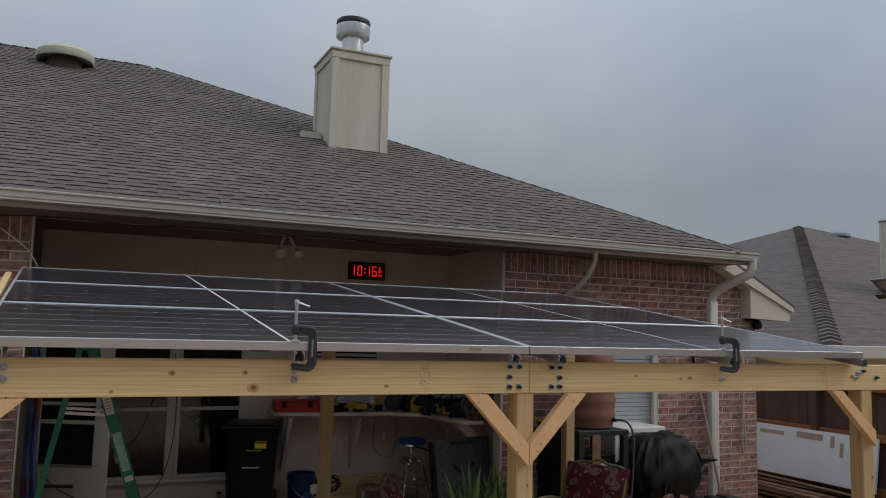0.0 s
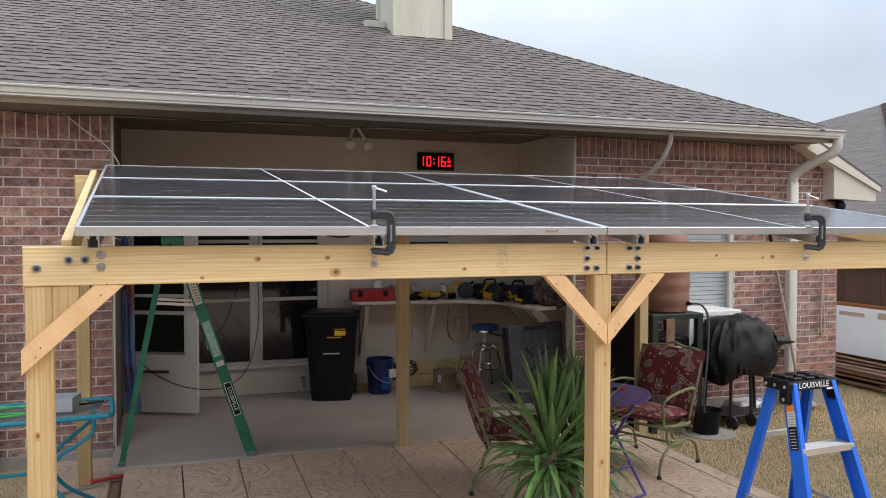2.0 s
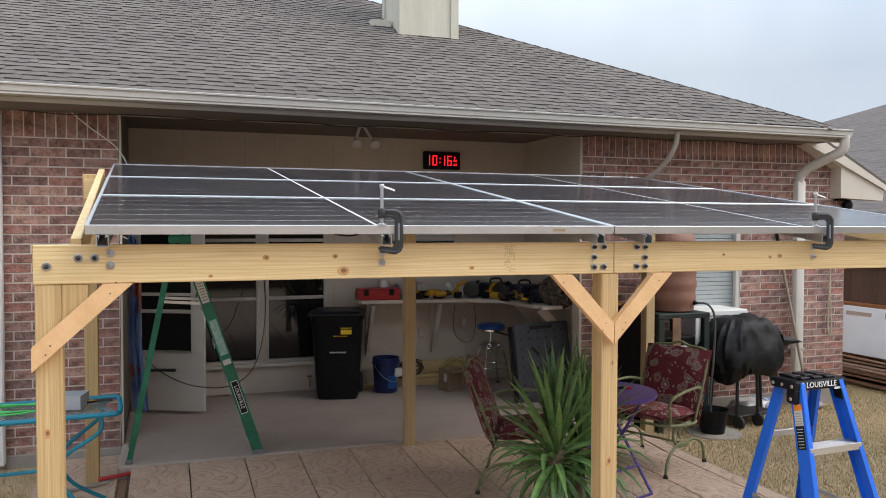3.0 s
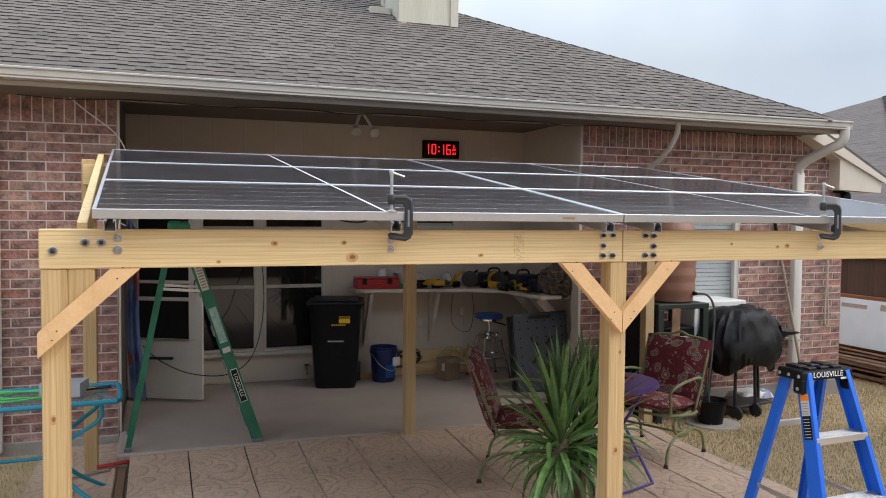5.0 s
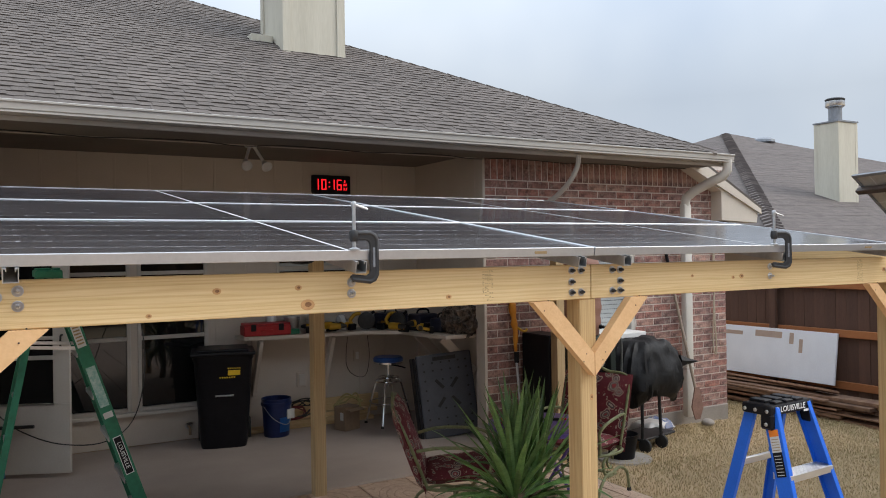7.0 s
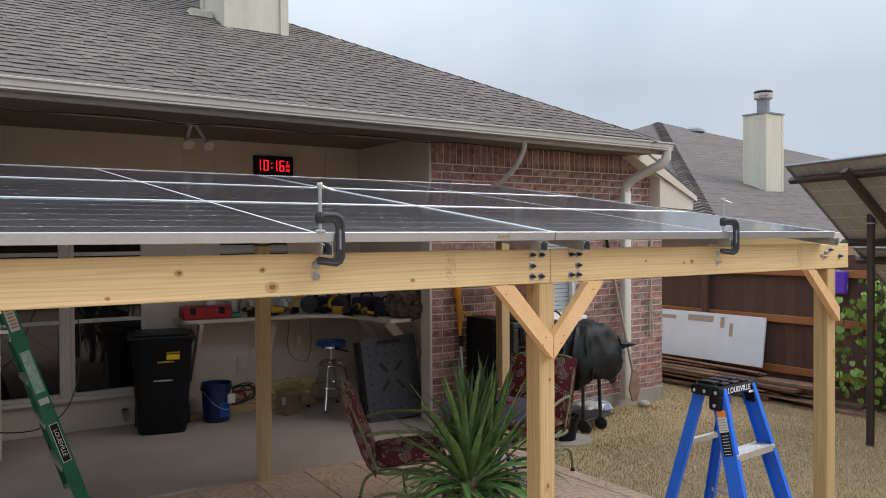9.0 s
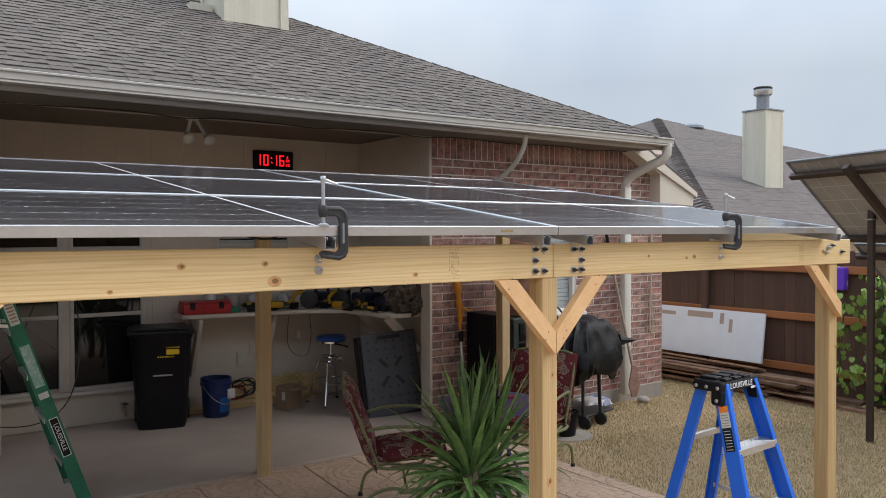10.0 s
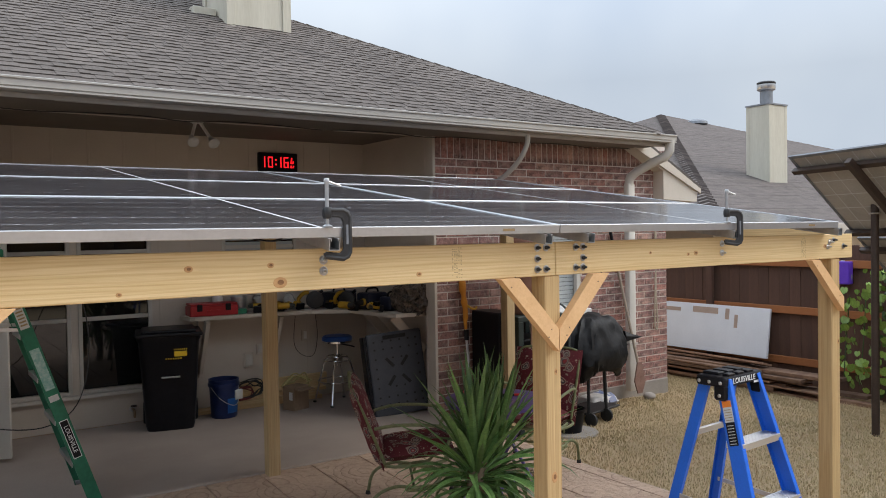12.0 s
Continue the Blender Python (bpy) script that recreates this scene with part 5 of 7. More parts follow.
def build_chairs():
    """Spring-base patio chair; local -y is forward."""
    c = thing("patio_chair", "red floral cushioned patio chair on a worn olive metal spring frame", "chair", group="patio chairs round the purple table")
    lean = radians(20)
    part("seat_cushion", soft_pad(bmesh.new(), 0.5, 0.48, 0.10, Matrix.Translation((0, -0.02, 0.41)) @ Matrix.Rotation(radians(-5), 4, "X")), CUSHION, c, "", True)
    part("back_cushion", soft_pad(bmesh.new(), 0.56, 0.58, 0.085, Matrix.Translation((0, 0.285, 0.585)) @ Matrix.Rotation(radians(90) - lean, 4, "X")), CUSHION, c, "", True)
    bm = tube(bmesh.new(), curve([(-0.25, 0.18, 0.36), (-0.26, 0.30, 0.66), (-0.25, 0.375, 0.82), (-0.19, 0.39, 0.86), (-0.08, 0.395, 0.87), (0, 0.40, 0.895), (0.08, 0.395, 0.87), (0.19, 0.39, 0.86), (0.25, 0.375, 0.82), (0.26, 0.30, 0.66), (0.25, 0.18, 0.36)], 5), 0.011, 8)
    part("back_frame", bm, OLIVE, c, "", True)
    for sx in (-1, 1):
        part("back_scroll", tube(bmesh.new(), curve([(sx * 0.02, 0.36, 0.76), (sx * 0.05, 0.385, 0.84), (sx * 0.12, 0.39, 0.85), (sx * 0.16, 0.375, 0.80), (sx * 0.15, 0.35, 0.73)], 5), 0.006, 6), OLIVE, c, "", True)
        part("arm", tube(bmesh.new(), curve([(sx * 0.26, 0.24, 0.58), (sx * 0.29, 0.1, 0.605), (sx * 0.30, -0.1, 0.60), (sx * 0.29, -0.22, 0.575), (sx * 0.27, -0.25, 0.53), (sx * 0.26, -0.22, 0.48), (sx * 0.25, -0.20, 0.37)], 5), 0.011, 8), OLIVE, c, "", True)
        part("coil", tube(bmesh.new(), curve([(sx * 0.262, -0.05 + 0.05 * math.cos(a), 0.30 + 0.05 * math.sin(a)) for a in np.linspace(0, 5.2, 9)], 4), 0.008, 6), OLIVE, c, "", True)
        part("front_leg", tube(bmesh.new(), curve([(sx * 0.25, 0.10, 0.345), (sx * 0.255, -0.1, 0.33), (sx * 0.26, -0.17, 0.28), (sx * 0.26, -0.1, 0.20), (sx * 0.262, 0.05, 0.19), (sx * 0.265, -0.12, 0.21), (sx * 0.27, -0.26, 0.13), (sx * 0.27, -0.29, 0.012)], 5), 0.011, 8), OLIVE, c, "", True)
        part("rear_leg", tube(bmesh.new(), curve([(sx * 0.265, -0.02, 0.20), (sx * 0.265, 0.12, 0.215), (sx * 0.27, 0.25, 0.15), (sx * 0.27, 0.29, 0.012)], 5), 0.011, 8), OLIVE, c, "", True)
        for y in (-0.29, 0.29):
            part("foot", lathe(bmesh.new(), [(0.018, 0), (0.018, 0.012), (0.012, 0.03)], 10, Matrix.Translation((sx * 0.27, y, 0))), RUBBER, c)
    part("seat_frame", tube(bmesh.new(), curve([(-0.24, -0.2, 0.36), (0.24, -0.2, 0.36), (0.25, 0.18, 0.345), (-0.25, 0.18, 0.345)], 5, True), 0.011, 8, True), OLIVE, c, "", True)
    part("stretcher", tube(bmesh.new(), [(-0.262, 0.0, 0.2), (0.262, 0.0, 0.2)], 0.009, 8), OLIVE, c, "", True)
    c.matrix_basis = frame_of(3.47, 5.2, -0.002, -0.9, -0.43)
    d = copy_thing(c, frame_of(2.31, 5.06, -0.002, 0.87, -0.49))


def build_bistro_table():
    t = thing("bistro_table", "round purple metal folding table with crossed legs", "table", pose(2.76, 4.72, 0, 0, 0, 20))
    part("tabletop", lathe(bmesh.new(), [(0.02, 0.685), (0.31, 0.685), (0.335, 0.672), (0.342, 0.68), (0.34, 0.70), (0.325, 0.703), (0.02, 0.698)], 40), PURPLE, t, "", True)
    for sx in (-1, 1):
        for a, b in (((0.2, 0.675), (-0.24, 0.01)), ((-0.2, 0.675), (0.24, 0.01))):
            part("leg", tube(bmesh.new(), [(sx * 0.17, a[0], a[1]), (sx * 0.2, b[0], b[1])], 0.011, 8), PURPLE, t, "", True)
    for y, z in ((0.24, 0.012), (-0.24, 0.012), (0.13, 0.18), (-0.13, 0.18), (0.1, 0.5)):
        part("crossbar", tube(bmesh.new(), [(-0.2, y, z), (0.2, y, z)], 0.009, 8), PURPLE, t, "", True)
    # small things lying on it
    red = surf("red_plastic", (0.5, 0.02, 0.02), (0.62, 0.035, 0.03), 8, 0.4)
    k = thing("hand_tool", "small red and black hand tool lying on the table", "tool", pose(2.62, 4.86, 0.701, 0, 0, 20))
    part("grip", one_box((-0.09, -0.02, 0), (0.09, 0.02, 0.05), 0.008), red, k)
    part("shaft", tube(bmesh.new(), [(0.09, 0, 0.02), (0.17, 0, 0.02)], 0.006, 8), BLACK_IRON, k)
    k = thing("utility_knife", "black and red utility knife lying on the table", "knife", pose(2.86, 4.74, 0.701, 0, 0, -25))
    part("handle", one_box((-0.08, -0.012, 0), (0.05, 0.012, 0.016), 0.004), BLACK_PLASTIC, k)
    part("slide", one_box((0.05, -0.01, 0), (0.1, 0.01, 0.014), 0.003), red, k)


def leaf_mesh(length, width, droop, n=7):
    """A stiff blade with a folded middle that starts at the origin and goes out along +x."""
    bm = bmesh.new()
    rows, x, z, ang = [], 0.0, 0.0, 0.0
    for k in range(n + 1):
        t = k / n
        w = width * (0.45 + 1.3 * t) if t < 0.35 else width * (0.905 + 0.1 * math.sin(t)) * max(0.02, 1 - ((t - 0.35) / 0.65) ** 1.7)
        rows.append([bm.verts.new((x, -w / 2, z + w * 0.22)), bm.verts.new((x, 0, z)), bm.verts.new((x, w / 2, z + w * 0.22))])
        ang -= droop / n * (0.4 + 1.6 * t)
        x += length / n * math.cos(ang)
        z += length / n * math.sin(ang)
    for a, b in zip(rows, rows[1:]):
        bm.faces.new((a[0], b[0], b[1], a[1]))
        bm.faces.new((a[1], b[1], b[2], a[2]))
    return bm


def build_yucca():
    p = thing("yucca_plant", "spiky green yucca plant with arching sword-shaped leaves", "plant", pose(1.985, 3.90, 0))
    part("trunk", tube(bmesh.new(), curve([(0, 0, -0.01), (0.02, 0.0, 0.25), (-0.02, 0.01, 0.5), (0.0, 0, 0.62)], 4), 0.045, 10), TRUNK, p, "", True)
    part("trunk", tube(bmesh.new(), curve([(0.12, 0.1, -0.01), (0.16, 0.1, 0.25), (0.2, 0.13, 0.5), (0.22, 0.14, 0.58)], 4), 0.035, 10), TRUNK, p, "", True)
    rnd = random.Random(11)
    temps = []
    for L, w, d in ((0.55, 0.040, 0.16), (0.53, 0.043, 0.35), (0.42, 0.044, 1.0), (0.38, 0.042, 1.5), (0.48, 0.034, 0.1), (0.45, 0.045, 1.1)):
        temps.append(part("leaf", leaf_mesh(L, w, d), LEAF, p))
    heads = ((-0.02, 0, 0.60, 120), (0.20, 0.12, 0.58, 85))
    used = set()
    for hx, hy, hz, count in heads:
        for k in range(count):
            a = k * 2.39996 + rnd.uniform(-0.2, 0.2)
            u = k / count
            el = 88 - 122 * u ** 1.45 + rnd.uniform(-9, 9)
            i = (4 if u < 0.08 else 0 if u < 0.36 else 1 if u < 0.52 else 5 if u < 0.72 else 2 if u < 0.86 else 3)
            s = rnd.uniform(0.82, 1.12)
            m = Matrix.Translation((hx, hy, hz - 0.13 * u)) @ Matrix.Rotation(a, 4, "Z") @ Matrix.Rotation(-radians(el), 4, "Y") @ Matrix.Rotation(rnd.uniform(-0.35, 0.35), 4, "X") @ Matrix.Translation((0.025, 0, 0)) @ Matrix.Scale(s, 4)
            if i not in used:
                temps[i].matrix_basis = m
                used.add(i)
            else:
                shared(temps[i], "leaf", p, m)


def build_grill():
    g = thing("covered_grill", "kettle grill under a wrinkled black vinyl cover", "grill", pose(5.24, 6.36, ground_z(5.4), 0, 0, 12))
    bm = bmesh.new()
    n, rings = 72, []
    crease = random.Random(17)
    keys = [Vector(v) for v in ((0.36, 0.24, 0.46), (0.41, 0.29, 0.52), (0.46, 0.32, 0.62), (0.47, 0.33, 0.74), (0.42, 0.29, 0.88), (0.34, 0.24, 0.98), (0.25, 0.17, 1.035), (0.08, 0.06, 1.05))]
    profile = curve(keys, 5)
    for k, (w, d, z) in enumerate(profile):
        ring = []
        for j in range(n):
            a = 2 * math.pi * j / n
            ca, sa = math.cos(a), math.sin(a)
            ridge = 1 - abs(noise.noise((ca * 4.4 + z * 2.0, sa * 4.4, z * 1.7))) * 2.2
            pleat = 1 - abs(noise.noise((ca * 9.0 + z * 4.0, sa * 9.0 - z * 3.0, z * 3.5 + 4))) * 2.0
            fold = 0.90 + 0.10 * noise.noise((ca * 2.2, sa * 2.2, z * 4)) + 0.10 * ridge ** 3 + 0.035 * pleat ** 3
            e = 0.75
            x = w * math.copysign(abs(math.cos(a)) ** e, math.cos(a)) * fold
            y = d * math.copysign(abs(math.sin(a)) ** e, math.sin(a)) * fold
            if ca > 0.86:
                x += 0.22 * ((ca - 0.86) / 0.14) ** 1.5 * math.exp(-((z - 0.74) / 0.06) ** 2)
            if k < 5:
                z_ = z + 0.05 * math.sin(3 * a + 0.6)
            else:
                z_ = z + 0.035 * noise.noise((x * 7, y * 7, 2.0))
            ring.append(bm.verts.new((x, y, z_)))
        rings.append(ring)
    for a, b in zip(rings, rings[1:]):
        for j in range(n):
            bm.faces.new((a[j], a[(j + 1) % n], b[(j + 1) % n], b[j]))
    bm.faces.new(rings[-1])
    part("cover", bm, COVER, g, "wrinkled black vinyl cover", True)
    part("cover_corner", lathe(bmesh.new(), [(0.07, 0), (0.035, 0.08), (0.012, 0.17), (0.002, 0.2)], 7, Matrix.Translation((0.37, -0.19, 0.80)) @ Matrix.Rotation(radians(-35), 4, "Z") @ Matrix.Rotation(radians(92), 4, "Y")), COVER, g, "pointed cover corner")
    for x, y in ((-0.24, -0.16), (0.02, -0.2), (0.36, 0.02), (-0.24, 0.16)):
        part("leg", tube(bmesh.new(), [(x * 0.9, y * 0.9, 0.5), (x, y, 0.0)], 0.016, 8), BLACK_IRON, g, "", True)
    for x in (-0.26, 0.02):
        part("wheel", lathe(bmesh.new(), [(0.05, 0), (0.065, 0.006), (0.065, 0.03), (0.05, 0.036)], 18, Matrix.Translation((x - 0.02, -0.2, 0.066)) @ Matrix.Rotation(radians(90), 4, "Y")), RUBBER, g, "", True)
    part("shelf", one_box((-0.25, -0.18, 0.10), (0.3, 0.16, 0.12), 0.004), BLACK_IRON, g)


def build_barrel_corner():
    z = ground_z(4.5)
    s = thing("steel_stand", "dark green steel stand with chipped paint beside the brick wall", "stand", pose(4.44, 6.42, z))
    part("top", one_box((-0.28, -0.27, 1.05), (0.28, 0.27, 1.10), 0.006), DARKGREEN, s)
    for x in (-0.245, 0.245):
        for y in (-0.24, 0.24):
            part("leg", one_box((x - 0.03, y - 0.03, 0), (x + 0.03, y + 0.03, 1.05), 0.004), DARKGREEN, s)
    part("shelf", one_box((-0.245, -0.24, 0.30), (0.245, 0.24, 0.33), 0.004), DARKGREEN, s)
    part("bracket", one_box((-0.14, -0.285, 0.72), (-0.05, -0.272, 1.06), 0.003), OLDBOARD, s)
    part("side_post", one_box((-0.13, -0.30, 0.35), (-0.06, -0.272, 0.74), 0.003), DARKGREEN, s)
    b = thing("rain_barrel", "brown plastic rain barrel standing on the steel stand", "barrel", pose(4.46, 6.40, z + 1.10) @ Matrix.Diagonal((0.92, 0.92, 1, 1)))
    part("body", lathe(bmesh.new(), [(0.21, 0), (0.228, 0.015), (0.232, 0.06)] + [(0.236 + 0.010 * (k % 4 in (1, 2)) + 0.012 * math.sin(k / 17 * math.pi), 0.07 + 0.034 * k + (0.008 if k % 2 else 0)) for k in range(18)] + [(0.222, 0.71), (0.2, 0.75), (0.02, 0.77)], 36), TERRA, b, "", True)
    part("tap", lathe(bmesh.new(), [(0.02, 0), (0.022, 0.02), (0.014, 0.03), (0.014, 0.06)], 12, Matrix.Translation((0.13, -0.205, 0.09)) @ Matrix.Rotation(radians(90), 4, "X")), BLACK_PLASTIC, b)
    h = thing("hose", "grey rubber hose hanging from the rain barrel", "hose")
    hm = surf("grey_hose", (0.06, 0.07, 0.07), (0.11, 0.12, 0.12), 10, 0.6)
    part("hose_line", tube(bmesh.new(), curve([(4.58, 6.17, z + 1.19), (4.64, 6.08, z + 1.18), (4.70, 6.06, z + 1.05), (4.71, 6.08, z + 0.7), (4.69, 6.1, z + 0.3), (4.73, 6.1, z + 0.02)], 6), 0.010, 8), hm, h, "", True)
    k = thing("black_crate", "black plastic storage crate inside the steel stand", "crate", pose(4.42, 6.42, z + 0.331))
    part("body", one_box((-0.20, -0.2, 0), (0.20, 0.2, 0.55), 0.02, segs=2), BLACK_PLASTIC, k)
    part("tag", one_box((0.02, -0.2035, 0.30), (0.14, -0.2, 0.46), 0.001), PAPER, k, "white paper tag")
    a = thing("air_conditioner", "white window air conditioner jutting from the brick wall window", "air conditioner", pose(5.10, 6.83, 0.655))
    part("casing", one_box((-0.30, -0.36, 0), (0.32, 0.1, 0.335), 0.012, segs=2), WHITE, a)
    for j in range(9):
        part("louvre", one_box((-0.26, -0.364, 0.05 + j * 0.028), (0.28, -0.36, 0.064 + j * 0.028)), STEEL, a)
    d = thing("storage_cabinet", "dark plastic storage cabinet against the brick wall", "cabinet", pose(4.22, 6.60, z))
    part("body", one_box((-0.10, -0.22, 0), (0.13, 0.2, 1.12), 0.01), BLACK_PLASTIC, d)
    part("seam", one_box((-0.10, -0.222, 0.55), (0.13, -0.219, 0.562)), RUBBER, d)
    p = thing("plant_pot", "empty black plastic plant pot on the lawn", "plant pot", pose(4.66, 6.02, ground_z(4.7) + 0.02))
    part("pot", lathe(bmesh.new(), [(0.105, 0), (0.135, 0.19), (0.148, 0.19), (0.15, 0.215), (0.138, 0.215), (0.128, 0.19), (0.1, 0.02)], 28), BLACK_PLASTIC, p, "", True)
    setting("stepping_stone", lathe(bmesh.new(), [(0.24, -0.05), (0.25, 0.0), (0.24, 0.018)], 20, Matrix.Translation((4.68, 6.02, ground_z(4.7)))), FOUNDATION, "flat concrete stepping stone under the pot", "stone")
    f = thing("soil_bag", "half-empty white and blue plastic bag lying by the wall", "bag", pose(5.60, 6.60, ground_z(5.6) + 0.02, 0, 0, 8) @ Matrix.Diagonal((0.72, 0.9, 0.9, 1)))
    part("sack", soft_pad(bmesh.new(), 0.62, 0.30, 0.17, Matrix.Translation((0, 0, 0.075)), 12), surf("bag_plastic", (0.5, 0.5, 0.5), (0.62, 0.6, 0.58), 7, 0.4, 0.4), f, "", True)
    part("print", soft_pad(bmesh.new(), 0.22, 0.31, 0.178, Matrix.Translation((0.16, 0, 0.076)), 8), surf("bag_print", (0.03, 0.12, 0.4), (0.3, 0.3, 0.35), 5, 0.4), f, "blue print", True)
    YEL = surf("yellow_tool_plastic", (0.62, 0.34, 0.02), (0.72, 0.42, 0.03), 10, 0.5)
    t = thing("string_trimmer", "orange and grey string trimmer leaning upright on the brick wall", "trimmer", pose(4.02, 6.66, 0.0))
    part("shaft", tube(bmesh.new(), [(-0.02, -0.02, 0.08), (0.0, 0.10, 0.86)], 0.013, 10), BRUSHED, t, "", True)
    part("motor_housing", tube(bmesh.new(), [(0.0, 0.10, 0.86), (0.0, 0.105, 0.93), (0.008, 0.11, 0.98), (0.01, 0.115, 1.06), (0.0, 0.12, 1.12), (0.0, 0.125, 1.18), (-0.008, 0.13, 1.24), (-0.01, 0.13, 1.31), (-0.012, 0.13, 1.34)], [0.014, 0.018, 0.026, 0.024, 0.034, 0.022, 0.036, 0.034, 0.016], 12), surf("orange_tool_plastic", (0.62, 0.22, 0.015), (0.7, 0.28, 0.02), 10, 0.5), t, "", True)
    part("front_grip", tube(bmesh.new(), curve([(0.02, 0.1, 1.09), (0.06, 0.09, 1.06), (0.10, 0.08, 1.05), (0.12, 0.08, 1.07)], 5), 0.011, 8), YEL, t, "", True)
    part("collar", lathe(bmesh.new(), [(0.024, 0.76), (0.024, 0.86)], 12, Matrix.Translation((-0.002, 0.085, 0))), BLACK_PLASTIC, t)
    part("guard", prism(bmesh.new(), [(-0.12, 0.02), (0.10, 0.02), (0.06, 0.14), (-0.06, 0.14)], -0.10, 0.04), BLACK_PLASTIC, t)
    r = thing("rope", "pale rope loop hanging on the brick wall", "rope")
    rm = surf("rope_fibre", (0.40, 0.33, 0.25), (0.52, 0.44, 0.34), 60, 0.9, 0.4)
    part("cord", tube(bmesh.new(), curve([(6.80, 6.815, 1.95), (6.79, 6.80, 1.5), (6.80, 6.80, 1.0), (6.82, 6.80, 0.72), (6.80, 6.795, 0.62), (6.77, 6.80, 0.72), (6.78, 6.80, 1.1), (6.805, 6.80, 1.6), (6.81, 6.815, 1.95)], 6), 0.009, 6), rm, r, "", True)
    sh = thing("long_handled_shovel", "old long-handled shovel leaning on the brick wall", "shovel")
    part("handle", tube(bmesh.new(), [(6.20, 6.55, 0.30), (6.08, 6.79, 1.60)], 0.015, 10), surf("grey_wood_handle", (0.24, 0.19, 0.14), (0.38, 0.31, 0.24), 20, 0.8), sh, "", True)
    part("grip", tube(bmesh.new(), [(6.085, 6.785, 1.57), (6.03, 6.815, 1.92)], 0.018, 10), BLACK_PLASTIC, sh, "", True)
    bm = bmesh.new()
    prism(bm, [(6.17, 0.34), (6.23, 0.34), (6.29, 0.12), (6.24, 0.0), (6.17, 0.0), (6.12, 0.14)], 6.53, 6.545)
    part("blade", bm, surf("rusty_steel", (0.16, 0.08, 0.06), (0.3, 0.18, 0.14), 12, 0.7), sh)
    q = thing("pillow_stone", "rough broken stone beside the downspout foot", "stone", pose(6.45, 6.62, ground_z(6.4)))
    bm = bmesh.new()
    bmesh.ops.create_icosphere(bm, subdivisions=3, radius=0.07)
    for v in bm.verts:
        v.co *= 1 + 0.25 * noise.noise(v.co * 7)
        v.co.z = v.co.z * 0.6 + 0.05
    part("rock", bm, FOUNDATION, q)


def build_porch_things():
    # open storm door
    ax, ay, bx, by = -0.385, 7.955, 0.262, 7.64
    L = math.hypot(bx - ax, by - ay)
    d = thing("door_1", "open cream storm door with a dark glass upper half", "door", pose(ax, ay, 0.085, 0, 0, math.degrees(math.atan2(by - ay, bx - ax))), kind="structure")
    bm = bmesh.new()
    H = 2.02
    for lo, hi in (((0, 0, 0), (L, 0.035, 0.56)), ((0, 0, 0.56), (0.1, 0.035, H)), ((L - 0.13, 0, 0.56), (L, 0.035, H)), ((0.1, 0, H - 0.12), (L - 0.13, 0.035, H)), ((0.1, 0.004, 0.91), (L - 0.13, 0.03, 0.945)), ((0.1, 0.004, 1.07), (L - 0.13, 0.03, 1.10))):
        box(bm, lo, hi, 0.003)
    part("leaf", bm, TRIM, d)
    part("pane", one_box((0.1, 0.016, 0.56), (L - 0.13, 0.02, H - 0.12)), WINDOW_GLASS, d, "dark glass")
    part("glazing_bead", one_box((0.09, -0.006, 0.545), (L - 0.12, 0.0, 0.56), 0.002), STEEL, d)
    part("door_closer", tube(bmesh.new(), [(0.15, -0.03, 0.38), (0.45, -0.03, 0.385)], 0.014, 10), BLACK_IRON, d, "black tubular closer", True)
    part("door_handle", tube(bmesh.new(), curve([(L - 0.05, -0.01, 1.0), (L - 0.05, -0.045, 1.01), (L - 0.05, -0.045, 1.1), (L - 0.05, -0.01, 1.11)], 4), 0.008, 8), BLACK_IRON, d, "black handle", True)
    # towel
    t = thing("beach_towel", "blue patterned beach towel hanging at the porch corner", "towel")
    bm = bmesh.new()
    nu, nv, rows = 14, 16, []
    for j in range(nv + 1):
        v = j / nv
        z = 1.72 - 1.44 * v
        row = []
        for i in range(nu + 1):
            u = i / nu
            x = -0.372 + (0.04 + 0.11 * u) * (0.55 + 0.45 * v) * (1 if i else 0.6)
            y = 7.02 + 0.03 * math.sin(u * 13 + v * 2) + 0.02 * math.sin(v * 6 + u * 3)
            row.append(bm.verts.new((x + 0.012 * math.sin(v * 8), y, z + 0.03 * math.sin(u * 5))))
        rows.append(row)
    for a, b in zip(rows, rows[1:]):
        for i in range(nu):
            bm.faces.new((a[i], a[i + 1], b[i + 1], b[i]))
    bmesh.ops.solidify(bm, geom=bm.faces[:], thickness=0.008)
    tm = surf("towel_cloth", (0.10, 0.17, 0.40), (0.24, 0.34, 0.60), 4, 0.95, fine=200, fine_bump=0.3, contrast=(0.4, 0.55))
    nt, lk = tm.node_tree.nodes, tm.node_tree.links
    src = nt["Principled BSDF"].inputs["Base Color"].links[0].from_socket
    zz, mx, rp = nt.new("ShaderNodeTexNoise"), nt.new("ShaderNodeMix"), nt.new("ShaderNodeValToRGB")
    zz.inputs["Scale"].default_value = 5.5
    co = nt.new("ShaderNodeTexCoord")
    lk.new(co.outputs["Object"], zz.inputs["Vector"])
    rp.color_ramp.elements[0].position, rp.color_ramp.elements[1].position = 0.60, 0.63
    lk.new(zz.outputs["Fac"], rp.inputs["Fac"])
    mx.data_type = "RGBA"
    mx.inputs["B"].default_value = (0.42, 0.14, 0.10, 1)
    lk.new(rp.outputs["Color"], mx.inputs["Factor"])
    lk.new(src, mx.inputs["A"])
    lk.new(mx.outputs["Result"], nt["Principled BSDF"].inputs["Base Color"])
    part("cloth", bm, tm, t, "", True)
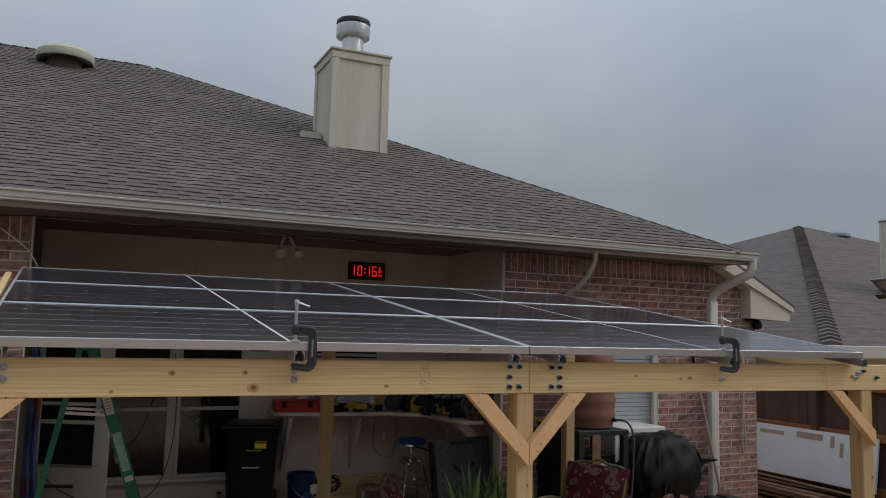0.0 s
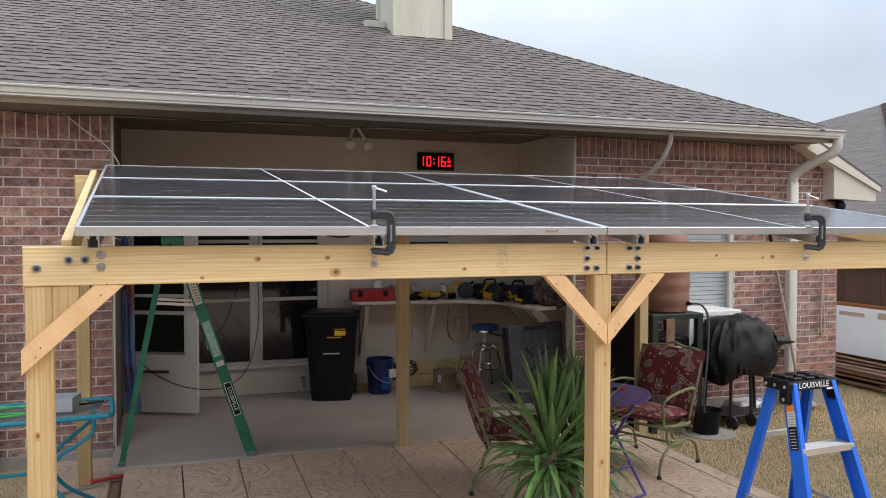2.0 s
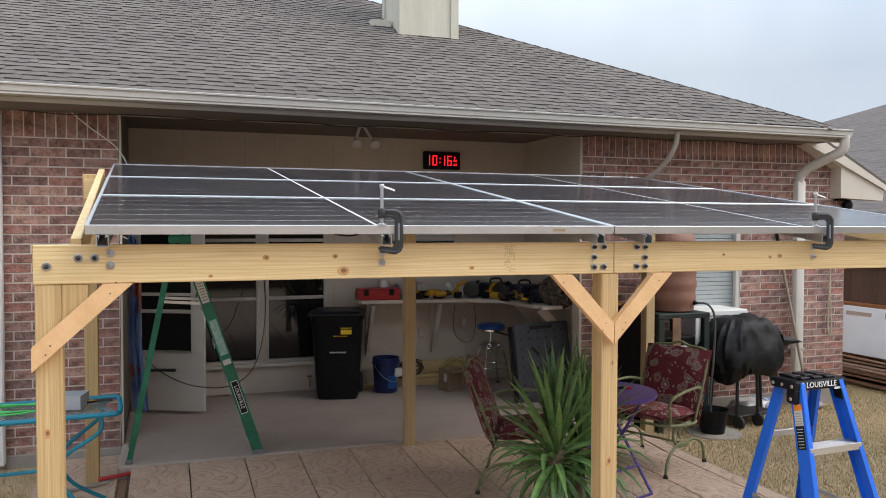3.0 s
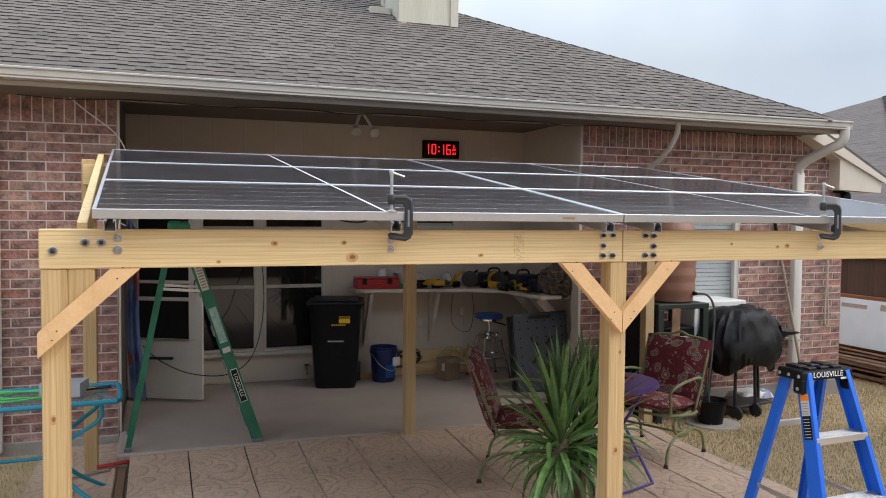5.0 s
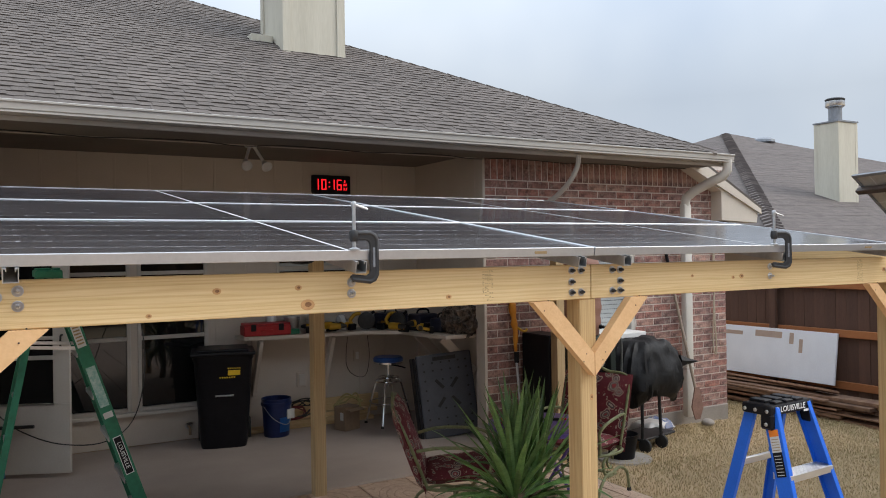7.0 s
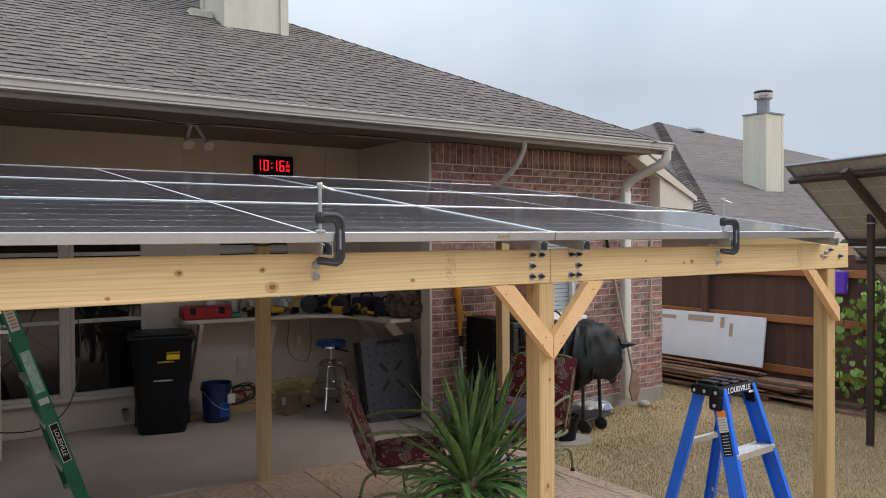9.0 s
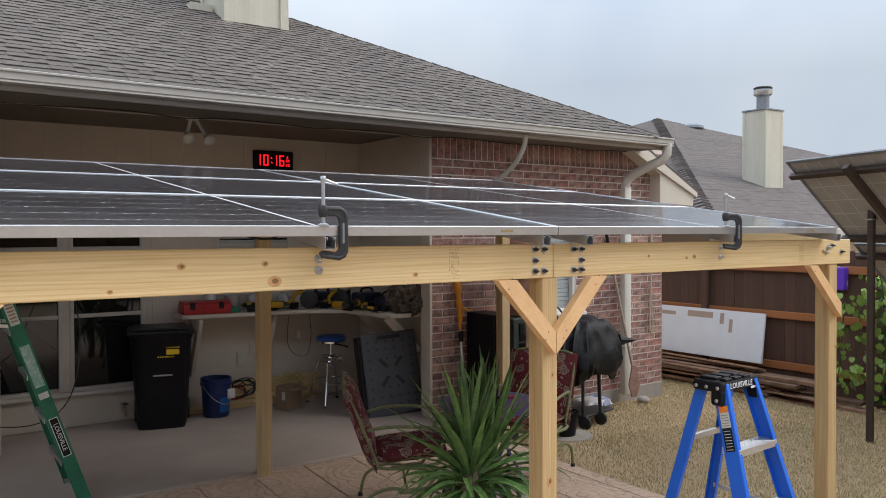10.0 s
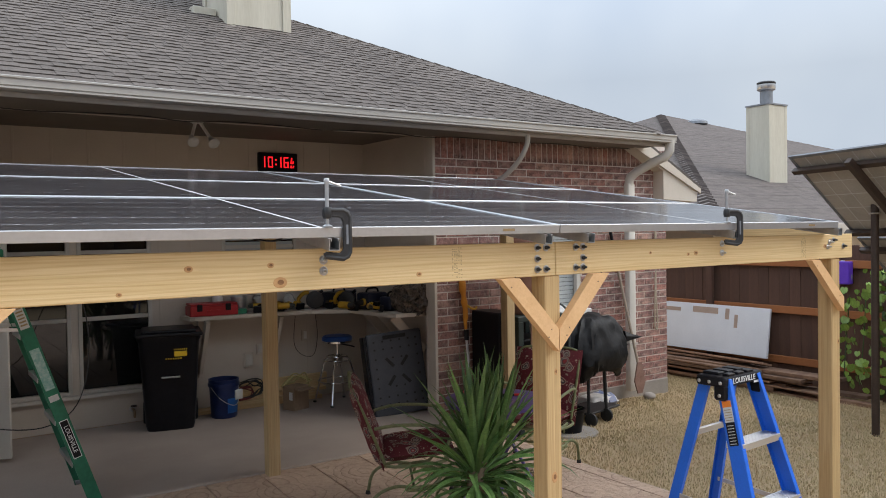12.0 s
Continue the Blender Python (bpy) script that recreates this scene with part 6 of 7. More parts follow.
    part("hook", tube(bmesh.new(), [(-0.40, 7.03, 1.72), (-0.36, 7.03, 1.70), (-0.345, 7.03, 1.73)], 0.005, 6), STEEL, t)
    # wall clock
    c = thing("wall_clock", "black digital wall clock with glowing red digits", "clock", pose(2.64, BACK_Y, 2.445))
    part("casing", one_box((0, -0.045, 0), (0.43, 0, 0.195), 0.008), BLACK_PLASTIC, c)
    glow = bpy.data.materials.new("red_led")
    glow.use_nodes = True
    g = glow.node_tree.nodes["Principled BSDF"]
    g.inputs["Base Color"].default_value = (0.5, 0.01, 0.01, 1)
    g.inputs["Emission Color"].default_value = (1.0, 0.012, 0.02, 1)
    g.inputs["Emission Strength"].default_value = 1.6
    SEG = {"a": (0, 1, 1, 1), "b": (1, 0.5, 1, 1), "c": (1, 0, 1, 0.5), "d": (0, 0, 1, 0), "e": (0, 0, 0, 0.5), "f": (0, 0.5, 0, 1), "g": (0, 0.5, 1, 0.5)}
    w, h, th = 0.042, 0.10, 0.011
    for x0, segs in ((0.022, "bc"), (0.105, "abcdef"), (0.200, "bc"), (0.278, "acdefg")):
        bm = bmesh.new()
        for s in segs:
            ax_, az, bx_, bz = SEG[s]
            ux, vx = x0 + min(ax_, bx_) * w - th / 2, x0 + max(ax_, bx_) * w + th / 2
            uz, vz = 0.047 + min(az, bz) * h - th / 2, 0.047 + max(az, bz) * h + th / 2
            box(bm, (ux, -0.0475, uz), (vx, -0.0455, vz), 0.0008)
        part("digit", bm, glow, c, "glowing red digit")
    for z in (0.075, 0.12):
        part("colon_dot", one_box((0.181, -0.0475, z - 0.007), (0.194, -0.0455, z + 0.007)), glow, c, "glowing red dot")
    for x, z in ((0.352, 0.10), (0.375, 0.10), (0.352, 0.055), (0.378, 0.055), (0.36, 0.135)):
        bm = bmesh.new()
        box(bm, (x - 0.008, -0.0475, z - 0.014), (x + 0.008, -0.0455, z - 0.006))
        box(bm, (x - 0.003, -0.0475, z - 0.002), (x + 0.009, -0.0455, z + 0.012))
        part("small_digit", bm, glow, c, "small glowing red digit")
    # flood lamp
    f = thing("flood_lamp", "white twin flood lamp under the porch ceiling", "lamp", pose(1.69, 7.38, 2.776))
    part("base", lathe(bmesh.new(), [(0.06, 0), (0.06, -0.02), (0.045, -0.03)], 20), WHITE, f, "", True)
    for dx, dy in ((-0.09, -0.05), (0.12, -0.03)):
        p0, p1 = Vector((dx * 0.2, dy * 0.2, -0.025)), Vector((dx * 0.8, dy - 0.02, -0.16))
        part("arm", tube(bmesh.new(), [p0, p1], 0.014, 10), WHITE, f, "", True)
        ax2 = Vector((dx * 0.7, -0.75, -0.55)).normalized()
        m = Matrix.Translation(p1) @ ax2.to_track_quat("Z", "Y").to_matrix().to_4x4()
        part("bulb", lathe(bmesh.new(), [(0.02, -0.01), (0.023, 0.02), (0.043, 0.065), (0.048, 0.08), (0.036, 0.09), (0.005, 0.096)], 20, m), PAPER, f, "unlit reflector bulb", True)
    # corner shelf
    s = thing("corner_shelf", "white L-shaped workshop shelf on wooden brackets", "shelf")
    bm = bmesh.new()
    prism(bm, [(1.82, 8.447), (1.84, 8.20), (1.88, 8.17), (3.02, 8.02), (3.34, 7.78), (3.40, 7.25), (3.44, 7.08), (3.876, 7.06), (3.876, 8.447)], 0.986, 1.021, 2)
    part("top", bm, CREAM, s)
    for x in (2.0, 2.75):
        part("bracket", bar(bmesh.new(), (x, 8.18, 0.981), (x, 8.43, 0.45), 0.04, 0.075, 0.003), CREAM, s)
        part("cleat", one_box((x - 0.02, 8.40, 0.40), (x + 0.02, 8.445, 0.984), 0.002), CREAM, s)
    for y in (7.25, 7.75):
        part("bracket", bar(bmesh.new(), (3.50, y, 0.981), (3.86, y, 0.62), 0.04, 0.09, 0.003), CREAM, s)
    # tools on the shelf
    red = surf("red_case_plastic", (0.34, 0.012, 0.016), (0.44, 0.02, 0.024), 8, 0.45)
    k = thing("tool_case", "red plastic tool case lying on the shelf", "tool case", pose(2.07, 8.28, 1.022, 0, 0, -5))
    part("shell", one_box((-0.22, -0.11, 0), (0.24, 0.11, 0.10), 0.014, segs=2), red, k)
    part("lid", one_box((-0.215, -0.105, 0.1), (0.235, 0.105, 0.122), 0.01, segs=2), red, k)
    for x in (-0.13, 0.14):
        part("latch", one_box((x - 0.025, -0.118, 0.05), (x + 0.025, -0.108, 0.115), 0.003), BLACK_PLASTIC, k)
    part("handle", one_box((-0.06, -0.125, 0.04), (0.06, -0.108, 0.06), 0.004), red, k)
    YEL = surf("tool_yellow", (0.40, 0.22, 0.012), (0.52, 0.31, 0.02), 10, 0.5)
    rnd = random.Random(5)

    def drill(x, y, rot, s=1.0, lab="yellow and black cordless drill on the shelf"):
        q = thing("cordless_drill", lab, "power tool", pose(x, y, 1.022 + 0.04 * s, 78, 0, rot) @ Matrix.Scale(s, 4), "power tools on the shelf")
        part("battery", one_box((-0.06, -0.04, 0), (0.05, 0.04, 0.05), 0.006), BLACK_PLASTIC, q)
        part("grip", bar(bmesh.new(), (0, 0, 0.045), (0.02, 0, 0.15), 0.035, 0.045, 0.006, up=(1, 0, 0)), YEL, q)
        part("motor", tube(bmesh.new(), [(-0.06, 0, 0.17), (-0.05, 0, 0.17), (0.07, 0, 0.17)], [0.025, 0.036, 0.034], 14), YEL, q, "", True)
        part("chuck", tube(bmesh.new(), [(0.07, 0, 0.17), (0.11, 0, 0.17), (0.14, 0, 0.17)], [0.03, 0.026, 0.014], 14), BLACK_IRON, q, "", True)
        return q

    def saw(x, y, rot, lab):
        q = thing("circular_saw", lab, "power tool", pose(x, y, 1.022, 0, 0, rot), "power tools on the shelf")
        part("base_plate", one_box((-0.14, -0.07, 0), (0.15, 0.07, 0.006), 0.002), STEEL, q)
        part("blade_guard", lathe(bmesh.new(), [(0.085, 0), (0.09, 0.006), (0.09, 0.03), (0.08, 0.036)], 24, Matrix.Translation((0.03, -0.02, 0.096)) @ Matrix.Rotation(radians(90), 4, "X")), BLACK_IRON, q, "", True)
        part("motor", tube(bmesh.new(), [(0.0, -0.01, 0.1), (0.0, 0.09, 0.1)], 0.042, 16), YEL, q, "", True)
        part("rear_handle", tube(bmesh.new(), curve([(-0.03, 0, 0.17), (-0.09, 0, 0.16), (-0.14, 0, 0.1), (-0.12, 0, 0.05)], 4), 0.02, 10), YEL, q, "", True)
        part("front_knob", tube(bmesh.new(), [(0.06, 0, 0.15), (0.11, 0, 0.19)], 0.016, 10), BLACK_PLASTIC, q, "", True)
    drill(2.57, 8.22, 20)
    drill(2.72, 8.15, -10, 0.9)
    saw(3.08, 8.14, -30, "yellow circular saw resting on the shelf corner")
    saw(3.36, 7.92, -60, "dark blue-black circular saw with yellow trim on the shelf")
    drill(3.30, 7.62, -70)
    drill(3.52, 7.52, 200, 1.05)
    for x, y, r in ((2.48, 8.12, 150), (2.80, 8.26, 75), (2.95, 8.12, 200), (3.20, 8.02, 120), (3.24, 8.28, 40), (3.46, 7.35, 250)):
        drill(x, y, r, 0.8, "black and yellow cordless tool lying on the crowded shelf")
    NAVY = surf("navy_tool_plastic", (0.006, 0.009, 0.024), (0.014, 0.019, 0.045), 9, 0.5)
    for x, y, a, b, h, lab in ((3.55, 7.72, 0.13, 0.10, 0.17, "navy power tool charger box on the shelf"), (3.62, 7.45, 0.11, 0.08, 0.14, "dark blue battery charger on the shelf"), (3.42, 8.2, 0.16, 0.12, 0.16, "black tool bag on the shelf")):
        q = thing("charger_box", lab, "tool box", pose(x, y, 1.022, 0, 0, rnd.uniform(-40, 40)))
        part("shell", one_box((-a, -b, 0), (a, b, h), 0.025, segs=2), NAVY, q)
        part("grip", tube(bmesh.new(), curve([(-a * 0.6, 0, h), (-a * 0.4, 0, h + 0.04), (a * 0.4, 0, h + 0.04), (a * 0.6, 0, h)], 4), 0.01, 8), BLACK_PLASTIC, q)
    CLEARP = surf("clear_plastic", (0.42, 0.42, 0.42), (0.6, 0.6, 0.6), 30, 0.25, 0.4)
    for x, y in ((2.60, 8.34), (2.90, 8.28)):
        q = thing("plastic_pouch", "crumpled clear plastic pouch on the shelf", "pouch", pose(x, y, 1.022, 0, 0, rnd.uniform(0, 90)))
        part("bag", soft_pad(bmesh.new(), 0.14, 0.18, 0.10, Matrix.Translation((0, 0, 0.08)) @ Matrix.Rotation(radians(65), 4, "X"), 8), CLEARP, q, "", True)
    q = thing("white_jar", "white plastic jar on the shelf", "jar", pose(2.17, 8.38, 1.022))
    part("jar", lathe(bmesh.new(), [(0.05, 0), (0.052, 0.16), (0.04, 0.18)], 20), WHITE, q, "", True)
    part("lid", lathe(bmesh.new(), [(0.044, 0.18), (0.044, 0.205)], 20), WHITE, q, "", True)
    q = thing("small_tub", "grey plastic tub on the shelf", "tub", pose(2.37, 8.33, 1.022))
    part("tub", lathe(bmesh.new(), [(0.06, 0), (0.08, 0.15), (0.085, 0.15), (0.085, 0.16), (0.075, 0.16), (0.055, 0.02)], 20), STRUT, q, "", True)
    q = thing("green_case", "small green plastic case on the shelf", "case", pose(2.33, 8.20, 1.022, 0, 0, 6))
    part("shell", one_box((-0.06, -0.04, 0), (0.06, 0.04, 0.05), 0.008), GREEN_FG, q)
    q = thing("tarp_bundle", "crumpled camouflage brown tarp bundled on the shelf", "tarp", pose(3.70, 7.22, 1.022))
    bm = bmesh.new()
    bmesh.ops.create_icosphere(bm, subdivisions=5, radius=0.2)
    for v in bm.verts:
        n1 = (1 - abs(noise.noise(v.co * 8)) * 3) * 0.16 + (1 - abs(noise.noise(v.co * 19)) * 3) * 0.12
        v.co *= 1 + n1
        v.co.x *= 0.8
        v.co.z = max(v.co.z * 0.85 + 0.12, -0.06 if v.co.y < -0.14 else 0.0)
    part("cloth", bm, surf("camouflage_cloth", (0.012, 0.010, 0.008), (0.20, 0.15, 0.115), 16, 0.6, 0.4, contrast=(0.4, 0.6)), q)
    # leaning plastic table top
    q = thing("folded_plastic_table", "dark grey moulded plastic table top leaning in the porch", "folding table", pose(3.535, 7.13, 0.056, -8, -4, -10) @ Matrix.Diagonal((0.98, 1, 0.91, 1)))
    GREY = surf("dark_grey_plastic", (0.040, 0.044, 0.055), (0.068, 0.073, 0.088), 8, 0.5, fine=100, fine_bump=0.1)
    part("panel", one_box((-0.29, -0.02, 0), (0.29, 0.02, 0.87), 0.018, segs=2), GREY, q)
    part("side_panel", one_box((-0.325, -0.015, 0.0), (-0.295, 0.09, 0.85), 0.006), BLACK_PLASTIC, q)
    for a in (45, 135, 225, 315):
        ca, sa = math.cos(radians(a)), math.sin(radians(a))
        part("slot", bar(bmesh.new(), (ca * 0.055, -0.021, 0.46 + sa * 0.07), (ca * 0.16, -0.021, 0.46 + sa * 0.2), 0.006, 0.032, 0.002, up=(-sa, 0, ca)), RUBBER, q)
    hole = part("hole", lathe(bmesh.new(), [(0.011, 0), (0.011, 0.003)], 10, Matrix.Rotation(radians(90), 4, "X")), RUBBER, q)
    spots = [(x, z) for z in (0.12, 0.2, 0.3, 0.4, 0.5, 0.6, 0.7, 0.78) for x in (-0.22, -0.13, -0.04, 0.05, 0.14, 0.22) if abs(x) > 0.18 or z < 0.22 or z > 0.66 or (abs(x) < 0.06 and (z < 0.34 or z > 0.58))]
    hole.matrix_basis = Matrix.Translation((spots[0][0], -0.019, spots[0][1]))
    for x, z in spots[1:]:
        shared(hole, "hole", q, Matrix.Translation((x, -0.019, z)))
    part("grip_slot", one_box((-0.12, -0.024, 0.80), (0.12, -0.018, 0.84), 0.002), RUBBER, q)
    part("lower_rib", one_box((-0.2, -0.026, 0.07), (0.12, -0.018, 0.085), 0.002), GREY, q)
    # stool
    q = thing("work_stool", "chrome work stool with a blue padded seat and foot ring", "stool", pose(3.275, 7.98, 0.056, 0, 0, 20) @ Matrix.Diagonal((1.05, 1.05, 0.96, 1)))
    part("seat", lathe(bmesh.new(), [(0.125, 0.66), (0.145, 0.67), (0.148, 0.70), (0.13, 0.72), (0.02, 0.722)], 30), surf("blue_vinyl", (0.015, 0.055, 0.2), (0.03, 0.1, 0.32), 5, 0.4), q, "blue padded seat", True)
    part("seat_rim", lathe(bmesh.new(), [(0.13, 0.645), (0.142, 0.65), (0.142, 0.668)], 30), CHROME, q, "", True)
    part("spindle", tube(bmesh.new(), [(0, 0, 0.40), (0, 0, 0.65)], 0.016, 12), CHROME, q, "", True)
    part("hub", lathe(bmesh.new(), [(0.03, 0.42), (0.05, 0.45), (0.05, 0.5), (0.03, 0.52)], 20), CHROME, q, "", True)
    part("lift_lever", tube(bmesh.new(), [(0.02, -0.02, 0.63), (0.12, -0.06, 0.60), (0.17, -0.07, 0.58)], 0.008, 8), BLACK_PLASTIC, q, "", True)
    part("brace_ring", tube(bmesh.new(), [(0.10 * math.cos(a), 0.10 * math.sin(a), 0.50) for a in np.linspace(0, 2 * math.pi, 24, endpoint=False)], 0.008, 8, True), CHROME, q, "", True)
    for z, r in ((0.46, 0.13), (0.24, 0.19)):
        part("ring", tube(bmesh.new(), [(r * math.cos(a), r * math.sin(a), z) for a in np.linspace(0, 2 * math.pi, 28, endpoint=False)], 0.008, 8, True), CHROME, q, "", True)
    for k in range(4):
        a = k * math.pi / 2 + 0.5
        ca, sa = math.cos(a), math.sin(a)
        part("leg", tube(bmesh.new(), curve([(ca * 0.03, sa * 0.03, 0.49), (ca * 0.11, sa * 0.11, 0.47), (ca * 0.15, sa * 0.15, 0.36), (ca * 0.2, sa * 0.2, 0.16), (ca * 0.235, sa * 0.235, 0.01)], 5), 0.011, 8), CHROME, q, "", True)
        part("foot", lathe(bmesh.new(), [(0.016, 0), (0.016, 0.02)], 10, Matrix.Translation((ca * 0.235, sa * 0.235, 0))), RUBBER, q)
    # bucket
    BLUEP = surf("dark_blue_plastic", (0.004, 0.013, 0.065), (0.008, 0.022, 0.10), 8, 0.4)
    q = thing("bucket", "dark blue plastic bucket with a wire handle", "bucket", pose(2.125, 8.12, 0.056) @ Matrix.Diagonal((0.94, 0.94, 1, 1)))
    part("pail", lathe(bmesh.new(), [(0.125, 0), (0.13, 0.01), (0.145, 0.30), (0.158, 0.30), (0.158, 0.33), (0.15, 0.335), (0.153, 0.365), (0.145, 0.365), (0.12, 0.02)], 32), BLUEP, q, "", True)
    part("bail", tube(bmesh.new(), curve([(-0.15, -0.02, 0.31), (-0.09, -0.15, 0.2), (0.03, -0.17, 0.13), (0.1, -0.14, 0.16), (0.15, -0.02, 0.31)], 6), 0.004, 6), STEEL, q, "", True)
    bm = bmesh.new()
    for k in range(8):
        a = radians(-95 + k * 7)
        b = radians(-95 + (k + 1) * 7)
        v = [bm.verts.new((r * math.cos(t), r * math.sin(t), z)) for t, r, z in ((a, 0.1375, 0.05), (b, 0.1375, 0.05), (b, 0.1455, 0.19), (a, 0.1455, 0.19))]
        bm.faces.new(v)
    bmesh.ops.solidify(bm, geom=bm.faces[:], thickness=0.002)
    part("wrap_label", bm, surf("bright_blue_print", (0.02, 0.12, 0.42), (0.03, 0.17, 0.52), 8, 0.45), q, "bright blue printed band")
    part("sticker", one_box((0.03, -0.1505, 0.17), (0.12, -0.125, 0.26), 0.002, Matrix.Rotation(radians(18), 4, "Z")), PAPER, q, "pale paper sticker")
    # boards along the wall foot
    for k, (x0, x1, y, z, w, h) in enumerate(((1.9, 3.25, 8.36, 0.056, 0.13, 0.04), (2.25, 3.2, 8.33, 0.098, 0.12, 0.04), (2.3, 3.3, 8.37, 0.14, 0.13, 0.038), (2.28, 3.35, 8.40, 0.18, 0.03, 0.13))):
        q = thing("spare_board", "pale pine board stacked at the porch wall foot", "board", pose(x0, y, z), "boards stacked at the wall")
        part("plank", one_box((0, -w / 2, 0), (x1 - x0, w / 2, h), 0.003), PINE_X, q)
    q = thing("cardboard_box", "small worn brown cardboard box on the porch floor", "box", pose(2.80, 7.98, 0.056, 0, 0, 20) @ Matrix.Diagonal((0.9, 0.9, 1.3, 1)))
    CARD = surf("cardboard", (0.2, 0.135, 0.085), (0.27, 0.185, 0.12), 6, 0.85)
    part("carton", one_box((-0.1, -0.09, 0), (0.12, 0.09, 0.18), 0.003), CARD, q)
    part("flap", one_box((-0.1, -0.16, 0.178), (0.12, -0.09, 0.182), 0, Matrix.Rotation(radians(8), 4, "X")), CARD, q)
    part("mark", one_box((-0.102, -0.06, 0.08), (-0.1, -0.01, 0.14)), PAPER, q)
    # cords
    CORD = surf("black_cord", (0.01, 0.01, 0.01), (0.02, 0.02, 0.02), 10, 0.6)
    YC = surf("yellow_cord", (0.4, 0.33, 0.12), (0.5, 0.42, 0.18), 10, 0.6)

    def coil(name, label, x, y, z, r, turns, material, squash=0.45, seed=1, rr=0.006):
        rn = random.Random(seed)
        pts = []
        for k in range(turns * 8):
            a = k * math.pi / 4
            q2 = r * (0.75 + 0.35 * rn.random())
            pts.append((x + q2 * math.cos(a), y + q2 * math.sin(a) * squash, z + 0.012 + r * 0.9 * (0.5 + 0.5 * math.sin(a + rn.random())) * (0.6 + 0.5 * rn.random())))
        q3 = thing(name, label, "cord")
        part("loops", tube(bmesh.new(), curve(pts, 4), rr, 6), material, q3, "", True)
    coil("extension_cord", "tangled dark extension cord heaped beside the bucket", 2.42, 8.26, 0.17, 0.16, 6, CORD, seed=3)
    coil("extension_cord", "dark red tangled cord on the stacked boards", 2.36, 8.24, 0.16, 0.12, 4, surf("dark_red_cord", (0.1, 0.012, 0.012), (0.16, 0.02, 0.02), 10, 0.6), seed=8)
    coil("yellow_extension_cord", "pale yellow extension cord coiled on the boards", 2.92, 8.2, 0.2, 0.15, 4, YC, seed=4, rr=0.008)
    q = thing("hanging_cord", "thin black cord draped across the open door and ladder", "cord")
    part("line", tube(bmesh.new(), curve([(-0.25, 7.6, 0.62), (-0.1, 7.45, 0.50), (0.15, 7.2, 0.42), (0.45, 7.0, 0.44), (0.66, 7.0, 0.62), (0.78, 7.3, 1.05), (0.86, 8.40, 1.6)], 6), 0.0045, 6), CORD, q, "", True)
    q = thing("dangling_cord", "thin black cord looping down the porch wall", "cord")
    part("line", tube(bmesh.new(), curve([(3.02, 8.435, 0.93), (3.0, 8.43, 0.65), (3.08, 8.43, 0.52), (3.22, 8.43, 0.5), (3.27, 8.43, 0.7), (3.25, 8.43, 0.93)], 6), 0.003, 6), CORD, q, "", True)
    q = thing("outlet_box", "small cream electrical outlet on the porch wall", "outlet", pose(3.13, BACK_Y, 0.72))
    part("plate", one_box((-0.04, -0.012, -0.06), (0.04, 0, 0.06), 0.003), CREAM, q)
    part("socket", one_box((-0.018, -0.015, -0.04), (0.018, -0.012, 0.04), 0.002), WHITE, q)
    for x, z, w, h in ((2.62, 0.62, 0.035, 0.055), (2.50, 0.52, 0.05, 0.075)):
        q = thing("outlet_box", "grey weatherproof electrical box on the porch wall", "outlet", pose(x, BACK_Y, z))
        part("plate", one_box((-w, -0.03, -h), (w, 0, h), 0.005), CREAM, q)
        part("cover", one_box((-w * 0.7, -0.038, -h * 0.8), (w * 0.7, -0.03, h * 0.8), 0.004), DARKGLASS_FRAME, q)
    q = thing("wall_faucet", "small brass garden faucet low on the porch wall", "faucet", pose(1.36, BACK_Y, 0.16))
    part("pipe", tube(bmesh.new(), curve([(0, 0, 0.02), (0, -0.05, 0.02), (0, -0.08, 0.0), (0, -0.085, -0.05)], 4), 0.012, 8), surf("dull_brass", (0.25, 0.17, 0.10), (0.42, 0.31, 0.2), 20, 0.4, metal=0.8), q, "", True)
    part("handle", lathe(bmesh.new(), [(0.028, 0), (0.03, 0.006), (0.02, 0.012)], 12, Matrix.Translation((0, -0.06, 0.05))), BROWN_STEEL, q, "", True)
    part("flange", lathe(bmesh.new(), [(0.03, 0), (0.03, 0.004)], 14, Matrix.Translation((0, 0, 0.02)) @ Matrix.Rotation(radians(90), 4, "X")), STEEL, q)
    q = thing("eave_cable", "thin dark cable sagging along the soffit", "cable")
    pts = [(-1.1, 6.78, 2.685)]
    for k in range(1, 22):
        pts.append((-1.1 + k * 0.36, 6.74 + 0.03 * (k % 2), 2.684 - 0.016 * (k % 3 == 1)))
    part("line", tube(bmesh.new(), curve(pts, 4), 0.004, 6), CORD, q, "", True)
    q = thing("corner_cable", "pale thin cable hanging at the porch corner", "cable")
    part("line", tube(bmesh.new(), curve([(-0.75, 6.81, 2.69), (-0.62, 6.80, 2.58), (-0.45, 6.79, 2.45), (-0.38, 6.79, 2.36), (-0.33, 6.85, 2.25)], 6), 0.005, 6), WHITE, q, "", True)
    q = thing("camera_lamp", "small dark round lamp under the boxed eave", "lamp", pose(7.0, 6.78, 2.06))
    part("globe", lathe(bmesh.new(), [(0.01, -0.06), (0.045, -0.045), (0.055, -0.01), (0.04, 0.03), (0.02, 0.05)], 16), BLACK_PLASTIC, q, "", True)
    part("stem", tube(bmesh.new(), [(-0.15, 0.03, 0.05), (0, 0, 0.04)], 0.012, 8), BLACK_PLASTIC, q)
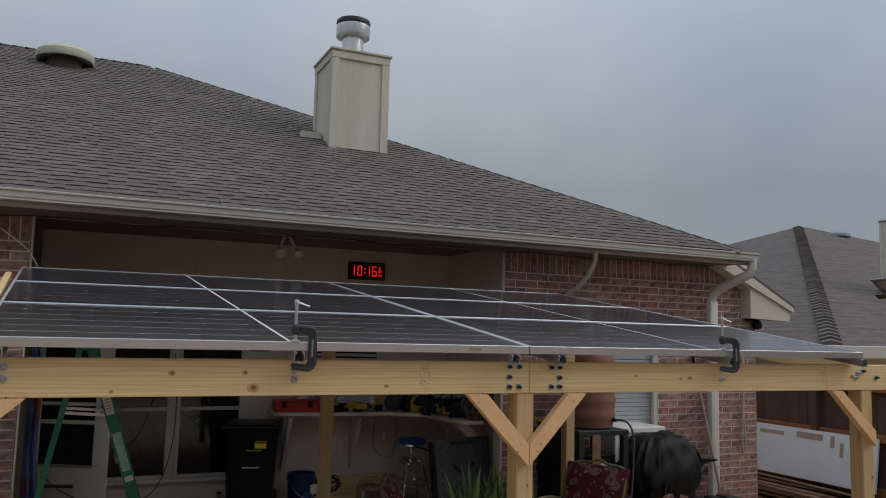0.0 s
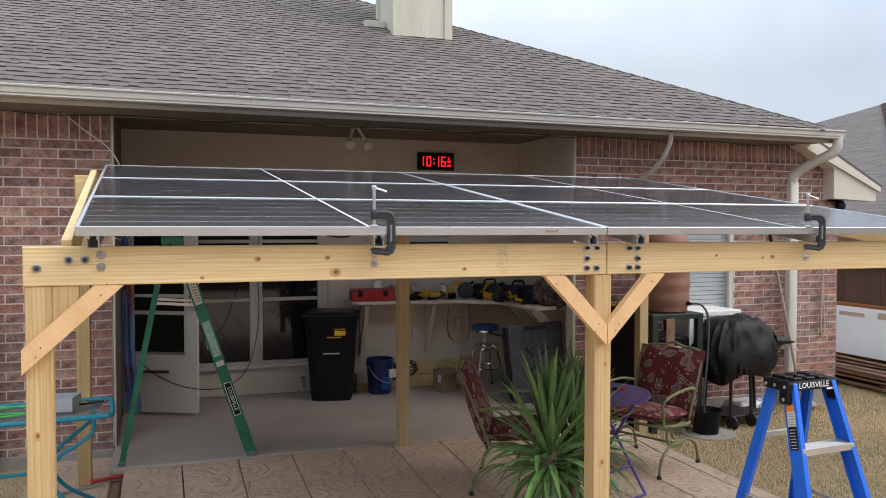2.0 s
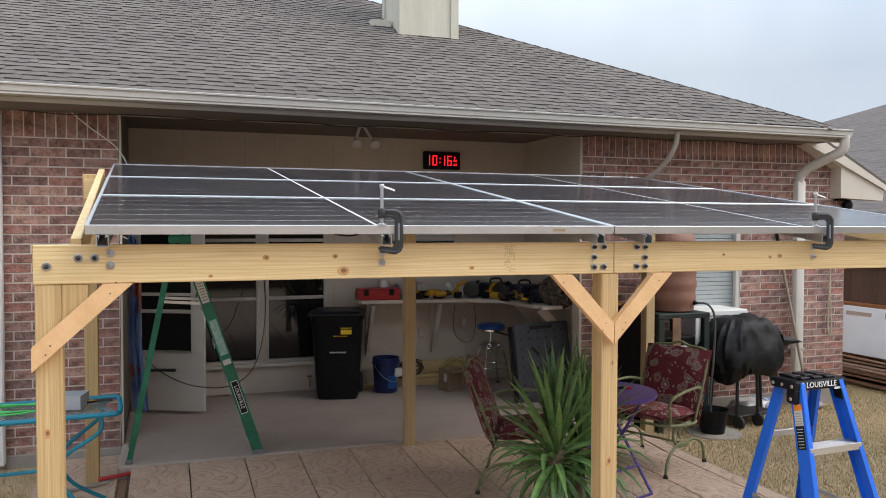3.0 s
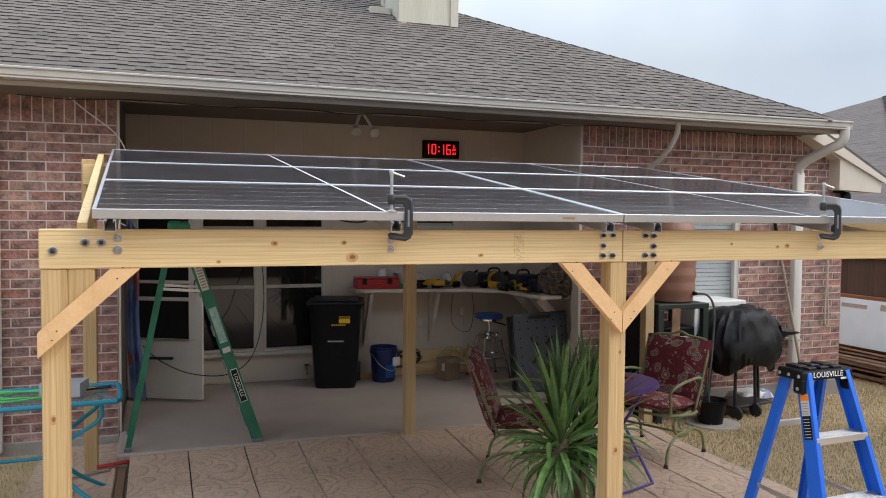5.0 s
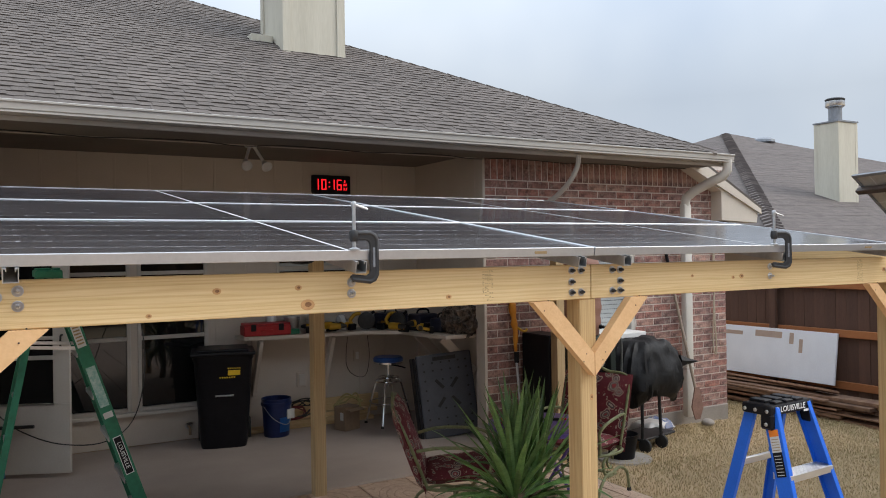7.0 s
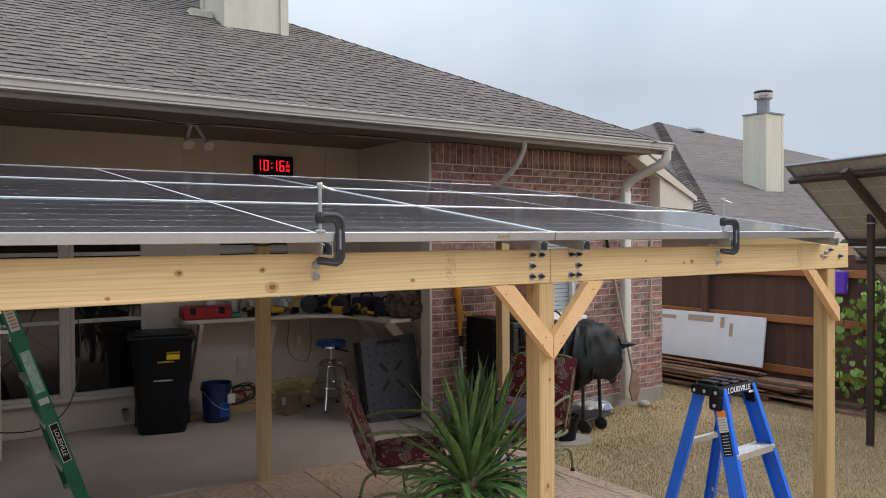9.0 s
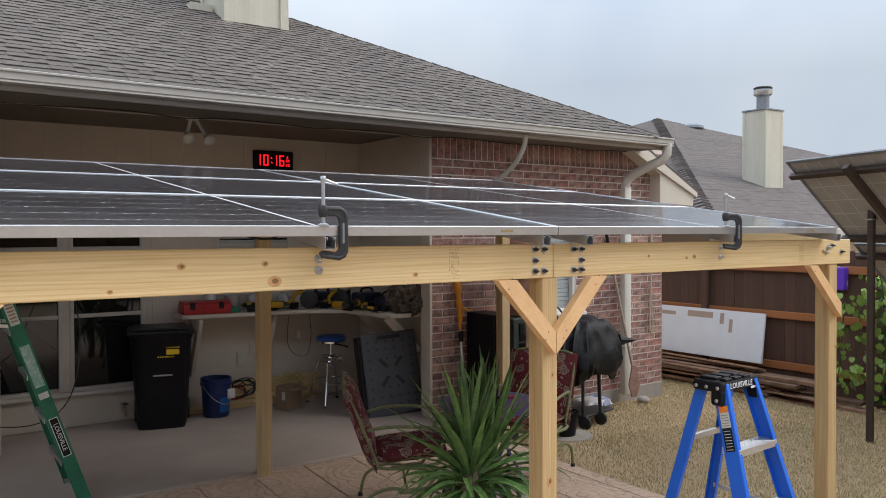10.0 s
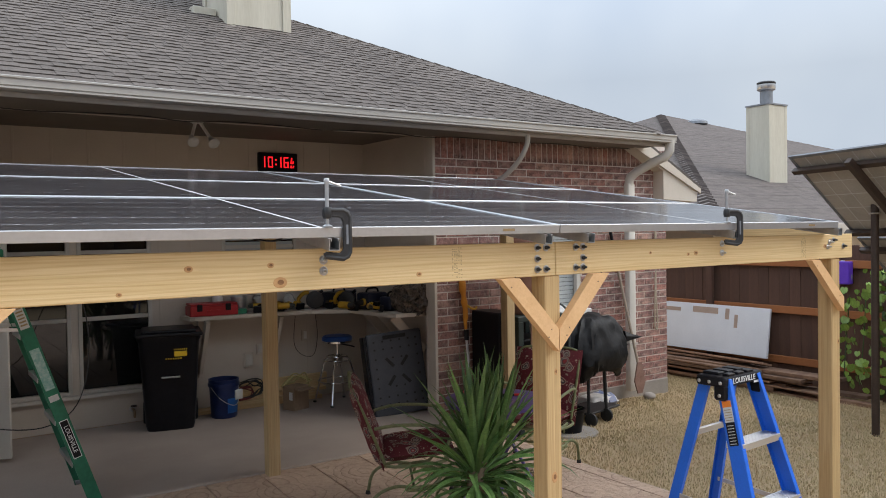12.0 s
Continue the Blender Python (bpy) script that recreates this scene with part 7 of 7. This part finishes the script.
    # wires under the panels
    for k, (x, w) in enumerate(((0.55, 0.3), (1.5, -0.25), (2.6, 0.5), (3.3, -0.4), (1.15, 0.2))):
        q = thing("panel_lead", "thin black cable hanging under the solar panels", "cable", group="leads under the panels")
        y = 3.5 + 0.3 * k
        part("line", tube(bmesh.new(), curve([(x, y, under(y) - 0.002), (x + w * 0.3, y - 0.02, under(y) - 0.05), (x + w * 0.7, y + 0.02, under(y) - 0.055), (x + w, y + 0.1, under(y + 0.1) - 0.002)], 6), 0.0045, 6), CORD, q, "", True)


def build_left_table():
    t = thing("mesh_patio_table", "turquoise metal mesh patio table with curled legs", "table", pose(-0.97, 5.50, -0.03, 0, 0, 4))
    w, d, z = 0.62, 0.27, 0.68
    rim = [(x * w, y * d, z) for x, y in ((-1, -0.7), (-0.95, -0.93), (-0.8, -1), (0.8, -1), (0.95, -0.93), (1, -0.7), (1, 0.7), (0.95, 0.93), (0.8, 1), (-0.8, 1), (-0.95, 0.93), (-1, 0.7))]
    part("rim", tube(bmesh.new(), curve(rim, 3, True), 0.016, 8, True), TURQ, t, "", True)
    bm = bmesh.new()
    for k in range(45):
        x = -w + 0.03 + k * (2 * w - 0.06) / 44
        bar(bm, (x - 0.15 if x - 0.15 > -w else -w + 0.01, -d + 0.01, z), (min(x + 0.15, w - 0.01), d - 0.01, z), 0.004, 0.003)
        bar(bm, (min(x + 0.15, w - 0.01), -d + 0.01, z + 0.001), (max(x - 0.15, -w + 0.01), d - 0.01, z + 0.001), 0.004, 0.003)
    o = part("mesh_top", bm, surf("grey_mesh_paint", (0.10, 0.14, 0.16), (0.16, 0.2, 0.22), 8, 0.6), t)
    o["kind"] = "stuff"
    for sx in (-1, 1):
        for sy in (-1, 1):
            part("leg", tube(bmesh.new(), curve([(sx * w * 0.82, sy * d * 0.8, z - 0.01), (sx * w * 0.8, sy * d * 0.78, z - 0.12), (sx * w * 0.5, sy * d * 0.5, 0.42), (sx * w * 0.42, sy * d * 0.42, 0.3), (sx * w * 0.55, sy * d * 0.55, 0.15), (sx * w * 0.85, sy * d * 0.85, 0.005)], 6), 0.013, 8), TURQ, t, "", True)
        part("scroll", tube(bmesh.new(), curve([(sx * w * (0.42 - 0.001 * k), 0.09 * math.cos(k * 0.8) * (1 - k * 0.07), 0.33 + 0.09 * math.sin(k * 0.8) * (1 - k * 0.07)) for k in range(10)], 4), 0.008, 6), TURQ, t, "", True)
    part("stretcher", tube(bmesh.new(), [(-w * 0.42, 0, 0.3), (w * 0.42, 0, 0.3)], 0.012, 8), TURQ, t, "", True)
    q = thing("storage_bin", "small open grey plastic bin on the mesh table", "bin", pose(-0.67, 5.50, 0.665, 0, 0, -12) @ Matrix.Scale(0.86, 4))
    bm = bmesh.new()
    g = 0.006
    for lo, hi in (((-0.14, -0.10, 0), (0.14, 0.10, g)), ((-0.14, -0.10, g), (-0.14 + g, 0.10, 0.10)), ((0.14 - g, -0.10, g), (0.14, 0.10, 0.10)), ((-0.14 + g, -0.10, g), (0.14 - g, -0.10 + g, 0.10)), ((-0.14 + g, 0.10 - g, g), (0.14 - g, 0.10, 0.10))):
        box(bm, lo, hi)
    part("tray", bm, surf("pale_grey_plastic", (0.36, 0.37, 0.4), (0.44, 0.45, 0.48), 8, 0.5), q)
    q = thing("pliers", "black and yellow pliers lying on the mesh table", "pliers", pose(-0.47, 5.56, 0.668, 0, 0, 15))
    part("jaw", bar(bmesh.new(), (-0.02, 0, 0.012), (0.07, 0, 0.012), 0.02, 0.014, 0.003), BLACK_IRON, q)
    for s in (-1, 1):
        part("handle", tube(bmesh.new(), curve([(-0.01, 0, 0.012), (-0.06, s * 0.02, 0.014), (-0.11, s * 0.018, 0.014)], 4), 0.007, 8), surf("yellow_grip", (0.6, 0.36, 0.03), (0.66, 0.42, 0.04), 9, 0.6) if s > 0 else BLACK_PLASTIC, q, "", True)
    q = thing("green_cable", "bright green cable lying in loops on the mesh table", "cable")
    GC = surf("bright_green_cord", (0.05, 0.42, 0.08), (0.08, 0.5, 0.12), 9, 0.5)
    pts = [(-0.98 + 0.34 * math.cos(a) + 0.04 * math.sin(3 * a), 5.42 + 0.13 * math.sin(a) + 0.006 * a, 0.67 + 0.006 * (k % 4)) for k, a in enumerate(np.linspace(0, 19, 40))]
    part("line", tube(bmesh.new(), curve(pts, 4), 0.006, 6), GC, q, "", True)
    q = thing("garden_hand_tool", "red and grey hand shears lying on the slab", "shears", pose(-0.50, 6.05, -0.015, 0, 0, 10))
    part("grip", tube(bmesh.new(), [(-0.02, 0.05, 0.02), (0.2, 0.09, 0.02)], 0.014, 8), surf("red_grip", (0.4, 0.02, 0.02), (0.5, 0.04, 0.03), 8, 0.5), q, "", True)
    part("blade", bar(bmesh.new(), (-0.25, -0.08, 0.012), (0.05, 0.0, 0.012), 0.03, 0.012, 0.003), STRUT, q)


def build_yard():
    # board and lumber by the fence
    b = thing("white_panel_board", "white panel board with brown paper tape leaning on the fence", "board", pose(8.36, 6.42, -0.02, 0, 8, 0))
    part("sheet", one_box((0, 0, 0.18), (0.03, 2.5, 0.80), 0.003), surf("white_panel", (0.62, 0.64, 0.68), (0.72, 0.74, 0.78), 3, 0.45), b)
    tape = surf("brown_paper_tape", (0.34, 0.25, 0.2), (0.42, 0.32, 0.26), 8, 0.8)
    for y0, y1, z0, z1 in ((1.35, 1.75, 0.68, 0.73), (0.75, 1.15, 0.68, 0.76), (0.58, 0.64, 0.62, 0.76), (0.45, 0.50, 0.52, 0.69)):
        part("tape", one_box((-0.003, y0, z0), (0.0, y1, z1)), tape, b, "brown paper tape")
    rnd = random.Random(21)
    for k in range(18):
        L = rnd.uniform(1.6, 3.0)
        w, h = rnd.uniform(0.09, 0.15), rnd.choice((0.02, 0.04, 0.04))
        q = thing("old_board", "weathered brown board in the stack by the fence", "board", pose(8.22 - 0.10 * (k % 3) - 0.02 * (k // 3), 6.9 + rnd.uniform(-0.5, 0.6) - 0.12 * (k % 3), -0.165 + 0.046 * (k // 3), 0, 0, 90 + rnd.uniform(-5, 5)), "boards stacked by the fence")
        part("plank", one_box((-L / 2, -w / 2, 0), (L / 2, w / 2, h), 0.003), OLDBOARD, q)
    for k, (y, z, a) in enumerate(((7.4, 0.10, 3), (7.1, 0.14, -4))):
        q = thing("old_board", "wide red-brown board leaning over the stack by the fence", "board", pose(8.12, y, z, 14, 0, 90 + a), "boards stacked by the fence")
        part("plank", one_box((-0.9, -0.09, 0), (0.9, 0.09, 0.025), 0.003), OLDBOARD, q)
    q = thing("purple_bin", "purple plastic bin hooked on the fence above the vine", "bin", pose(8.5, 5.55, 1.12))
    part("tub", one_box((-0.05, -0.12, 0), (0.055, 0.12, 0.26), 0.012, segs=2), surf("purple_plastic", (0.10, 0.03, 0.42), (0.14, 0.05, 0.5), 6, 0.45), q)
    part("hook", one_box((0.04, -0.02, 0.26), (0.10, 0.02, 0.27), 0.002), STEEL, q)
    # pole-mounted panels
    P = Vector((6.54, 4.99, 2.45))
    e1 = Vector((-0.30, -0.954, 0)).normalized()
    e2 = (Vector((0.92, -0.29, 0)).normalized() * 0.72 + Vector((0, 0, -0.69))).normalized()
    nz = e1.cross(e2).normalized()
    if nz.z < 0:
        nz = -nz
    m = Matrix((e2, e1, nz)).transposed().to_4x4()
    m.translation = P
    a = thing("pole_mounted_solar_array", "older solar panels on a brown steel pole, seen from behind", "solar panel")
    for j in range(2):
        for i in range(2):
            x0, y0 = i * 1.13, j * 1.55
            bm = bmesh.new()
            for lo, hi in (((x0, y0, 0), (x0 + 1.1, y0 + 0.03, 0.02)), ((x0, y0 + 1.5, 0), (x0 + 1.1, y0 + 1.53, 0.02)), ((x0, y0 + 0.03, 0), (x0 + 0.03, y0 + 1.5, 0.02)), ((x0 + 1.07, y0 + 0.03, 0), (x0 + 1.1, y0 + 1.5, 0.02))):
                box(bm, lo, hi, 0.001, m)
            part("panel_frame", bm, DULL_STEEL, a)
            bs = part("panel_back", one_box((x0 + 0.03, y0 + 0.03, 0.010), (x0 + 1.07, y0 + 1.5, 0.016), 0, m), surf("aged_backsheet", (0.30, 0.28, 0.25), (0.46, 0.43, 0.39), 3, 0.6), a, "dusty grey panel back")
            bm = bmesh.new()
            for k in range(1, 6):
                box(bm, (x0 + k * 0.178, y0 + 0.03, 0.0085), (x0 + k * 0.178 + 0.008, y0 + 1.5, 0.0098), 0, m)
            for k in range(1, 8):
                box(bm, (x0 + 0.03, y0 + k * 0.184, 0.0082), (x0 + 1.07, y0 + k * 0.184 + 0.007, 0.0096), 0, m)
            part("cell_gap_grid", bm, BACKSHEET, bs)
    for x in (0.14, 1.0, 1.25, 2.1):
        part("mount_rail", one_box((x, -0.03, -0.055), (x + 0.05, 3.15, -0.003), 0.003, m), BROWN_STEEL, a)
    for y in (0.72, 2.3):
        part("mount_beam", one_box((0.05, y, -0.12), (2.2, y + 0.06, -0.058), 0.003, m), BROWN_STEEL, a)
    px, py = 6.90, 4.36
    part("pole", tube(bmesh.new(), [(px, py, -0.3), (px, py, 2.20)], 0.034, 14), BROWN_STEEL, a, "brown steel pole", True)
    part("pole", tube(bmesh.new(), [(px - 0.45, py - 1.55, -0.3), (px - 0.45, py - 1.55, 2.20)], 0.034, 14), BROWN_STEEL, a, "brown steel pole", True)
    for z in (1.9, 2.05):
        part("u_bolt", tube(bmesh.new(), [(px + 0.045 * math.cos(t), py + 0.045 * math.sin(t), z) for t in np.linspace(0, 2 * math.pi, 14, endpoint=False)], 0.008, 6, True), STEEL, a)
    # climbing plant by the fence
    v = thing("climbing_vine", "bright green heart-leaved vine hanging at the fence", "vine", pose(8.15, 4.85, -0.16))
    VL = surf("vine_leaf", (0.07, 0.15, 0.02), (0.30, 0.42, 0.08), 5, 0.45, jitter=0.35)
    VD = surf("dark_shrub_leaf", (0.02, 0.05, 0.015), (0.06, 0.12, 0.03), 5, 0.6, jitter=0.35)
    rnd = random.Random(31)

    def heart():
        pts = [(0, 0), (0.35, 0.22), (0.5, 0.5), (0.42, 0.8), (0.18, 0.92), (0, 0.8), (-0.18, 0.92), (-0.42, 0.8), (-0.5, 0.5), (-0.35, 0.22)]
        vs = [(x, y * 1.15, 0.12 * abs(x) - 0.05 * (1 - y)) for x, y in pts] + [(0, 0.5, -0.02)]
        return vs, [(10, i, (i + 1) % 10) for i in range(10)]
    laid, dark = [], []
    for k in range(7):
        x, y = rnd.uniform(-0.1, 0.25), -0.5 + 0.16 * k
        top = rnd.uniform(1.15, 1.5)
        low = rnd.uniform(0.0, 0.6)
        pts = [(x + 0.05 * math.sin(3 * t + k), y + 0.07 * math.sin(2.2 * t + k), top - (top - low) * t) for t in np.linspace(0, 1, 9)]
        part("stem", tube(bmesh.new(), curve(pts, 3), 0.006, 6), VD, v, "", True)
        for p in pts:
            for _ in range(3):
                s = rnd.uniform(0.05, 0.10)
                laid.append((0, Matrix.Translation((p[0] + rnd.uniform(-0.08, 0.08) - 0.03, p[1] + rnd.uniform(-0.09, 0.09), p[2] + rnd.uniform(-0.08, 0.08))) @ Euler((rnd.uniform(1.0, 2.2), rnd.uniform(-0.5, 0.5), rnd.uniform(-2.8, -0.4))).to_matrix().to_4x4() @ Matrix.Scale(s, 4)))
    for k in range(90):
        u = rnd.random()
        laid.append((0, Matrix.Translation((rnd.uniform(-0.15, 0.35), rnd.uniform(-1.4, 0.35), 1.1 + rnd.uniform(0, 0.5) * (1 - u * 0.5))) @ Euler((rnd.uniform(0.4, 2.2), rnd.uniform(-0.6, 0.6), rnd.uniform(-3, 3))).to_matrix().to_4x4() @ Matrix.Scale(rnd.uniform(0.05, 0.10), 4)))
    for k in range(900):
        dark.append((0, Matrix.Translation((rnd.uniform(0.0, 0.4), rnd.uniform(-2.2, 0.15), rnd.uniform(0.05, 1.45))) @ Euler((rnd.uniform(0, 3), rnd.uniform(-1, 1), rnd.uniform(-3, 3))).to_matrix().to_4x4() @ Matrix.Scale(rnd.uniform(0.05, 0.1), 4)))
    rnd.shuffle(laid)
    pieces("leaf", [heart()], laid, VL, v, 300, "leaves")
    pieces("dark_leaf", [heart()], dark, VD, v, 0, "dark_leaves")


def grass_patch(name, label, count, region, seed, size=(0.016, 0.05)):
    rng = np.random.default_rng(seed)
    pts = region(rng, count)
    n = len(pts)
    h = rng.uniform(*size, n)
    a = rng.uniform(0, 2 * math.pi, n)
    lean = rng.uniform(0.2, 1.3, n) * h
    w = rng.uniform(0.0015, 0.003, n)
    V = np.zeros((n, 5, 3))
    base = pts
    dx, dy = np.cos(a), np.sin(a)
    V[:, 0] = base + np.stack([-dy * w, dx * w, -0.012 + 0 * w], 1)
    V[:, 1] = base + np.stack([dy * w, -dx * w, -0.012 + 0 * w], 1)
    mid = base + np.stack([dx * lean * 0.35, dy * lean * 0.35, h * 0.6], 1)
    V[:, 2] = mid + np.stack([dy * w * 0.8, -dx * w * 0.8, 0 * w], 1)
    V[:, 3] = mid + np.stack([-dy * w * 0.8, dx * w * 0.8, 0 * w], 1)
    V[:, 4] = base + np.stack([dx * lean, dy * lean, h], 1)
    idx = np.arange(n)[:, None] * 5
    quads, tris = (idx + np.array([[0, 1, 2, 3]])).tolist(), (idx + np.array([[3, 2, 4]])).tolist()
    me = bpy.data.meshes.new(name)
    me.from_pydata(V.reshape(-1, 3).tolist(), [], quads + tris)
    me.materials.append(GRASS)
    tagged(new(name, me), label, "grass", "", "stuff")


def build_grass():
    def lawn(rng, n):
        x = 3.8 + 4.7 * rng.random(n) ** 0.9
        y = rng.uniform(1.5, 9.5, n)
        keep = ~((x < 7.0) & (y > 6.78))
        x, y = x[keep], y[keep]
        z = np.array([ground_z(a) + 0.018 * noise.noise((a * 0.9, b * 0.9, 0)) for a, b in zip(x, y)])
        return np.stack([x, y, z], 1)

    def side(rng, n):
        x, y = rng.uniform(-2.2, -0.97, n), rng.uniform(3.4, 6.75, n)
        z = np.array([ground_z(a) + 0.018 * noise.noise((a * 0.9, b * 0.9, 0)) for a, b in zip(x, y)])
        return np.stack([x, y, z], 1)
    grass_patch("lawn_grass", "patchy dry straw-coloured and green lawn grass", 210000, lawn, 1, (0.010, 0.034))
    grass_patch("side_grass", "thin green and dry grass beside the patio", 9000, side, 2)


build_chairs()
build_bistro_table()
build_yucca()
build_grill()
build_barrel_corner()
build_porch_things()
build_left_table()
build_yard()
build_grass()


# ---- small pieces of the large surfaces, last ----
pieces("shingle", SHINGLE_T, SHINGLES, SHINGLE, ROOF, 300, "shingles", SHINGLE_EDGE_SHADOW)
build_bricks()
